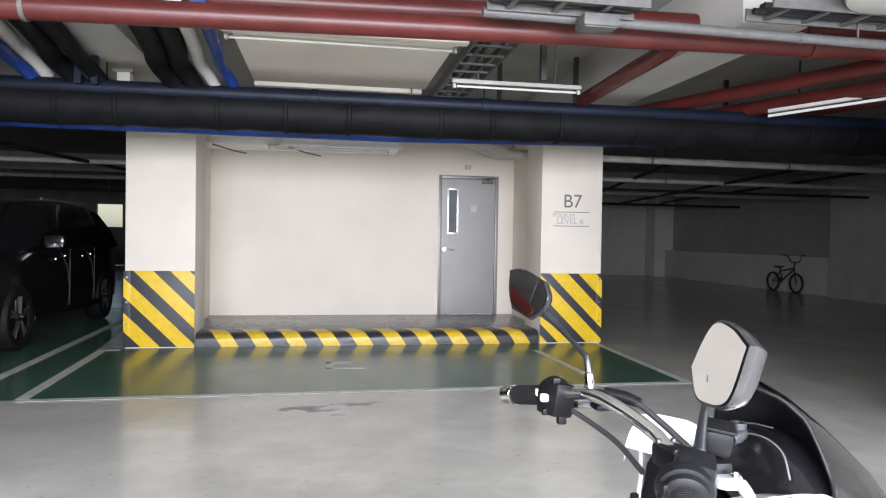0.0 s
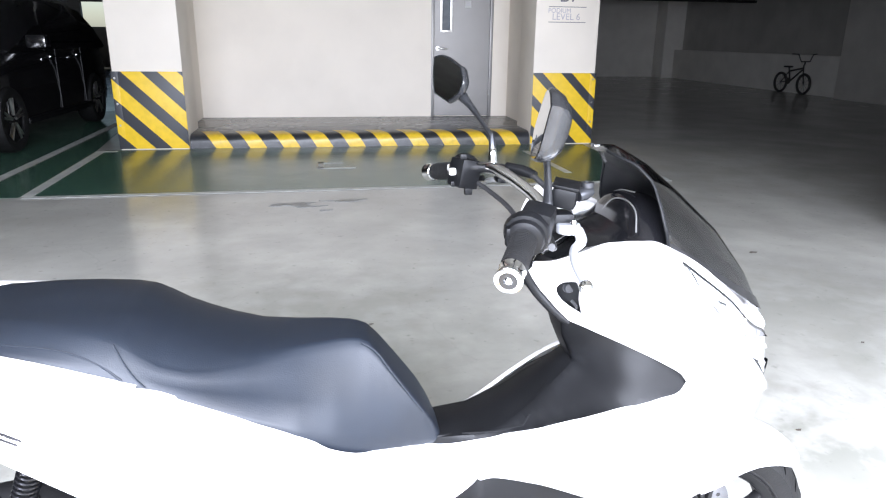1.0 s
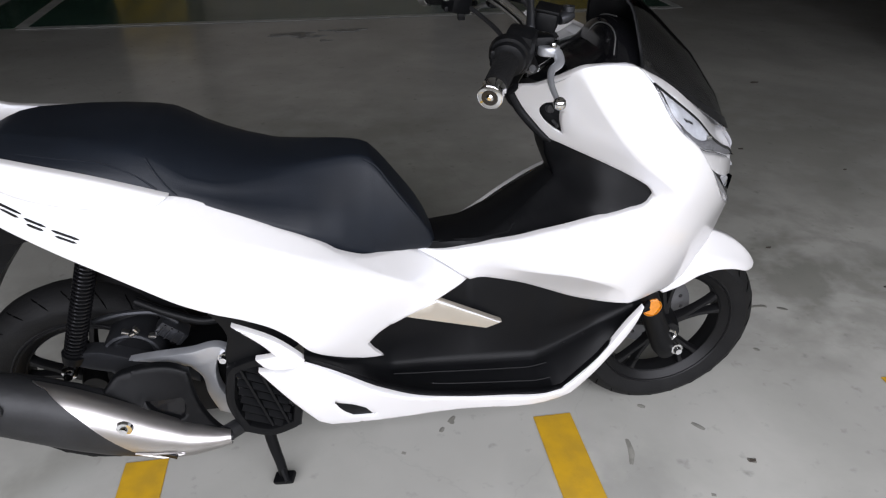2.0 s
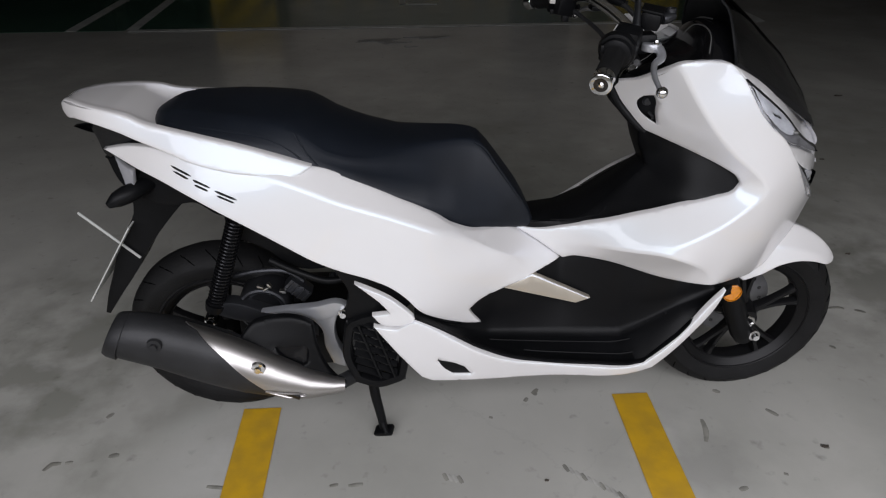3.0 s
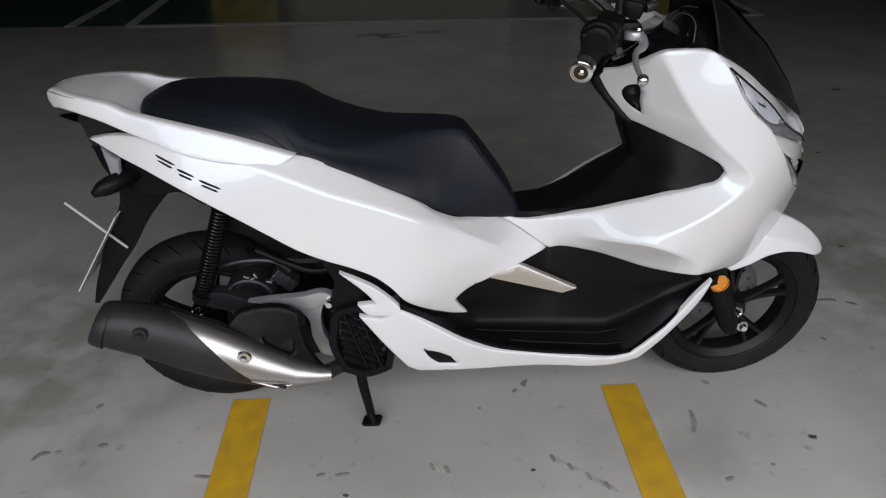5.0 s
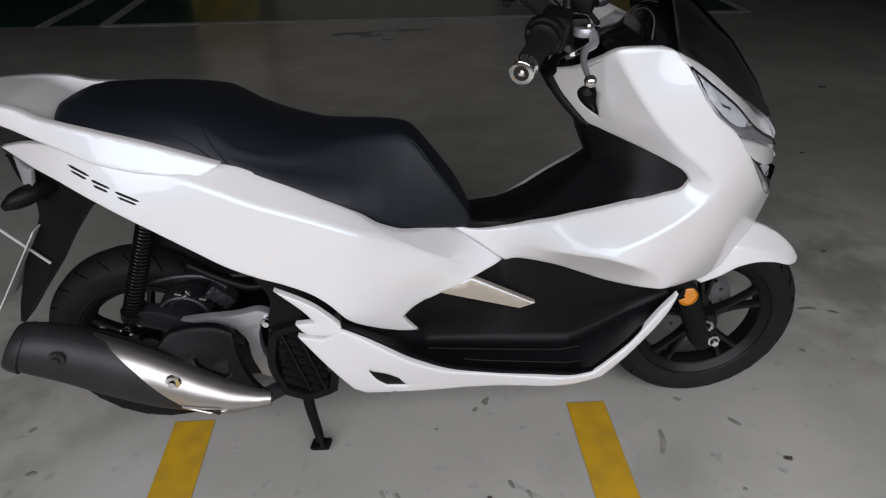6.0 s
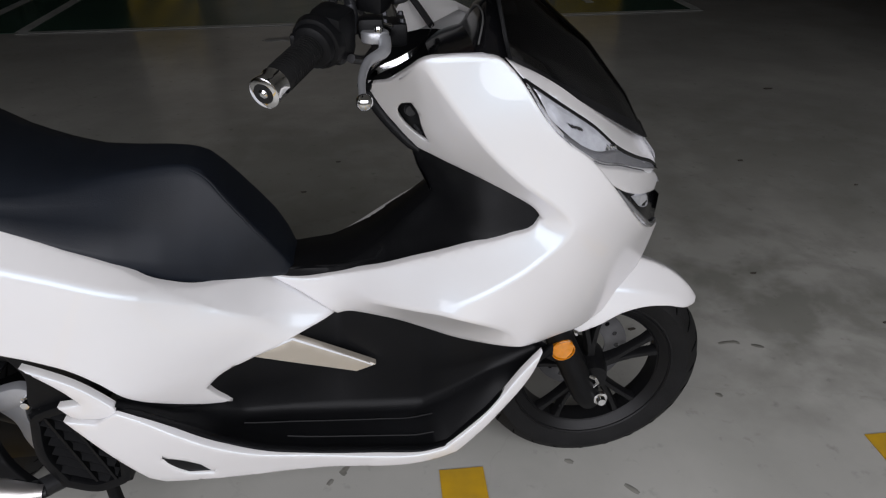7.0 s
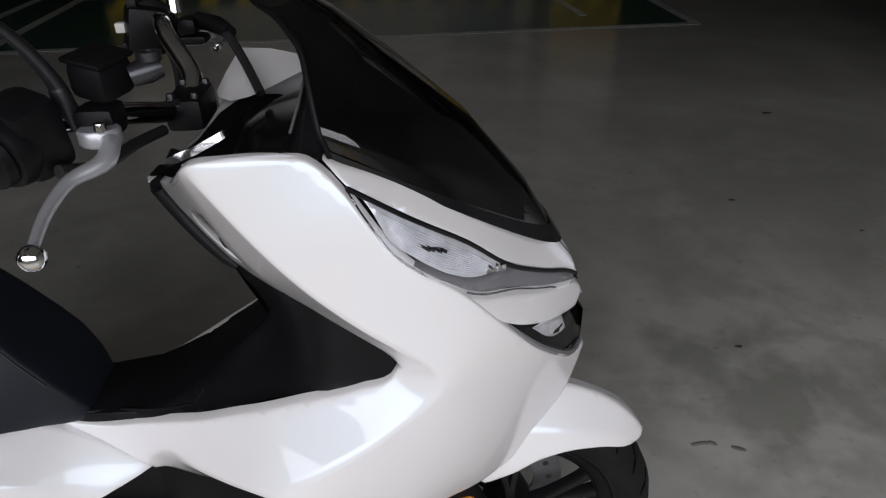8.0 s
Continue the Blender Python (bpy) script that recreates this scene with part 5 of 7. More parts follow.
# centre tunnel behind the leg shield
TUNNEL = surface([(0.926, 0.551, 0.046), (1.012, 0.540, 0.057), (1.05, 0.551, 0.070), (1.124, 0.578, 0.097), (1.206, 0.612, 0.123), (1.285, 0.640, 0.144), (1.353, 0.660, 0.156), (1.402, 0.695, 0.157), (1.358, 0.733, 0.137), (1.303, 0.755, 0.105), (1.235, 0.778, 0.070), (1.200, 0.789, 0.044), (1.215, 0.745, 0.035), (1.238, 0.690, 0.035), (1.178, 0.638, 0.055), (1.123, 0.594, 0.065), (1.05, 0.562, 0.065), (0.978, 0.558, 0.055), (1.29, 0.70, 0.115)])
both_sides("tunnel_side", [(0.915, 0.549), (0.960, 0.540), (1.007, 0.538), (1.050, 0.550), (1.124, 0.577), (1.206, 0.611), (1.285, 0.639), (1.353, 0.659), (1.396, 0.675), (1.408, 0.697), (1.396, 0.716), (1.358, 0.738),
                           (1.303, 0.760), (1.235, 0.783), (1.200, 0.796), (1.212, 0.745), (1.236, 0.692), (1.178, 0.642), (1.123, 0.598), (1.05, 0.566), (0.978, 0.561), (0.92, 0.566)], TUNNEL, M_MATT, "matt black centre tunnel", grid=0.01, thick=0.002)
rows = []
for x, z in ((0.92, 0.566), (0.978, 0.561), (1.05, 0.566), (1.123, 0.598), (1.178, 0.642), (1.236, 0.692), (1.212, 0.745), (1.200, 0.792)):
    w = max(0.03, float(TUNNEL([(x, z)])[0])) + 0.001
    rows.append([(x - 0.003 * math.cos(a * math.pi / 2), MID + w * a, z + 0.005 * math.cos(a * math.pi / 2) - 0.003) for a in np.linspace(-1, 1, 9)])
part("tunnel_top", loft(rows), M_MATT, scooter)
part("tunnel_seam", tube([(x, MID - float(TUNNEL([(x, z)])[0]) - 0.001, z) for x, z in ((1.02, 0.562), (1.08, 0.572), (1.13, 0.588), (1.145, 0.604))], 0.002, 6), M_MATT, scooter)
rows = []
for x, z, back in ((1.200, 0.785, 0.012), (1.181, 0.813, 0.016), (1.154, 0.845, 0.02), (1.136, 0.876, 0.02), (1.140, 0.888, 0.01), (1.162, 0.912, 0.0), (1.186, 0.944, 0.0), (1.216, 0.958, 0.0), (1.26, 0.958, 0.0), (1.34, 0.944, 0.0)):
    w = (float(FRONT([(x + 0.004, z)])[0]) - 0.004) * (0.72 if z > 0.92 else 0.78 if z > 0.90 else 0.82 if z > 0.88 else 0.92)
    z -= 0.022 if z > 0.92 else 0.012 if z > 0.90 else 0.0
    rows.append([(x + 0.002 - back * (1 - a * a) ** 0.5, MID + w * a, z - (0.03 if z > 0.9 else 0.0) * (1 - a * a)) for a in np.linspace(-1, 1, 13)])
part("inner_shield", loft(rows), M_MATT, scooter, "black inner leg shield")
for s in (1, -1):
    line = [(1.214, 0.778), (1.200, 0.788), (1.177, 0.811), (1.150, 0.843), (1.131, 0.876), (1.138, 0.893)]
    part("shield_edge", tube([(x + 0.001, MID - s * (float(FRONT([(x + 0.012, z)])[0]) - 0.010), z) for x, z in line], [0.004, 0.008, 0.0095, 0.0095, 0.009, 0.007], 10), M_MATT, scooter)

# seat
S = np.array([(0.150, 0.838, 0.03, 0.834, 0.05, 0.826), (0.165, 0.846, 0.05, 0.843, 0.09, 0.832), (0.19, 0.853, 0.070, 0.850, 0.12, 0.832), (0.223, 0.857, 0.082, 0.853, 0.138, 0.826), (0.31, 0.855, 0.104, 0.849, 0.164, 0.810), (0.371, 0.853, 0.118, 0.843, 0.171, 0.796), (0.431, 0.850, 0.130, 0.834, 0.174, 0.780), (0.465, 0.846, 0.136, 0.824, 0.176, 0.769),
              (0.49, 0.836, 0.140, 0.806, 0.177, 0.760), (0.52, 0.819, 0.141, 0.785, 0.177, 0.750), (0.56, 0.801, 0.136, 0.770, 0.179, 0.735), (0.60, 0.788, 0.122, 0.763, 0.181, 0.716), (0.66, 0.774, 0.096, 0.760, 0.183, 0.688), (0.722, 0.769, 0.070, 0.765, 0.178, 0.654), (0.785, 0.770, 0.055, 0.768, 0.155, 0.615), (0.815, 0.769, 0.049, 0.767, 0.137, 0.597)])
S = np.concatenate([S, [(0.832, 0.766, 0.047, 0.764, 0.127, 0.588), (0.849, 0.759, 0.049, 0.756, 0.116, 0.581), (0.868, 0.738, 0.055, 0.734, 0.105, 0.575), (0.887, 0.712, 0.060, 0.708, 0.095, 0.571), (0.921, 0.665, 0.066, 0.660, 0.078, 0.563), (0.945, 0.631, 0.066, 0.626, 0.070, 0.558), (0.966, 0.594, 0.058, 0.590, 0.061, 0.554), (0.980, 0.562, 0.043, 0.558, 0.046, 0.548)]])
S[:, 4] -= 0.005
S[:, 5] -= 0.008
xs = np.concatenate([np.linspace(S[0, 0], 0.80, 66), np.linspace(0.806, S[-1, 0], 34)])
seat_rows = []
for x in xs:
    zt, we, ze, wb, zb = (np.interp(x, S[:, 0], S[:, j]) for j in range(1, 6))
    run, fall = wb - we, ze - zb
    hollow = float(np.interp(x, (0.45, 0.55, 0.66, 0.76, 0.84), (0.004, -0.004, -0.010, 0.0, 0.004)))
    half = [(0, zt), (we * 0.45, zt - 0.12 * (zt - ze)), (we * 0.80, zt - 0.5 * (zt - ze)), (we - 0.005, ze + 0.0012), (we + 0.0006, ze - 0.0022), (we + 0.10 * run + 0.0015, ze - 0.09 * fall), (we + 0.35 * run + hollow * 0.7, ze - 0.28 * fall), (we + 0.66 * run + hollow, ze - 0.52 * fall), (we + 0.93 * run + 0.002, ze - 0.78 * fall), (wb, zb + 0.004), (wb - 0.003, zb), (wb - 0.02, zb - 0.012)]
    seat_rows.append([(x, MID - d, z) for d, z in half[:0:-1]] + [(x, MID + d, z) for d, z in half])
bm = loft(seat_rows, closed=True, caps=True)
bmesh.ops.smooth_vert(bm, verts=[v for v in bm.verts], factor=0.06, use_axis_x=True, use_axis_y=True, use_axis_z=True)
seat = part("seat", bm, M_SEAT, scooter, "stepped black vinyl dual seat", sharp=70)


def seat_point(x, k):
    """A point on the right flank; k runs from the crease (0) to the lower rim (1)."""
    zt, we, ze, wb, zb = (np.interp(x, S[:, 0], S[:, j]) for j in range(1, 6))
    f = np.interp(k, [0, 0.09, 0.28, 0.52, 0.78, 1], [0, 0.10, 0.35, 0.66, 0.93, 1])
    return (x, MID - (we + f * (wb - we) + 0.0030), ze - k * (ze - zb))


for pts in ([(0.20, 0.5), (0.30, 0.42), (0.40, 0.40), (0.45, 0.58), (0.47, 0.72)], [(0.455, 0.05), (0.472, 0.35), (0.490, 0.58), (0.502, 0.70)], [(0.835, 0.012), (0.85, 0.014), (0.887, 0.02), (0.921, 0.03), (0.945, 0.05)]):
    part("seam", tube([seat_point(*p) for p in pts], 0.0018, 6, 0.012), M_SEAT, seat, "raised stitched seam")

# grab rail, tail and number plate bracket
RAIL = surface([(-0.030, 0.870, 0.045), (-0.010, 0.875, 0.070), (0.030, 0.876, 0.095), (0.080, 0.870, 0.109), (0.125, 0.859, 0.119), (0.150, 0.847, 0.126), (0.192, 0.839, 0.138), (0.261, 0.828, 0.162), (0.343, 0.812, 0.178), (0.432, 0.787, 0.183), (0.490, 0.767, 0.183),
                (-0.030, 0.832, 0.030), (-0.010, 0.837, 0.060), (0.040, 0.838, 0.096), (0.090, 0.829, 0.124), (0.147, 0.811, 0.146), (0.190, 0.799, 0.162), (0.250, 0.779, 0.181), (0.317, 0.765, 0.194), (0.396, 0.754, 0.203), (0.447, 0.750, 0.206), (-0.044, 0.852, 0.018)])
both_sides("grab_rail", [(-0.047, 0.858), (-0.046, 0.842), (-0.030, 0.832), (-0.010, 0.836), (0.040, 0.837), (0.090, 0.828), (0.147, 0.810), (0.190, 0.798), (0.250, 0.778), (0.317, 0.764), (0.396, 0.754), (0.447, 0.749), (0.472, 0.756), (0.490, 0.768), (0.432, 0.788), (0.343, 0.813), (0.261, 0.829), (0.192, 0.840), (0.150, 0.848), (0.125, 0.858), (0.080, 0.866), (0.030, 0.870), (-0.010, 0.871), (-0.034, 0.868)], RAIL, M_PEARL, "white grab rail", grid=0.008, edge=0.004, folds=[], knots=[(0.10, 0.845, 0.122), (0.20, 0.818, 0.156), (0.30, 0.792, 0.188), (0.40, 0.772, 0.199)])
rows = []
for x in np.linspace(-0.044, 0.235, 24):
    w = np.interp(x, [-0.044, -0.030, -0.010, 0.03, 0.08, 0.125, 0.15, 0.192, 0.24], [0.014, 0.043, 0.068, 0.093, 0.107, 0.117, 0.124, 0.134, 0.15])
    z = np.interp(x, [-0.044, -0.030, -0.010, 0.03, 0.08, 0.125, 0.15, 0.192, 0.24], [0.859, 0.867, 0.869, 0.868, 0.863, 0.855, 0.846, 0.836, 0.825])
    dip = np.interp(x, [0.0, 0.085, 0.09, 0.14, 0.24], [0.0, 0.001, 0.002, 0.020, 0.022])
    rows.append([(x, MID + w * a, z + 0.001 * (1 - a * a) - dip * min(1, 4 * (1 - abs(a)))) for a in np.linspace(-1, 1, 17)])
part("tail_deck", loft(rows), M_PEARL, scooter, "white tail deck")
both_sides("tail_filler", [(-0.02, 0.815), (0.15, 0.80), (0.30, 0.768), (0.18, 0.785), (0.05, 0.765), (0.0, 0.79)], lambda q: SKIN(q) - 0.02, M_MATT)
TAIL = surface([(-0.006, 0.812, 0.025), (0.003, 0.781, 0.028), (0.017, 0.741, 0.032), (0.10, 0.74, 0.060), (0.17, 0.785, 0.080), (0.30, 0.768, 0.12), (0.05, 0.825, 0.060)])
both_sides("tail_lamp", [(0.012, 0.828), (0.006, 0.810), (0.014, 0.781), (0.026, 0.741), (0.036, 0.736), (0.060, 0.755), (0.105, 0.775), (0.17, 0.785), (0.24, 0.770), (0.16, 0.805), (0.06, 0.832)], TAIL, M_GLOSS, "dark tail lamp under the grab rail", thick=0.04)
both_sides("under_tail", [(0.020, 0.738), (0.095, 0.745), (0.18, 0.736), (0.31, 0.682), (0.36, 0.650), (0.267, 0.630), (0.223, 0.656), (0.159, 0.646), (0.092, 0.662), (0.050, 0.690)], surface([(0.02, 0.738, 0.03), (0.095, 0.745, 0.06), (0.18, 0.735, 0.10), (0.31, 0.68, 0.14), (0.267, 0.63, 0.12), (0.159, 0.646, 0.10), (0.092, 0.662, 0.085)]), M_MATT, "black under-tail cover", thick=0.06)
both_sides("rear_indicator", [(0.055, 0.752), (0.085, 0.738), (0.105, 0.735), (0.108, 0.685), (0.095, 0.69), (0.075, 0.72)], lambda q: SKIN(q) - 0.012, M_PALELENS, "clear rear indicator lens", edge=0.003)
rows = []
for x, z, w, t in curve_through([(0.18, 0.715, 0.10, 0.060), (0.132, 0.66, 0.080, 0.052), (0.098, 0.60, 0.060, 0.036), (0.040, 0.52, 0.055, 0.030), (-0.004, 0.44, 0.050, 0.022), (-0.038, 0.385, 0.045, 0.014), (-0.076, 0.318, 0.028, 0.005)], 0.025):
    rows.append([(x + t, MID - w, z - 0.3 * t), (x + t, MID + w, z - 0.3 * t), (x - t, MID + w, z + 0.3 * t), (x - t, MID - w, z + 0.3 * t)])
part("plate_bracket", loft(rows, closed=True, caps=True), M_MATT, scooter, "black plate bracket and splash guard")
part("reflector_arm", tube([(0.125, MID - 0.08, 0.694), (0.088, MID - 0.13, 0.690), (0.070, MID - 0.142, 0.684), (0.053, MID - 0.150, 0.675)], [0.016, 0.020, 0.017, 0.007], 14), M_MATT, scooter, "black rear indicator stalk")
plate = part("number_plate", block(Matrix.Translation((-0.010, MID - 0.005, 0.492)) @ pose(0, 0, 0, 0, -56, 0), (0.235, 0.17, 0.003)), M_LINE, scooter, "white number plate seen edge on")
part("plate_strip", tube([(-0.060, MID - 0.06, 0.616), (0.052, MID - 0.06, 0.494)], 0.0032, 8, smooth=False), M_LINE, scooter, "white plastic strip at the plate")

# badge: three slanted groups of dark bars
def on_sheet(store, x, z):
    near = ((store[1] - (x, z)) ** 2).sum(1)
    k = np.argsort(near)[:6]
    w = 1 / (near[k] + 1e-7)
    return float((store[0][k] * w).sum() / w.sum())


for xa, za, wide in ((0.203, 0.7655, 0.043), (0.247, 0.7440, 0.038), (0.291, 0.7260, 0.050)):
    for dx, dz, w in ((0.0, 0.0, wide), (0.004, -0.0095, wide * 0.8)):
        run = [(xa + dx + w * k, za + dz - 0.36 * w * k) for k in (0, 0.2, 0.8, 1)]
        part("badge_bar", tube([(x, MID - on_sheet(rear_h, x, z) + 0.001, z) for x, z in run], [0.0010, 0.0028, 0.0026, 0.0008], 6, smooth=False), M_BADGE, scooter, "dark chrome badge bar")

# dark core, so that no gap looks through
core = [(0.16, 0.66), (0.30, 0.66), (0.42, 0.60), (0.60, 0.51), (0.70, 0.42), (0.72, 0.30), (0.95, 0.27), (1.22, 0.27), (1.36, 0.43), (1.50, 0.45), (1.60, 0.52), (1.63, 0.60), (1.60, 0.70), (1.48, 0.80), (1.36, 0.90), (1.25, 0.88), (1.26, 0.76), (1.25, 0.67), (1.17, 0.60), (1.05, 0.54), (0.90, 0.53), (0.80, 0.56), (0.60, 0.66), (0.46, 0.72), (0.20, 0.78), (0.06, 0.77)]
both_sides("inner_frame", core, lambda q: 0.05 + 0 * q[:, 0], M_MATT, grid=0.05, thick=0.05)


def wheel(name, cx, cz, R, half, rim_r, spokes, disc_side):
    """A cast wheel: tyre with tread grooves, rim, hub, split spokes and brake disc."""
    w = part(name, lathe([(rim_r - 0.006, -half * 0.72), (rim_r + 0.006, -half * 0.86), (rim_r + 0.03, -half), (R - 0.028, -half * 0.93), (R - 0.010, -half * 0.66), (R, -half * 0.25), (R, half * 0.25), (R - 0.010, half * 0.66), (R - 0.028, half * 0.93), (rim_r + 0.03, half), (rim_r + 0.006, half * 0.86), (rim_r - 0.006, half * 0.72)], (cx, MID, cz), seg=72), M_RUBBER, scooter, "black rubber tyre on a black cast wheel")
    part("rim", lathe([(rim_r, -half * 0.80), (rim_r, -half * 0.66), (rim_r - 0.012, -half * 0.52), (rim_r - 0.016, 0), (rim_r - 0.012, half * 0.52), (rim_r, half * 0.66), (rim_r, half * 0.80), (rim_r - 0.010, half * 0.80), (rim_r - 0.026, half * 0.5), (rim_r - 0.03, 0), (rim_r - 0.026, -half * 0.5), (rim_r - 0.010, -half * 0.80)], (cx, MID, cz), seg=72), M_RIM, w)
    for r, y in ((rim_r - 0.006, -half * 0.83), (rim_r - 0.027, -half * 0.50)):
        part("rim_bead", lathe([(r - 0.0025, y), (r, y - 0.003), (r + 0.0025, y), (r, y + 0.003)], (cx, MID, cz), seg=64), M_RIM, w)
    part("hub", lathe([(0, -0.055), (0.028, -0.055), (0.034, -0.04), (0.042, -0.01), (0.042, 0.02), (0.034, 0.05), (0, 0.05)], (cx, MID, cz), seg=32, closed=False), M_RIM, w)
    for i in range(spokes):
        for lean in (-0.17, 0.17):
            a, b = 2 * math.pi * i / spokes + 0.35, 2 * math.pi * i / spokes + 0.35 + lean
            rows = []
            for k in np.linspace(0, 1, 9):
                r, turn = 0.030 + (rim_r - 0.044) * k, a + (b - a) * (0.10 + 0.90 * k ** 0.8)
                half_w, deep = float(np.interp(k, (0, 0.2, 0.8, 1), (0.013, 0.0085, 0.008, 0.015))), float(np.interp(k, (0, 0.5, 1), (0.018, 0.013, 0.015)))
                e, n = np.array((math.cos(turn), math.sin(turn))), np.array((-math.sin(turn), math.cos(turn)))
                rows.append([(cx + (e * r + n * u)[0], MID - 0.010 + v, cz + (e * r + n * u)[1]) for u, v in ((-half_w, 0.4 * deep), (-half_w * 0.9, -0.6 * deep), (-half_w * 0.5, -deep), (half_w * 0.5, -deep), (half_w * 0.9, -0.6 * deep), (half_w, 0.4 * deep))])
            part("spoke", loft(rows, closed=True, caps=True), M_RIM, w)
    if disc_side:
        part("brake_disc", lathe([(0.055, -0.002), (0.105, -0.002), (0.105, 0.002), (0.055, 0.002)], (cx, MID - disc_side, cz), seg=48), M_DISC, w, "drilled steel brake disc")
        for i in range(15):
            a = 2 * math.pi * i / 15
            part("disc_hole", lathe([(0, -0.0027), (0.0055, -0.0027), (0.0055, 0.0027), (0, 0.0027)], (cx + 0.082 * math.cos(a), MID - disc_side, cz + 0.082 * math.sin(a)), seg=8, closed=False), M_GLOSS, w)
    across = [(R - 0.0262, 0.90), (R - 0.0165, 0.76), (R - 0.0094, 0.58), (R - 0.0042, 0.36), (R - 0.0012, 0.12)]
    for i in range(24):
        for side in (-1, 1):
            run = []
            for j, (r, f) in enumerate(across):
                turn = 2 * math.pi * (i + 0.25 * side) / 24 + 0.05 * j - (0.05 if j == 4 else 0.0)
                run.append((cx + r * math.cos(turn), MID + side * half * f, cz + r * math.sin(turn)))
            part("tread_groove", tube(run, [0.0008, 0.0018, 0.0022, 0.0020, 0.0008], 5, 0.012), M_GROOVE, w)
    part("valve", tube([(cx - 0.06, MID - 0.015, cz - (rim_r - 0.05)), (cx - 0.058, MID - 0.03, cz - rim_r + 0.08)], 0.004, 8), M_RUBBER, w)
    return w


FX, FZ, RX, RZ = 1.573, 0.243, 0.212, 0.246
wheel("front_wheel", FX, FZ, 0.243, 0.048, 0.178, 5, -0.05)
wheel("rear_wheel", RX, RZ, 0.246, 0.058, 0.176, 5, 0)

# front suspension and mudguard
for s in (1, -1):
    fork = part("fork_leg", tube([(1.560, MID - s * 0.082, 0.205), (1.548, MID - s * 0.082, 0.23), (1.49, MID - s * 0.082, 0.36), (1.44, MID - s * 0.082, 0.47)], [0.022, 0.029, 0.028, 0.027], 16), M_MATT, scooter, "black fork leg")
    part("axle_lug", tube([(1.545, MID - s * 0.082, 0.225), (FX, MID - s * 0.082, FZ - 0.008)], 0.019, 12), M_MATT, fork)
    part("axle_nut", lathe([(0, -0.020), (0.008, -0.020), (0.010, -0.010), (0.015, -0.009), (0.015, 0.0), (0, 0.0)], (FX, MID - s * 0.098, FZ - 0.012), seg=12, closed=False) if s > 0 else lathe([(0, 0), (0.015, 0), (0.012, 0.01), (0, 0.01)], (FX, MID + 0.098, FZ - 0.012), seg=12, closed=False), M_CHROME, fork, "bright axle nut")
caliper = part("brake_caliper", slab(1.555, 1.60, MID + 0.03, MID + 0.078, 0.315, 0.375, 0.012), M_MATT, scooter, "black front brake caliper")
part("caliper_ring", tube([(1.545, MID - 0.10, 0.29), (1.558, MID - 0.103, 0.285), (1.565, MID - 0.10, 0.27), (1.556, MID - 0.098, 0.258)], 0.004, 8, 0.006), M_CHROME, caliper)
AX, AY, AZ = 1.482, MID - 0.104, 0.370
reflector = part("side_reflector", lathe([(0.0, -0.002), (0.0215, -0.002), (0.0222, -0.0092), (0.0235, -0.0085), (0.0235, 0.006), (0, 0.006)], (AX, AY, AZ), seg=28, closed=False), M_AMBER, scooter, "round amber side reflector")
facets = bmesh.new()
for i in range(4):
    a = math.pi / 2 * i + 0.3
    hub, *rim3 = [facets.verts.new((AX, AY - 0.0062, AZ))] + [facets.verts.new((AX + 0.021 * math.cos(a + k), AY - h, AZ + 0.021 * math.sin(a + k))) for k, h in ((0, 0.0085), (math.pi / 4, 0.0045), (math.pi / 2, 0.0085))]
    facets.faces.new((hub, rim3[1], rim3[0]))
    facets.faces.new((hub, rim3[2], rim3[1]))
part("prism", facets, M_AMBER, reflector)
part("reflector_bracket", slab(1.468, 1.496, MID - 0.098, MID - 0.07, 0.352, 0.386, 0.006), M_MATT, scooter)
GUARD = surface([(1.52, 0.388, 0.070), (1.595, 0.427, 0.072), (1.64, 0.434, 0.07), (1.735, 0.415, 0.055), (1.77, 0.407, 0.04), (1.784, 0.408, 0.010), (1.768, 0.434, 0.004), (1.732, 0.468, 0.003), (1.68, 0.498, 0.003), (1.63, 0.515, 0.004), (1.57, 0.525, 0.008), (1.50, 0.522, 0.02), (1.63, 0.475, 0.062), (1.69, 0.447, 0.054), (1.56, 0.49, 0.068), (1.745, 0.44, 0.038), (1.48, 0.45, 0.07)])
both_sides("front_mudguard", [(1.46, 0.43), (1.52, 0.386), (1.564, 0.406), (1.598, 0.425), (1.64, 0.433), (1.70, 0.425), (1.755, 0.404), (1.778, 0.400), (1.785, 0.410), (1.768, 0.434), (1.732, 0.468), (1.68, 0.498), (1.63, 0.515), (1.57, 0.525), (1.50, 0.522)], GUARD, M_PEARL, "white front mudguard", grid=0.008, edge=0.003, folds=[[(1.555, 0.480, 0.072), (1.60, 0.474, 0.071), (1.65, 0.462, 0.066), (1.70, 0.445, 0.057), (1.745, 0.424, 0.044)]])

# exhaust
rows, shield_rows = [], []
MUF = [(0.035, 0.402, 0.046, 0.046), (0.06, 0.397, 0.054, 0.050), (0.10, 0.386, 0.062, 0.053), (0.153, 0.367, 0.071, 0.056), (0.20, 0.347, 0.075, 0.057), (0.25, 0.325, 0.075, 0.057), (0.30, 0.303, 0.070, 0.056), (0.35, 0.282, 0.060, 0.053), (0.39, 0.266, 0.049, 0.048), (0.45, 0.246, 0.030, 0.036), (0.50, 0.237, 0.016, 0.022), (0.527, 0.234, 0.009, 0.012)]


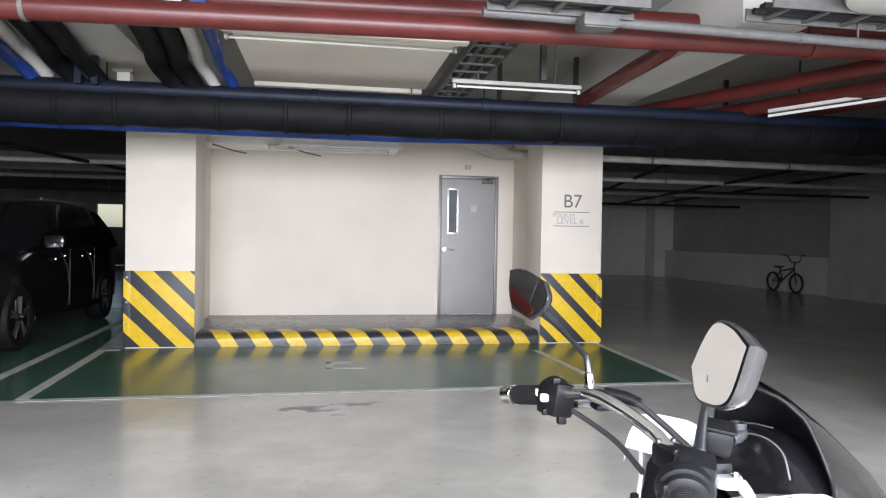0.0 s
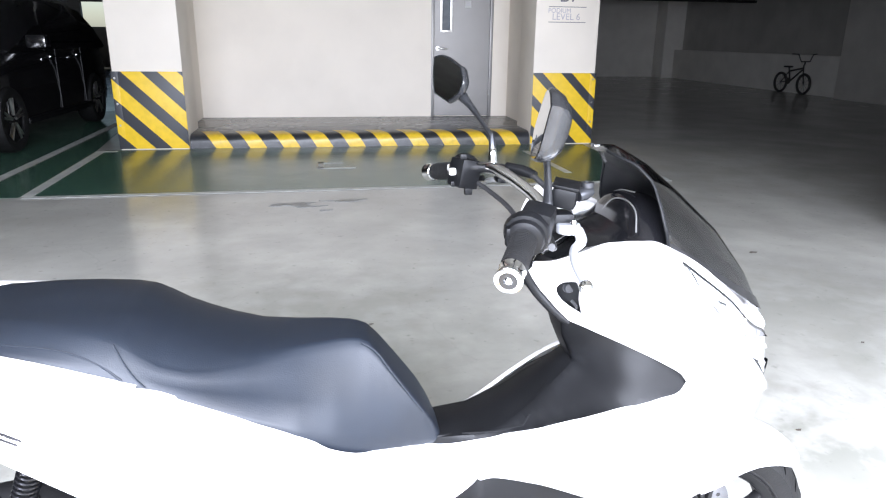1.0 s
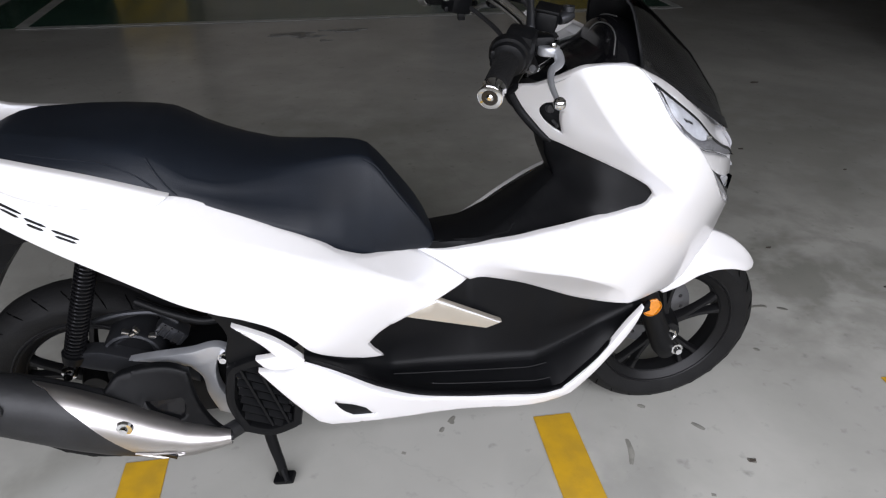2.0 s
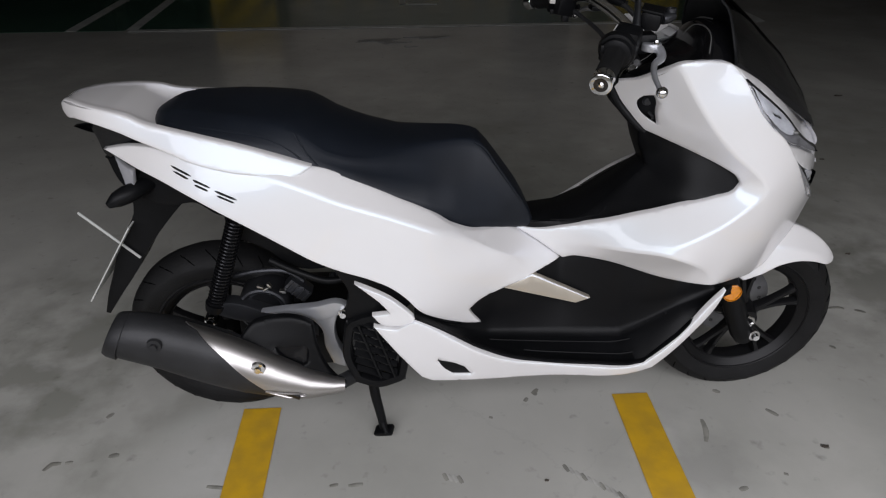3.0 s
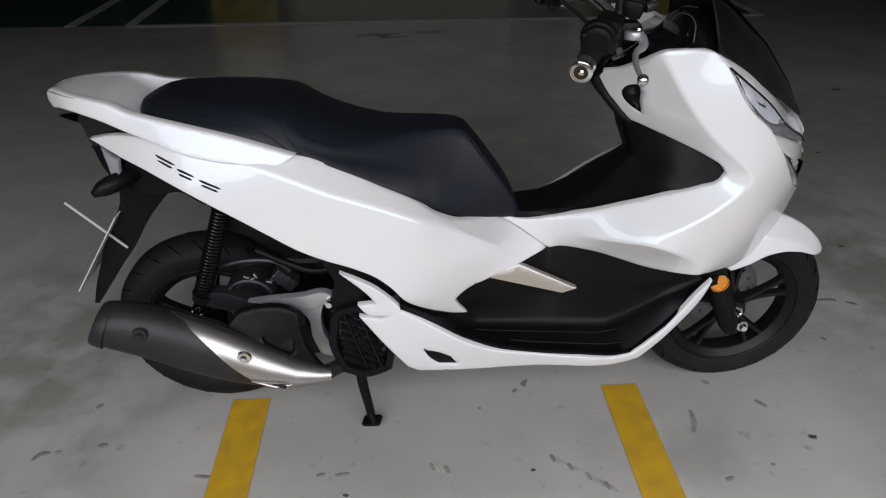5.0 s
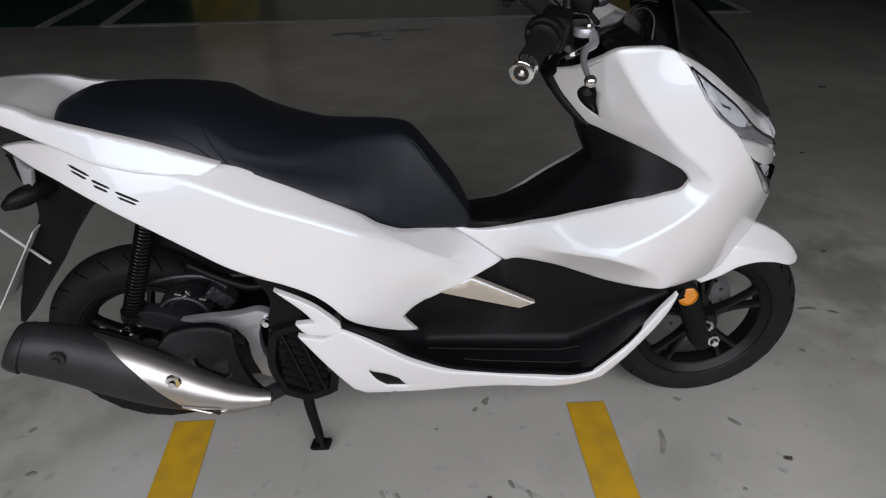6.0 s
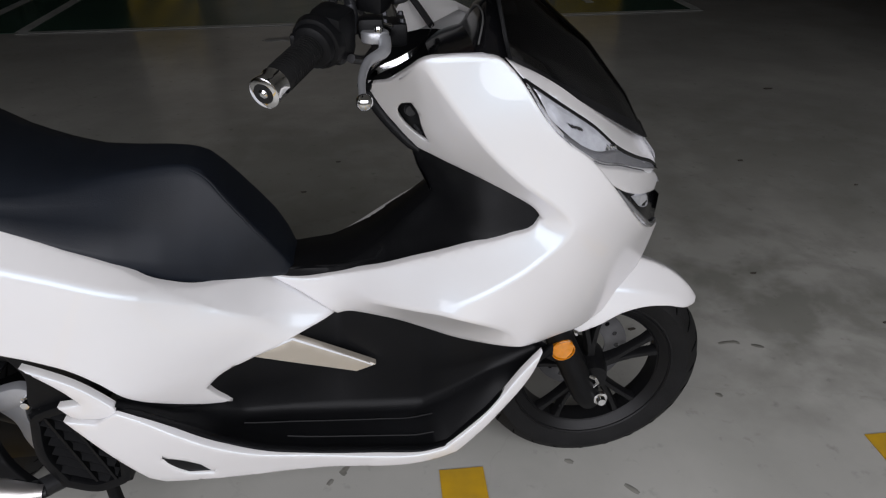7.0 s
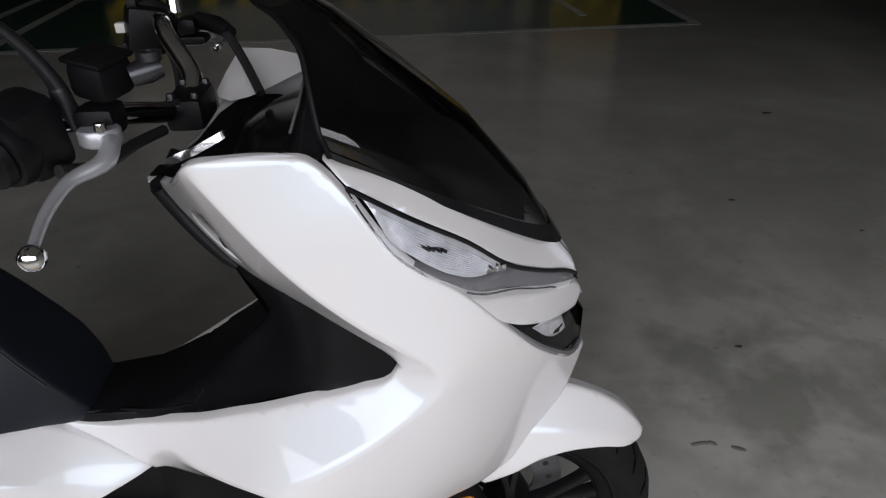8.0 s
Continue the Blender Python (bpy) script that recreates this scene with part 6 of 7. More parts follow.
def muffler_ring(x, z, rz, ry, grow=0.0, a0=0.0, a1=2 * math.pi, n=24, shear=0.0):
    return [(x + shear * math.sin(a), MID - 0.232 - (ry + grow) * math.cos(a), z + (rz + grow) * math.sin(a)) for a in np.linspace(a0, a1, n, endpoint=a1 < 6)]


MX = np.array(MUF)
for x in np.linspace(0.035, 0.527, 44):
    rows.append(muffler_ring(x, *(np.interp(x, MX[:, 0], MX[:, j]) for j in (1, 2, 3)), shear=float(np.interp(x, (0.035, 0.13), (0.022, 0.0)))))
muffler = part("muffler", loft(rows, closed=True, caps=True), M_MUFF, scooter, "black muffler with a satin steel heat shield")
for x in np.linspace(0.0, 1.0, 30):
    ring = []
    for a in np.linspace(radians(-64), radians(88), 24):
        s = math.sin(a)
        start = float(np.interp(s, (-0.9, -0.3, 0.1, 0.6, 0.97, 1.0), (0.415, 0.373, 0.328, 0.272, 0.216, 0.190)))
        xx = start + (0.524 - start) * x
        z, rz, ry = (np.interp(xx, MX[:, 0], MX[:, j]) for j in (1, 2, 3))
        ring.append((xx, MID - 0.232 - (ry + 0.007) * math.cos(a), z + (rz + 0.007) * s))
    shield_rows.append(ring)
bm = loft(shield_rows)
bmesh.ops.solidify(bm, geom=bm.faces, thickness=0.004)
part("heat_shield", bm, M_SATIN, muffler, "brushed satin steel heat shield", sharp=60)
part("end_cap", loft([muffler_ring(x, 0.4025 - (x - 0.03) * 0.25, r, r * 0.98, n=24, shear=0.022) for x, r in ((0.040, 0.030), (0.030, 0.036), (0.022, 0.044), (0.030, 0.0495), (0.050, 0.0535))], closed=True, caps=True), M_MUFF, muffler, "black muffler end cap")
can_y = lambda x, z, out: MID - 0.232 - (float(np.interp(x, MX[:, 0], MX[:, 3])) + out) * max(0.0, 1 - ((z - float(np.interp(x, MX[:, 0], MX[:, 1]))) / (float(np.interp(x, MX[:, 0], MX[:, 2])) + out)) ** 2) ** 0.5
for x, z in ((0.132, 0.405), (0.341, 0.329)):
    part("shield_bolt", lathe([(0, -0.010), (0.007, -0.010), (0.008, -0.004), (0.015, -0.003), (0.017, 0.003), (0, 0.003)], (x, can_y(x, z, 0.008 if x > 0.3 else 0.002), z), seg=16, closed=False), M_CHROME if x > 0.3 else M_MUFF, muffler, "shield screw")
vent_line = [(0.352, 0.272), (0.400, 0.243), (0.438, 0.243), (0.425, 0.251), (0.385, 0.262), (0.352, 0.272)]
part("vent_frame", tube([(x, can_y(x, z, 0.009), z) for x, z in vent_line], 0.0022, 6, smooth=False), M_SATIN, muffler)
part("vent_hole", block(Matrix.Translation((0.402, can_y(0.402, 0.253, 0.007), 0.253)) @ pose(0, 0, 0, 0, 22, -8), (0.050, 0.004, 0.008)), M_GLOSS, muffler)
part("exhaust_pipe", tube([(0.515, MID - 0.228, 0.237), (0.56, MID - 0.18, 0.225), (0.66, MID - 0.10, 0.2), (0.80, MID - 0.03, 0.24)], 0.018, 12), M_MUFF, muffler)

# rear suspension, engine and swing arm
for s in (1, -1):
    lo, hi = Vector((0.212, MID - s * 0.125, 0.365)), Vector((0.305, MID - s * 0.125, 0.62))
    shock = part("rear_shock", tube([lo, lo.lerp(hi, 0.3), lo.lerp(hi, 1.0)], 0.012, 12, smooth=False), M_MATT, scooter, "black spring shock absorber")
    pts = [lo.lerp(hi, 0.14 + 0.86 * i / 312) + Matrix.Rotation(radians(20), 3, "Y") @ Vector((0.0185 * math.cos(i * 2 * math.pi / 12), 0.0185 * math.sin(i * 2 * math.pi / 12), 0)) for i in range(313)]
    part("spring", tube(pts, 0.0027, 6, smooth=False), M_SPRING, shock)
    part("spring_seat", tube([lo.lerp(hi, 0.07), lo.lerp(hi, 0.15)], [0.020, 0.024], 16, smooth=False), M_MATT, shock)
    part("shock_bolt", lathe([(0, -0.018), (0.009, -0.018), (0.010, -0.006), (0.016, -0.005), (0.016, 0.012), (0, 0.012)] if s > 0 else [(0, -0.012), (0.016, -0.012), (0.016, 0.01), (0, 0.01)], (lo.x, lo.y - s * 0.012, lo.z), seg=14, closed=False), M_CHROME, shock)
ARM = lambda d: (lambda q: d + 0 * q[:, 0])
part("swing_arm", shell([(0.205, 0.385), (0.235, 0.37), (0.31, 0.345), (0.40, 0.33), (0.46, 0.30), (0.46, 0.34), (0.36, 0.372), (0.24, 0.405)], ARM(0.135), 1, axis_y=MID, thick=0.03), M_STALK, scooter, "dark cast swing arm")
HANG = surface([(0.30, 0.37, 0.14), (0.357, 0.38, 0.15), (0.54, 0.415, 0.185), (0.45, 0.39, 0.175), (0.50, 0.375, 0.18), (0.51, 0.30, 0.175), (0.52, 0.235, 0.175), (0.47, 0.30, 0.165)])
part("engine_hanger", shell([(0.330, 0.383), (0.360, 0.392), (0.413, 0.408), (0.465, 0.420), (0.520, 0.431), (0.536, 0.424), (0.534, 0.408), (0.514, 0.394), (0.456, 0.377), (0.437, 0.381), (0.380, 0.382)], HANG, 1, axis_y=MID, thick=0.016, grid=0.008, edge=0.005), M_ALLOY, scooter, "silver cast engine hanger")
part("hanger_leg", shell([(0.449, 0.377), (0.480, 0.388), (0.514, 0.396), (0.503, 0.352), (0.504, 0.310), (0.522, 0.257), (0.521, 0.230), (0.490, 0.236), (0.474, 0.285), (0.470, 0.345)], lambda q: HANG(q) - 0.006, 1, axis_y=MID, thick=0.02, grid=0.008, edge=0.005), M_ALLOY, scooter, "silver cast engine hanger leg")
part("hanger_bolt", lathe([(0, -0.016), (0.007, -0.016), (0.008, -0.007), (0.011, -0.006), (0.011, 0.01), (0, 0.01)], (0.528, MID - 0.188, 0.409), seg=14, closed=False), M_CHROME, scooter, "bright hanger bolt")
part("engine_case", slab(0.26, 0.60, MID - 0.115, MID + 0.10, 0.19, 0.35, 0.03), M_MATT, scooter, "dark engine casing")
fan = part("fan_case", lathe([(0, -0.098), (0.046, -0.100), (0.050, -0.112), (0.055, -0.116), (0.060, -0.114), (0.063, -0.106), (0.063, 0.0), (0, 0.0)], (0.330, MID, 0.368), seg=40, closed=False), M_STALK, scooter, "dark cast clutch case")
part("fan_disc", lathe([(0, -0.108), (0.012, -0.107), (0.014, -0.101), (0.040, -0.1005), (0.040, -0.0985), (0, -0.0985)], (0.330, MID, 0.368), seg=28, closed=False), M_MATT, fan)
part("rim_gusset", tube([(0.27, MID - 0.10, 0.46), (0.34, MID - 0.108, 0.478), (0.40, MID - 0.105, 0.47), (0.43, MID - 0.10, 0.44)], 0.006, 8), M_STALK, scooter)
rib_block = part("coolant_pump", block(Matrix.Translation((0.418, MID - 0.100, 0.424)) @ pose(0, 0, 0, 0, 42, 0), (0.062, 0.04, 0.034), 0.006), M_STALK, scooter, "dark ribbed pump body")
for i in range(4):
    part("pump_rib", block(Matrix.Translation((0.402 + 0.011 * i, MID - 0.121, 0.438 - 0.0095 * i)) @ pose(0, 0, 0, 0, 42, 0), (0.004, 0.006, 0.030), 0.001), M_STALK, rib_block)
for x, z, turn in ((0.335, 0.446, 20), (0.347, 0.440, -30), (0.356, 0.449, 60), (0.385, 0.432, 10)):
    part("engine_fitting", block(Matrix.Translation((x, MID - 0.128, z)) @ pose(0, 0, 0, 0, turn, 0), (0.015, 0.012, 0.006), 0.002), M_STEEL, scooter, "bright metal engine fitting")
part("coolant_hose", tube([(0.36, MID - 0.10, 0.50), (0.43, MID - 0.12, 0.475), (0.49, MID - 0.125, 0.455), (0.55, MID - 0.12, 0.46)], 0.009, 10), M_MATT, scooter, "black coolant hose")
part("frame_plug", lathe([(0, -0.008), (0.007, -0.008), (0.009, -0.002), (0.009, 0.004), (0, 0.004)], (0.500, MID - 0.094, 0.448), seg=14, closed=False), M_STALK, scooter)
part("inner_mudguard", shell([(0.27, 0.66), (0.27, 0.56), (0.34, 0.53), (0.42, 0.47), (0.52, 0.47), (0.60, 0.48), (0.62, 0.52), (0.45, 0.60), (0.35, 0.66)], ARM(0.09), 1, axis_y=MID, thick=0.16, grid=0.03), M_MATT, scooter, "black inner mudguard")
STAY = surface([(0.302, 0.368, 0.225), (0.35, 0.418, 0.20), (0.458, 0.400, 0.205), (0.477, 0.347, 0.215), (0.516, 0.252, 0.225), (0.398, 0.320, 0.238)])
stay = part("muffler_stay", shell([(0.296, 0.370), (0.325, 0.400), (0.352, 0.407), (0.443, 0.401), (0.458, 0.392), (0.464, 0.340), (0.488, 0.272), (0.514, 0.232), (0.494, 0.246), (0.405, 0.299)], STAY, 1, axis_y=MID, thick=0.012, grid=0.008, edge=0.004, holes=[[(0.372, 0.346), (0.440, 0.341), (0.445, 0.330), (0.440, 0.300), (0.430, 0.296), (0.382, 0.328)]]), M_MATT, scooter, "black muffler stay cover")
part("stay_recess", shell([(0.36, 0.372), (0.442, 0.36), (0.456, 0.298), (0.440, 0.288), (0.38, 0.326)], lambda q: STAY(q) - 0.014, 1, axis_y=MID, thick=0.01), M_GLOSS, stay)
part("side_stay", shell([(0.515, 0.535), (0.60, 0.505), (0.66, 0.478), (0.69, 0.44), (0.66, 0.42), (0.62, 0.425), (0.57, 0.36), (0.535, 0.41), (0.545, 0.47)], ARM(0.205), 1, axis_y=MID, thick=0.05), M_MATT, scooter, "black frame cover")
# radiator cover with slanted louvres
RAD = [(0.535, 0.40), (0.60, 0.418), (0.64, 0.40), (0.675, 0.30), (0.665, 0.225), (0.60, 0.205), (0.545, 0.225), (0.522, 0.30)]
rad = part("radiator_cover", shell(RAD, ARM(0.222), 1, axis_y=MID, thick=0.06, edge=0.008, holes=[[(0.553, 0.385), (0.60, 0.398), (0.63, 0.385), (0.655, 0.30), (0.648, 0.243), (0.60, 0.228), (0.562, 0.243), (0.543, 0.30)]]), M_MATT, scooter, "black louvred radiator cover")
part("radiator_core", slab(0.54, 0.66, MID - 0.195, MID - 0.15, 0.215, 0.40), M_GLOSS, rad)
for i in range(7):
    part("louvre", block(Matrix.Translation((0.598, MID - 0.213, 0.245 + 0.023 * i)) @ pose(0, 0, 0, 30, 24, 0), (0.104, 0.014, 0.004)), M_MATT, rad)
for i in range(2):
    part("louvre_rib", block(Matrix.Translation((0.585 + 0.034 * i, MID - 0.217, 0.315)) @ pose(0, 0, 0, 0, -16, 0), (0.005, 0.010, 0.165)), M_MATT, rad)
stand = part("centre_stand", tube([(0.575, MID - 0.12, 0.20), (0.585, MID - 0.145, 0.12), (0.600, MID - 0.158, 0.035), (0.602, MID - 0.160, 0.016)], [0.013, 0.013, 0.011, 0.011], 10), M_MATT, scooter, "black steel stand leg")
part("stand_foot", block(Matrix.Translation((0.604, MID - 0.168, 0.013)) @ pose(0, 0, 0, 12, -20, -20), (0.052, 0.03, 0.014), 0.005), M_MATT, stand)
part("stand_tang", tube([(0.60, MID - 0.158, 0.04), (0.612, MID - 0.185, 0.02)], 0.007, 8), M_MATT, stand)
part("centre_stand_leg", tube([(0.575, MID + 0.12, 0.20), (0.585, MID + 0.145, 0.12), (0.600, MID + 0.158, 0.012)], 0.012, 10), M_MATT, scooter, "black steel stand leg")

# screen
SCR = [((1.625, 0.768), (1.348, 0.948), 0.140), ((1.577, 0.850), (1.340, 0.974), 0.143), ((1.504, 0.939), (1.334, 1.010), 0.128), ((1.418, 1.014), (1.328, 1.047), 0.106), ((1.355, 1.065), (1.306, 1.074), 0.082), ((1.316, 1.088), (1.280, 1.086), 0.056), ((1.300, 1.096), (1.270, 1.092), 0.032)]


def screen_point(k, a, out=0.0):
    (cx, cz), (sx, sz), w = (np.array([np.interp(k, range(len(SCR)), [np.atleast_1d(r[j])[i] for r in SCR]) for i in range(2 if j < 2 else 1)]) for j in range(3))
    c = 1 - abs(math.sin(a)) ** 2.4
    return (sx + (cx - sx) * c + out * c, MID - (float(w[0]) + out) * math.sin(a), sz + (cz - sz) * c)


bm = loft([[screen_point(k, a) for a in np.linspace(-math.pi / 2, math.pi / 2, 41)] for k in np.linspace(0, len(SCR) - 1, 31)])
bmesh.ops.solidify(bm, geom=bm.faces, thickness=0.003)
screen = part("windscreen", bm, M_SMOKE, scooter, "dark smoked plastic windscreen", sharp=60)
screen.visible_shadow = False
for s in (1, -1):
    part("screen_trim", tube([screen_point(k, s * math.pi / 2, 0.001) for k in np.linspace(0, 5.9, 18)], 0.0032, 8), M_MATT, screen)
bm = loft([[screen_point(k, a, 0.003) for a in np.linspace(-math.pi / 2, math.pi / 2, 31)] for k in np.linspace(-0.05, 0.34, 4)])
part("screen_base", bm, M_GLOSS, screen, "black lower band of the screen")
bm = bmesh.new()
rows = []
for k in np.linspace(0.1, 4.4, 18):
    side, mid2 = screen_point(k, math.pi / 2, -0.004), screen_point(k, 0.0)
    lean = float(np.interp(k, (0.1, 2, 4.4), (0.35, 0.28, 0.45)))
    rows.append([(side[0] + (mid2[0] - side[0]) * lean * (1 - a * a), MID + a * (MID - side[1]), side[2] + (mid2[2] - side[2]) * lean * (1 - a * a)) for a in np.linspace(-1, 1, 21)])
loft(rows, bm)
part("visor_panel", bm, M_MATT, screen, "black visor panel behind the screen")

# dash: black panel from rim to rim, and the meter pod behind the screen
DASH = np.array([(1.236, 0.934, 0.076, 0.926), (1.256, 0.944, 0.098, 0.936), (1.285, 0.950, 0.116, 0.942), (1.302, 0.957, 0.122, 0.944), (1.310, 0.980, 0.125, 0.945), (1.318, 0.999, 0.128, 0.946), (1.338, 1.011, 0.137, 0.945), (1.40, 0.996, 0.130, 0.92), (1.48, 0.945, 0.105, 0.875), (1.57, 0.84, 0.04, 0.81)])


def dash_z(x, d):
    """Height of the dash at x, d from the middle plane."""
    zc, w, zs = (float(np.interp(x, DASH[:, 0], DASH[:, j])) for j in (1, 2, 3))
    return zs + (zc - zs) * max(0.0, 1 - abs(d / w) ** 2.4)


rows = []
for x in sorted([*np.linspace(1.236, 1.57, 26), 1.302, 1.306, 1.310, 1.314, 1.318, 1.324]):
    w = float(np.interp(x, DASH[:, 0], DASH[:, 2]))
    rows.append([(x, MID + w * a, dash_z(x, w * a)) for a in np.linspace(-1, 1, 25)])
hood = part("dash_panel", loft(rows), M_GLOSS, scooter, "glossy black dash panel")
part("meter_trim", tube([(1.303, MID + 0.056, 0.928), (1.306, MID + 0.050, 0.958), (1.312, MID + 0.030, 0.986), (1.318, MID - 0.020, 1.000), (1.317, MID - 0.072, 0.990), (1.306, MID - 0.104, 0.962)], 0.0015, 8, 0.01), M_GALV, hood, "silver meter trim")
part("hood_trim", tube([(1.322, MID + 0.104, 0.958), (1.328, MID + 0.086, 0.980), (1.333, MID + 0.040, 1.004), (1.337, MID - 0.020, 1.013)], 0.0013, 8, 0.01), M_GALV, hood, "thin silver trim line")
# white inner rims of the leg shield, beside the dash
for s in (1, -1):
    if s > 0:
        outer = [(1.184, 0.920, 0.130), (1.196, 0.934, 0.152), (1.219, 0.963, 0.184), (1.251, 0.971, 0.186), (1.302, 0.967, 0.170), (1.338, 0.952, 0.152)]
        inner = [(1.188, 0.926, 0.110), (1.205, 0.922, 0.090), (1.228, 0.930, 0.078), (1.258, 0.942, 0.098), (1.305, 0.950, 0.125), (1.338, 0.946, 0.142)]
    else:
        outer = [(1.174, 0.934, 0.158), (1.188, 0.956, 0.170), (1.211, 0.987, 0.178), (1.251, 0.984, 0.180), (1.302, 0.974, 0.172), (1.338, 0.958, 0.156)]
        inner = [(1.186, 0.938, 0.116), (1.203, 0.936, 0.102), (1.228, 0.941, 0.100), (1.258, 0.951, 0.110), (1.305, 0.966, 0.138), (1.338, 0.950, 0.144)]
    lip = [(x, z - 0.030, d + 0.004) for x, z, d in outer]
    bm = loft([[(x0 + (x1 - x0) * k, MID - s * (d0 + (d1 - d0) * k), z0 + (z1 - z0) * k) for (x0, z0, d0), (x1, z1, d1) in zip(a, b)] for a, b, k in ((((lip, outer, 0),) if s < 0 else ()) + tuple((outer, inner, k) for k in np.linspace(0, 1, 5)))])
    part("inner_rim", bm, M_PEARL, scooter, "white inner rim beside the dash", sharp=20)

# handlebar
G0, G1 = Vector((1.024, MID - 0.324, 0.971)), Vector((1.078, MID - 0.215, 0.998))
H0, H1 = Vector((1.021, MID + 0.380, 0.980)), Vector((1.074, MID + 0.262, 1.005))
bar = part("handlebar", tube([(1.180, MID - 0.015, 0.968), (1.172, MID - 0.05, 0.974), (1.154, MID - 0.095, 0.988), (1.126, MID - 0.15, 1.003), (1.10, MID - 0.19, 1.004), G1, G0], 0.0112, 14, 0.012), M_CHROME, scooter, "chrome tubular handlebar")
part("handlebar_half", tube([(1.182, MID + 0.015, 0.972), (1.178, MID + 0.045, 0.985), (1.158, MID + 0.08, 1.004), (1.138, MID + 0.114, 1.018), (1.118, MID + 0.165, 1.026), (1.100, MID + 0.215, 1.018), H1, H0], 0.0118, 14, 0.012), M_CHROME, bar)
clamp = part("bar_clamp", slab(1.162, 1.204, MID - 0.040, MID + 0.040, 0.945, 0.982, 0.009), M_MATT, bar)
for x in (1.170, 1.196):
    for s in (-1, 1):
        part("clamp_bolt", lathe([(0, 0.007), (0.004, 0.006), (0.005, 0.003), (0.005, -0.004), (0, -0.004)], (x, MID + s * 0.028, 0.981), "z", 12, closed=False), M_STALK, clamp)
ring_line = curve_through([(1.138, MID - 0.066, 0.902), (1.152, MID - 0.050, 0.911), (1.190, MID - 0.032, 0.923), (1.222, MID - 0.012, 0.936), (1.240, MID + 0.020, 0.948), (1.250, MID + 0.055, 0.957)], 0.008)
tall = np.interp(np.linspace(0, 1, len(ring_line)), (0, 0.12, 0.6, 0.8, 1), (0.0034, 0.0050, 0.0046, 0.0026, 0.0016))
part("steering_trim", loft([[(p[0], p[1] - 0.32 * h, p[2] - h), (p[0], p[1] + 0.32 * h, p[2] + h), (p[0] + 0.001, p[1] + 0.32 * h + 0.004, p[2] + h), (p[0] + 0.001, p[1] + 0.004, p[2] - h)] for p, h in zip(ring_line, tall)], closed=True, caps=True), M_CHROME, scooter, "chrome trim arc round the steering head")
part("steering_cover", loft([[(x, MID + w * a, z - 0.03 * a * a) for a in np.linspace(-1, 1, 9)] for x, z, w in ((1.142, 0.880, 0.022), (1.17, 0.898, 0.042), (1.21, 0.910, 0.070), (1.25, 0.915, 0.095))]), M_MATT, scooter, "black steering head cover")


def grip(end, root, side):
    at = lambda k: end.lerp(root, k)
    g = part("grip", tube([at(0.16), at(0.2), at(0.9), at(0.93)], [0.0175, 0.0188, 0.0182, 0.0195], 20, smooth=False), M_RUBBER, bar, "black ribbed rubber grip")
    for i in range(16):
        k = 0.26 + 0.038 * i
        part("grip_ring", tube([at(k), at(k + 0.010)], 0.0195, 18, smooth=False), M_RUBBER, g)
    part("bar_end", tube([at(-0.07), at(-0.06), at(-0.04), at(0.02), at(0.10), at(0.15), at(0.16)], [0.0178, 0.0198, 0.0202, 0.0190, 0.0182, 0.0196, 0.0170], 28, smooth=False), M_CHROME, g, "chrome bar end weight")
    part("bar_end_bore", tube([at(-0.076), at(-0.066)], [0.0126, 0.0132], 24, smooth=False), M_GLOSS, g)
    part("bar_end_screw", tube([at(-0.094), at(-0.070)], [0.0030, 0.0068], 12, smooth=False), M_CHROME, g)
    box = part("switch_box", tube([at(0.93), at(0.96), at(1.05), at(1.14), at(1.17)], [0.024, 0.034, 0.037, 0.033, 0.020], 20, smooth=False), M_MATT, bar, "black switch housing")
    part("throttle_collar", tube([at(0.84), at(0.87), at(0.93)], [0.021, 0.028, 0.030], 20, smooth=False), M_MATT, box)
    for i, (k, dx, dz) in enumerate(((0.99, -0.026, 0.006), (1.04, -0.026, -0.012), (1.10, -0.020, 0.018), (1.10, -0.012, -0.022))):
        p = at(k)
        part("switch", slab(p.x + dx - 0.007, p.x + dx + 0.007, p.y - 0.008, p.y + 0.008, p.z + dz - 0.007, p.z + dz + 0.007, 0.003), M_PIPEWHITE if i == 0 and side < 0 else M_MATT, box, "grey push button" if i == 0 and side < 0 else "")
    part("cable_guide", tube([at(1.06) + Vector((0.016, 0, -0.020)), at(1.2) + Vector((0.03, 0, -0.018))], 0.006, 8), M_MATT, box)
    return box


grip(G0, G1, 1)
part("throttle_housing", block(Matrix.Translation((1.098, MID - 0.196, 1.005)) @ pose(0, 0, 0, 12, 10, -28), (0.050, 0.046, 0.070), 0.012), M_MATT, bar, "black throttle housing")
grip(H0, H1, -1)
far_box = part("switch_block", block(Matrix.Translation((1.072, MID + 0.236, 1.004)) @ pose(0, 0, 0, 0, 12, 24), (0.052, 0.050, 0.062), 0.009), M_MATT, bar, "black switch block")
for dx, dz, w, m in ((-0.028, 0.006, 0.014, M_PIPEWHITE), (-0.026, -0.020, 0.012, M_MATT), (-0.006, 0.036, 0.014, M_MATT), (0.006, -0.036, 0.016, M_MATT)):
    part("push_button", block(Matrix.Translation((1.072 + dx, MID + 0.236 - 0.012, 1.004 + dz)), (w, w, w), 0.003), m, far_box, "grey push button" if m is M_PIPEWHITE else "")
M_SHELL = mat("dark_mirror_shell", (0.016, 0.0165, 0.018), 0.24, var=0.08, bump=0.05, bscale=300)
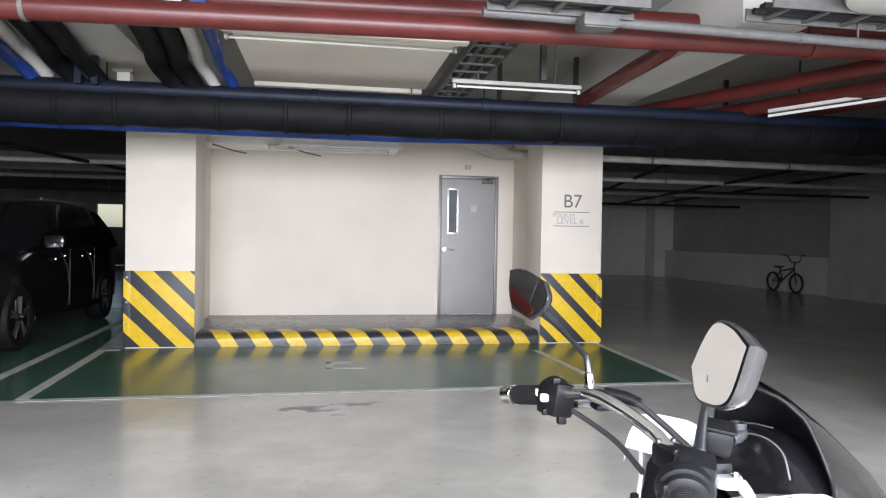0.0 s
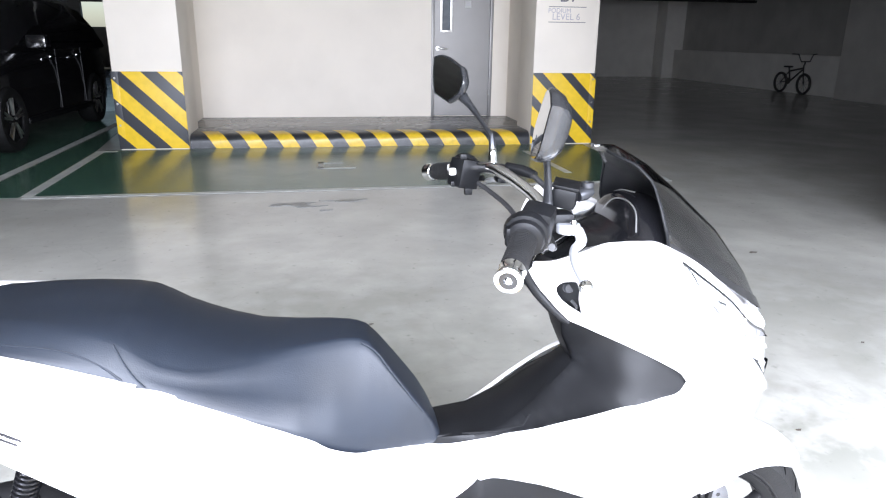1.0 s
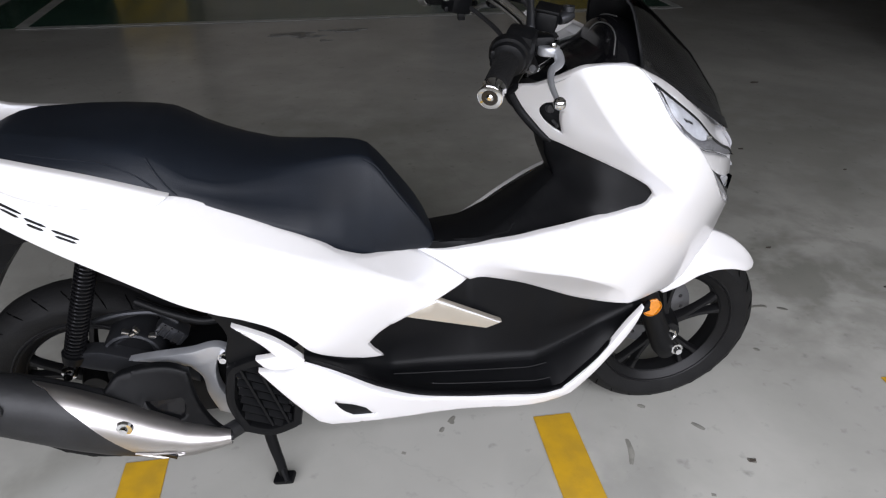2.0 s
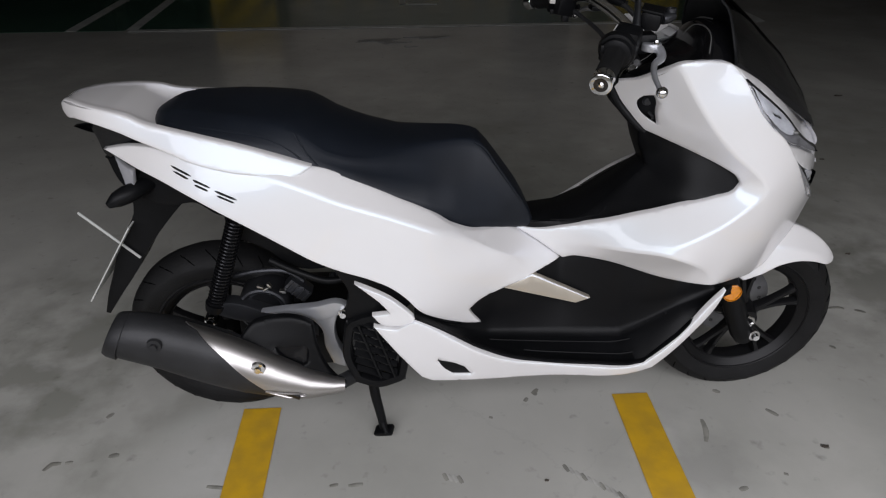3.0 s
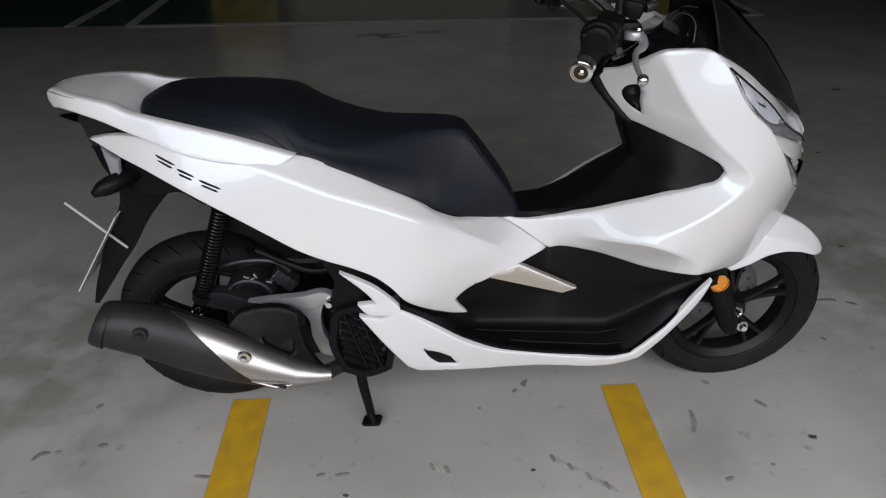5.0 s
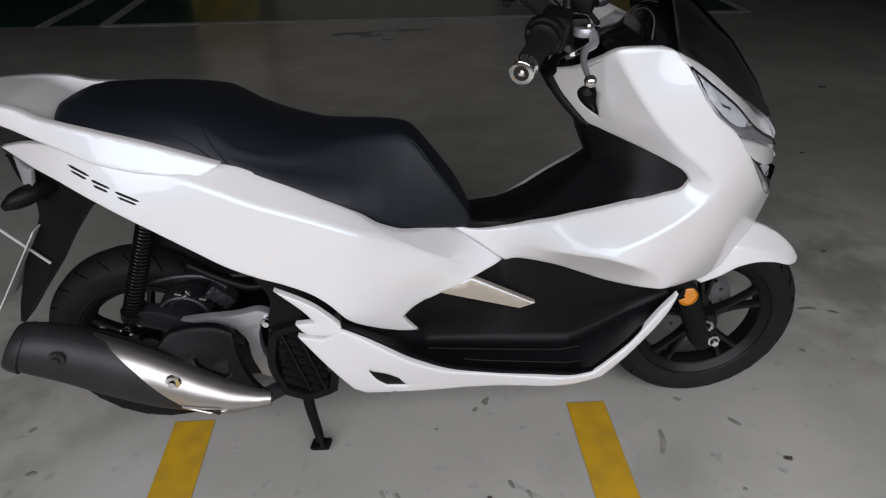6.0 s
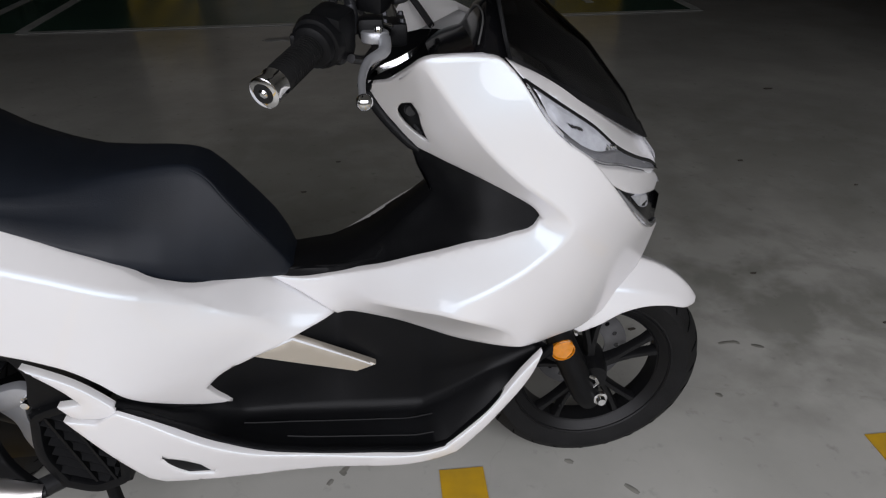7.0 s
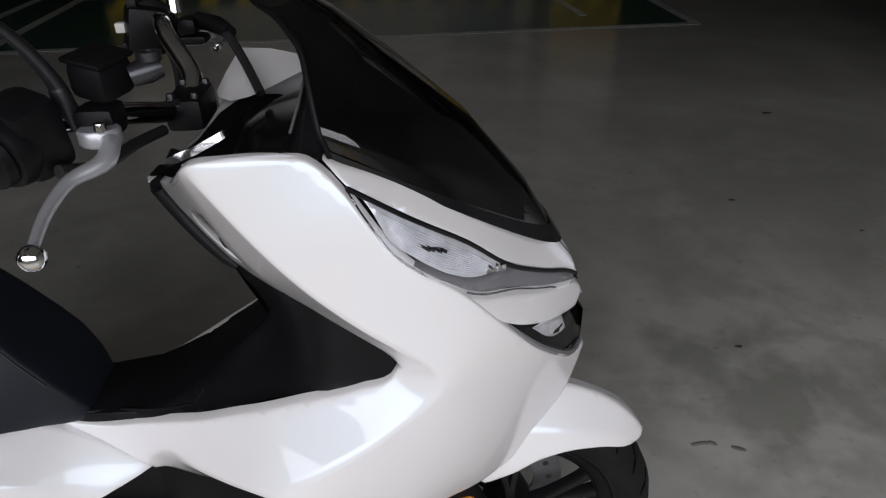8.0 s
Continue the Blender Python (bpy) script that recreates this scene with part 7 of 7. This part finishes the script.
NEAR_GLASS = [(-0.066, 0.039), (-0.008, 0.043), (0.040, 0.031), (0.019, -0.030), (-0.032, -0.045), (-0.072, -0.045), (-0.107, -0.018), (-0.090, 0.013)]
FAR_GLASS = [(-0.072, 0.052), (-0.054, 0.056), (0.035, 0.035), (0.053, 0.001), (0.048, -0.017), (0.014, -0.042), (-0.044, -0.026), (-0.063, 0.010)]
for s, w in ((1, 0.0), (-1, 0.04)):
    y = lambda d: MID - s * (d + w)
    if s > 0:
        master = part("master_cylinder", block(Matrix.Translation((1.155, y(0.155), 1.042)) @ pose(0, 0, 0, 6, 8, -24), (0.040, 0.042, 0.034), 0.009), M_MATT, bar, "black brake fluid reservoir")
        part("reservoir_lid", block(Matrix.Translation((1.155, y(0.155), 1.042)) @ pose(0, 0, 0, 6, 8, -24) @ Matrix.Translation((0, 0, 0.019)), (0.042, 0.044, 0.005), 0.002), M_MATT, master)
    else:
        master = part("master_cylinder", slab(1.130, 1.156, y(0.140), y(0.185), 1.004, 1.026, 0.008), M_MATT, bar, "black rear brake lever bracket")
    if s > 0:
        part("banjo_bolt", tube([(1.178, y(0.150), 1.040), (1.192, y(0.144), 1.043), (1.204, y(0.139), 1.045)], [0.010, 0.012, 0.009], 12, smooth=False), M_STALK, master, "dark brake hose fitting")
        part("banjo_ring", lathe([(0.006, -0.004), (0.011, -0.004), (0.011, 0.004), (0.006, 0.004)], (1.196, y(0.142), 1.056), "z", 16), M_STALK, master)
    part("lever_perch", loft([[(1.153 + r * 0.019 * math.cos(a), y(0.186 + r * 0.016 * math.sin(a)), z) for a in np.linspace(0, 2 * math.pi, 14, endpoint=False)] for z, r in ((0.990, 0.9), (0.992, 1), (1.003, 1), (1.005, 0.9))], closed=True, caps=True), M_ALLOY, master, "cast alloy lever perch")
    part("cylinder_body", slab(1.130, 1.166, min(y(0.142), y(0.182)), max(y(0.142), y(0.182)), 0.990, 1.0195 if s > 0 else 1.0035, 0.009), M_MATT, master)
    part("pivot_bolt", lathe([(0, 0.014), (0.005, 0.013), (0.006, 0.008), (0.006, -0.004), (0, -0.004)], (1.158, y(0.194), 0.999), "z", 12, closed=False), M_CHROME, master)
    part("brake_lever", tube([(1.150, y(0.186), 0.997), (1.166, y(0.198), 0.995), (1.165, y(0.214), 0.986), (1.143, y(0.242), 0.979), (1.134, y(0.275), 0.967), (1.134, y(0.310), 0.954)], [0.007, 0.0085, 0.0085, 0.0062, 0.0052, 0.0045], 12, 0.01), M_ALLOY, master, "polished alloy brake lever")
    part("lever_ball", lathe([(0.0, -0.0105), (0.007, -0.0082), (0.0100, -0.004), (0.0107, 0.0), (0.0100, 0.004), (0.007, 0.0082), (0.0, 0.0105)], (1.136, y(0.318), 0.950), seg=18, closed=False), M_CHROME, master)
    # mirror
    if s > 0:
        run = [(1.124, y(0.164), 1.000), (1.122, y(0.172), 1.040), (1.116, y(0.186), 1.070), (1.106, y(0.208), 1.100), (1.090, y(0.245), 1.128), (1.075, y(0.285), 1.150)]
        c, n, glass_shape = Vector((1.06, 1.318, 1.17)), Vector((-0.93, 0.22, 0.18)), NEAR_GLASS
    else:
        run = [(1.126, y(0.168), 1.030), (1.125, y(0.172), 1.060), (1.124, y(0.180), 1.085), (1.114, y(0.235), 1.108), (1.102, y(0.300), 1.135), (1.088, y(0.335), 1.155)]
        c, n, glass_shape = Vector((1.062, 2.032, 1.181)), Vector((-0.86, -0.40, 0.22)), FAR_GLASS
    n.normalize()
    right = Vector((0, 0, 1)).cross(n).normalized()
    up = n.cross(right)
    stem = part("mirror_stem", tube(run, [0.0075, 0.0075, 0.0060, 0.0050, 0.008, 0.013], 12, 0.012), M_STALK, bar, "dark steel mirror stalk")
    a, b = Vector(run[0]), Vector(run[1])
    part("stem_nut", tube([a, a.lerp(b, 0.5), a.lerp(b, 0.9), b], [0.0100, 0.0095, 0.0085, 0.007], 12, smooth=False), M_CHROME if s < 0 else M_STALK, stem, "bright stalk nut")
    mid2 = np.mean(glass_shape, axis=0)
    ring = curve_through(glass_shape, 0.008, True, 80 if s > 0 else 45)
    at = lambda p, k, z: c + right * float(mid2[0] + (p[0] - mid2[0]) * k) + up * float(mid2[1] + (p[1] - mid2[1]) * k) - n * z
    head = part("mirror_head", loft([[at(p, k, z) for p in ring] for k, z in ((1.0, -0.001), (1.05, -0.002), (1.07, 0.002), (1.06, 0.008), (0.93, 0.020), (0.68, 0.029), (0.3, 0.034))], closed=True, caps=True), M_SHELL, stem, "dark grey mirror shell", sharp=50)
    bm = bmesh.new()
    bm.faces.new([bm.verts.new(at(p, 0.985, -0.003)) for p in ring])
    bmesh.ops.recalc_face_normals(bm, faces=bm.faces)
    part("mirror_glass", bm, M_MIRROR, head, "mirror glass")
for pts, r in (
               ([(1.12, MID - 0.21, 0.975), (1.137, MID - 0.17, 0.962), (1.150, MID - 0.11, 0.960), (1.162, MID - 0.05, 0.953)], 0.0062),
               ([(1.09, MID + 0.24, 0.99), (1.115, MID + 0.19, 0.975), (1.14, MID + 0.11, 0.955), (1.15, MID + 0.04, 0.93)], 0.005), ([(1.165, MID + 0.200, 1.018), (1.195, MID + 0.170, 1.012), (1.222, MID + 0.125, 0.988), (1.250, MID + 0.070, 0.954)], 0.0060)):
    part("control_cable", tube(pts, r, 8), M_CABLE, scooter, "black control cable")
part("hose_sleeve", tube([(1.155, MID + 0.208, 1.02), (1.185, MID + 0.185, 1.016), (1.205, MID + 0.163, 1.01)], [0.011, 0.012, 0.009], 12), M_MATT, scooter, "black hose sleeve")


# ---- parked car in the dark bay ----
def car():
    """A dark SUV parked nose out: body, roof, windows, wheels, mirror, handles, lamps."""
    cx, y0 = -3.52, 7.75
    c = thing("parked_car", (cx, y0 + 2.3, 0.0), "black sport utility car parked in a dark bay", "car")
    L, half = 4.65, 0.92
    rows = []
    for k, w, zb, zt in ((0.0, 0.72, 0.42, 0.78), (0.02, 0.82, 0.34, 0.92), (0.08, 0.90, 0.30, 1.02), (0.25, 0.92, 0.28, 1.10), (0.5, 0.92, 0.28, 1.13), (0.75, 0.92, 0.28, 1.15), (0.93, 0.90, 0.32, 1.16), (0.99, 0.82, 0.40, 1.12), (1.0, 0.74, 0.46, 1.05)):
        rows.append([(cx + a * w * (1 - 0.05 * abs(b - 0.35)), y0 + k * L, zb + b * (zt - zb)) for a, b in ((1, 0), (1.0, 0.3), (1.0, 0.65), (0.97, 0.9), (0.9, 1.0), (0, 1.02), (-0.9, 1.0), (-0.97, 0.9), (-1, 0.65), (-1, 0.3), (-1, 0))])
    part("body", loft(rows, closed=True, caps=True), M_CARPAINT, c)
    rows = []
    for k, w, z in ((0.24, 0.86, 1.08), (0.30, 0.82, 1.25), (0.40, 0.70, 1.62), (0.50, 0.70, 1.69), (0.75, 0.70, 1.69), (0.88, 0.70, 1.62), (0.97, 0.80, 1.12)):
        rows.append([(cx + a * (w if b > 0.5 else 0.86), y0 + k * L, 1.06 + b * (z - 1.06)) for a, b in ((1, 0), (1.02, 0.5), (1, 0.92), (0.88, 1.0), (0, 1.03), (-0.88, 1.0), (-1, 0.92), (-1.02, 0.5), (-1, 0))])
    part("cabin", loft(rows, closed=True, caps=True), M_CARPAINT, c)
    for k0, k1, t0, t1 in ((0.34, 0.50, 0.42, 0.50), (0.52, 0.68, 0.52, 0.68), (0.70, 0.86, 0.70, 0.83)):
        x = lambda z: cx + 0.885 - 0.185 * (z - 1.12) / 0.5
        bm = bmesh.new()
        bm.faces.new([bm.verts.new(p) for p in ((x(1.14), y0 + k0 * L, 1.14), (x(1.14), y0 + k1 * L, 1.14), (x(1.58), y0 + t1 * L, 1.58), (x(1.58), y0 + t0 * L, 1.58))])
        bmesh.ops.solidify(bm, geom=bm.faces, thickness=0.012)
        part("side_window", bm, M_CARGLASS, c, "dark side window")
    for k in (0.50, 0.70):
        part("door_seam", slab(cx + 0.915, cx + 0.924, y0 + k * L, y0 + k * L + 0.01, 0.35, 1.08), M_CABLE, c)
        part("door_handle", slab(cx + 0.918, cx + 0.945, y0 + k * L - 0.22, y0 + k * L - 0.06, 0.98, 1.005, 0.006), M_CHROME, c, "chrome door handle")
    part("side_mirror", slab(cx + 0.90, cx + 1.12, y0 + 0.33 * L, y0 + 0.36 * L + 0.04, 1.10, 1.25, 0.03), M_CARPAINT, c)
    part("roof_rail", tube([(cx + 0.66, y0 + 0.45 * L, 1.70), (cx + 0.66, y0 + 0.82 * L, 1.70)], 0.016, 8), M_GALV, c)
    part("sill", slab(cx + 0.86, cx + 0.95, y0 + 0.26 * L, y0 + 0.74 * L, 0.27, 0.34, 0.015), M_MATT, c)
    for k in (0.185, 0.80):
        for s in (1, -1):
            w = part("wheel", lathe([(0.235, -0.10), (0.27, -0.115), (0.33, -0.11), (0.355, -0.08), (0.36, 0.0), (0.355, 0.08), (0.33, 0.11), (0.27, 0.115), (0.235, 0.10)], (cx + s * 0.83, y0 + k * L, 0.36), axis="x", seg=40), M_RUBBER, c)
            part("wheel_disc", lathe([(0, 0.02), (0.24, 0.04), (0.24, 0.0), (0, 0.0)], (cx + s * 0.87, y0 + k * L, 0.36), axis="x", seg=32, closed=False), M_MATT, w)
            for i in range(5):
                a = 2 * math.pi * i / 5 + 0.3
                for lean in (-0.13, 0.13):
                    p1 = Vector((cx + s * 0.925, y0 + k * L + 0.05 * math.cos(a), 0.36 + 0.05 * math.sin(a)))
                    p2 = Vector((cx + s * 0.925, y0 + k * L + 0.235 * math.cos(a + lean), 0.36 + 0.235 * math.sin(a + lean)))
                    part("spoke", tube([p1, p2], [0.02, 0.014], 6, smooth=False), M_STEEL, w)
    for s in (1, -1):
        part("headlight", slab(cx + s * 0.70 - 0.18, cx + s * 0.70 + 0.18, y0 - 0.03, y0 + 0.20, 0.82, 0.93, 0.03), M_GREYLENS, c)
    part("grille", slab(cx - 0.45, cx + 0.45, y0 - 0.035, y0 + 0.02, 0.55, 0.86, 0.02), M_GALV, c)
    return c


car()


def bicycle():
    """A small black stunt bicycle leaning by the low wall."""
    b = thing("bicycle", (12.6, 16.9, 0.0), "small black stunt bicycle beside the low wall", "bicycle")
    ya, yb, x = 17.35, 16.45, 12.45
    for y in (ya, yb):
        w = part("wheel", lathe([(0.225, -0.022), (0.25, -0.026), (0.262, 0.0), (0.25, 0.026), (0.225, 0.022)], (x, y, 0.262), axis="x", seg=36), M_BIKE, b)
        part("rim", lathe([(0.205, -0.014), (0.226, -0.016), (0.226, 0.016), (0.205, 0.014)], (x, y, 0.262), axis="x", seg=36), M_BIKE, w)
        for i in range(10):
            a = 2 * math.pi * i / 10
            part("spoke", tube([(x, y, 0.262), (x, y + 0.21 * math.cos(a), 0.262 + 0.21 * math.sin(a))], 0.003, 4, smooth=False), M_GALV, w)
    for name, pts, r in (("down_tube", [(x, 16.56, 0.60), (x, 16.98, 0.31)], 0.02), ("top_tube", [(x, 16.57, 0.64), (x, 17.06, 0.55)], 0.018), ("seat_tube", [(x, 16.98, 0.31), (x, 17.09, 0.64)], 0.016), ("chain_stay", [(x, 16.98, 0.31), (x, ya, 0.262)], 0.012), ("seat_stay", [(x, 17.06, 0.55), (x, ya, 0.262)], 0.011), ("fork", [(x, 16.54, 0.70), (x, 16.52, 0.52), (x, yb, 0.262)], 0.015), ("stem", [(x, 16.54, 0.70), (x, 16.50, 0.78)], 0.015)):
        part(name, tube(pts, r, 8, smooth=False), M_BIKE, b)
    part("handlebar", tube([(x - 0.34, 16.58, 0.98), (x - 0.2, 16.52, 0.97), (x - 0.12, 16.50, 0.80), (x + 0.12, 16.50, 0.80), (x + 0.2, 16.52, 0.97), (x + 0.34, 16.58, 0.98)], 0.012, 8), M_BIKE, b)
    part("saddle", slab(x - 0.06, x + 0.06, 17.0, 17.24, 0.64, 0.68, 0.018), M_BIKE, b)
    part("chain_ring", lathe([(0.0, -0.004), (0.075, -0.004), (0.075, 0.004), (0, 0.004)], (x - 0.05, 16.98, 0.31), axis="x", seg=20, closed=False), M_BIKE, b)
    b.location.y -= 0.4
    return b


bicycle()


# ---- marks and litter on the floor ----
def blot(x, y, rx, ry, seed, turn=0.0, z=0.004):
    """A thin dried stain with a ragged edge."""
    rnd = random.Random(seed)
    bm = bmesh.new()
    vs = []
    ph = [rnd.uniform(0, 6.28) for _ in range(5)]
    for i in range(44):
        a = 2 * math.pi * i / 44
        r = 1 + 0.28 * math.sin(3 * a + ph[0]) + 0.2 * math.sin(5 * a + ph[1]) + 0.12 * math.sin(9 * a + ph[2]) + rnd.uniform(-0.06, 0.06)
        u, v = rx * r * math.cos(a), ry * r * math.sin(a)
        vs.append(bm.verts.new((x + u * math.cos(turn) - v * math.sin(turn), y + u * math.sin(turn) + v * math.cos(turn), z)))
    low = [bm.verts.new((v.co.x, v.co.y, 0.0004)) for v in vs]
    bm.faces.new(vs)
    for i in range(44):
        bm.faces.new((low[i], low[(i + 1) % 44], vs[(i + 1) % 44], vs[i]))
    return bm


M_STAIN = mat("damp_stain", (0.13, 0.132, 0.125), 0.32, second=(0.22, 0.222, 0.215), scale=14)
M_LITTER = mat("dry_litter", (0.06, 0.05, 0.04), 0.8)
for i, (x, y, rx, ry) in enumerate(((0.50, 5.83, 0.13, 0.05), (0.60, 5.74, 0.11, 0.035), (0.90, 5.90, 0.14, 0.045), (0.38, 5.78, 0.07, 0.02), (0.74, 5.60, 0.04, 0.02))):
    tagged(part("floor_stain", blot(x, y, rx, ry, i), M_STAIN), "dark damp stain on the grey floor", "stain", "floor stains")
for i, (x, y, s) in enumerate(((3.41, 4.19, 0.035), (1.735, 1.365, 0.012), (2.75, 3.2, 0.014), (3.1, 2.9, 0.01), (1.85, 2.05, 0.012), (0.95, 3.4, 0.012), (0.82, 3.1, 0.014), (0.0, 1.1, 0.012), (0.55, 1.25, 0.008), (1.0, 1.3, 0.007), (2.35, 2.3, 0.012), (2.6, 2.0, 0.01), (-0.15, 0.95, 0.012))):
    rnd = random.Random(90 + i)
    pts = [(x + s * rnd.uniform(0.6, 1.1) * math.cos(a), y + 0.45 * s * rnd.uniform(0.6, 1.1) * math.sin(a)) for a in (0, 0.9, 1.9, 3.0, 4.1, 5.2)]
    bm = bmesh.new()
    top = [bm.verts.new((px, py, 0.0016 + 0.004 * rnd.random())) for px, py in pts]
    low = [bm.verts.new((px, py, 0.0)) for px, py in pts]
    bm.faces.new(top)
    for j in range(6):
        bm.faces.new((low[j], low[(j + 1) % 6], top[(j + 1) % 6], top[j]))
    tagged(part("litter_scrap", bm, M_LITTER), "small dry dark scrap on the floor", "litter", "litter scraps")


def smear(points, wide, seed, z=0.0012):
    """A thin dry scuff along a line, ragged and pointed at both ends."""
    rnd = random.Random(seed)
    run = curve_through(points, 0.012)
    n = len(run)
    rows = []
    for i, p in enumerate(run):
        q0, q1 = run[max(0, i - 1)], run[min(n - 1, i + 1)]
        tx, ty = q1[0] - q0[0], q1[1] - q0[1]
        size = math.hypot(tx, ty) or 1.0
        h = 0.7 * wide * (0.08 + math.sin(math.pi * i / max(1, n - 1)) ** 0.7) * rnd.uniform(0.75, 1.0)
        a, b = (p[0] - ty / size * h, p[1] + tx / size * h), (p[0] + ty / size * h * 0.7, p[1] - tx / size * h * 0.7)
        c, d = (p[0] - ty / size * (h + 0.004), p[1] + tx / size * (h + 0.004)), (p[0] + ty / size * (0.7 * h + 0.004), p[1] - tx / size * (0.7 * h + 0.004))
        rows.append([(*c, 0.0), (*a, z), (*b, z), (*d, 0.0)])
    return loft(rows)


M_SCUFF = mat("grey_scuff", (0.25, 0.246, 0.218), 0.24, var=0.2, scale=30)
M_DARKSCUFF = mat("dark_rubber_scuff", (0.19, 0.185, 0.162), 0.3, var=0.2, scale=30)
M_PALE = mat("pale_tyre_dust", (0.36, 0.355, 0.33), 0.5, var=0.2, scale=30)
for i, (pts, wide, m) in enumerate((
        ([(2.07, 1.960), (2.10, 1.963), (2.13, 1.958)], 0.004, M_DARKSCUFF),
        ([(2.115, 1.968), (2.130, 1.952)], 0.005, M_DARKSCUFF),
        ([(2.16, 1.945), (2.19, 1.930)], 0.006, M_DARKSCUFF),
        ([(1.972, 1.765), (1.985, 1.752)], 0.006, M_DARKSCUFF),
        ([(-0.235, 1.402), (-0.222, 1.422), (-0.200, 1.424)], 0.006, M_DARKSCUFF),
        ([(-0.190, 1.424), (-0.172, 1.426)], 0.004, M_SCUFF),
        ([(-0.145, 1.578), (-0.132, 1.596)], 0.006, M_SCUFF),
        ([(-0.09, 1.44), (-0.065, 1.443)], 0.008, M_SCUFF),
        ([(0.18, 1.330), (0.23, 1.322)], 0.003, M_SCUFF),
        ([(0.475, 1.314), (0.495, 1.318)], 0.003, M_DARKSCUFF),
        ([(0.52, 1.312), (0.555, 1.316)], 0.004, M_SCUFF),
        ([(1.035, 1.625), (1.020, 1.608), (1.030, 1.600)], 0.007, M_DARKSCUFF),
        ([(1.000, 1.590), (0.990, 1.575)], 0.004, M_SCUFF),
        ([(0.885, 1.522), (0.895, 1.518)], 0.006, M_SCUFF),
        ([(1.645, 1.508), (1.668, 1.480)], 0.006, M_SCUFF),
        ([(1.725, 1.374), (1.742, 1.360)], 0.006, M_DARKSCUFF),
        ([(1.455, 1.480), (1.450, 1.44), (1.435, 1.40)], 0.006, M_SCUFF),
        ([(1.455, 1.245), (1.478, 1.252)], 0.005, M_SCUFF),
        ([(1.585, 1.288), (1.595, 1.284)], 0.007, M_SCUFF),
        ([(1.530, 1.590), (1.548, 1.580)], 0.006, M_SCUFF))):
    tagged(part("floor_scuff", smear(pts, wide, 300 + i), m), "thin dark scuff on the grey floor", "scuff", "floor scuffs")
for name, x0, y0, x1, y1, count in (("tyre_print", 1.055, 1.335, 1.180, 1.235, 11), ("tyre_print", 0.755, 1.325, 0.790, 1.315, 4)):
    print_mark = thing(name, (x0, y0, 0.0), "faint tyre tread print on the grey floor", "tyre print", "tyre prints")
    for i in range(count):
        k = i / (count - 1)
        x, y = x0 + (x1 - x0) * k, y0 + (y1 - y0) * k
        part("tread_bar", smear([(x - 0.004, y + 0.012), (x, y), (x + 0.005, y - 0.011)], 0.0028, 400 + i), M_PALE if i % 3 else M_SCUFF, print_mark)
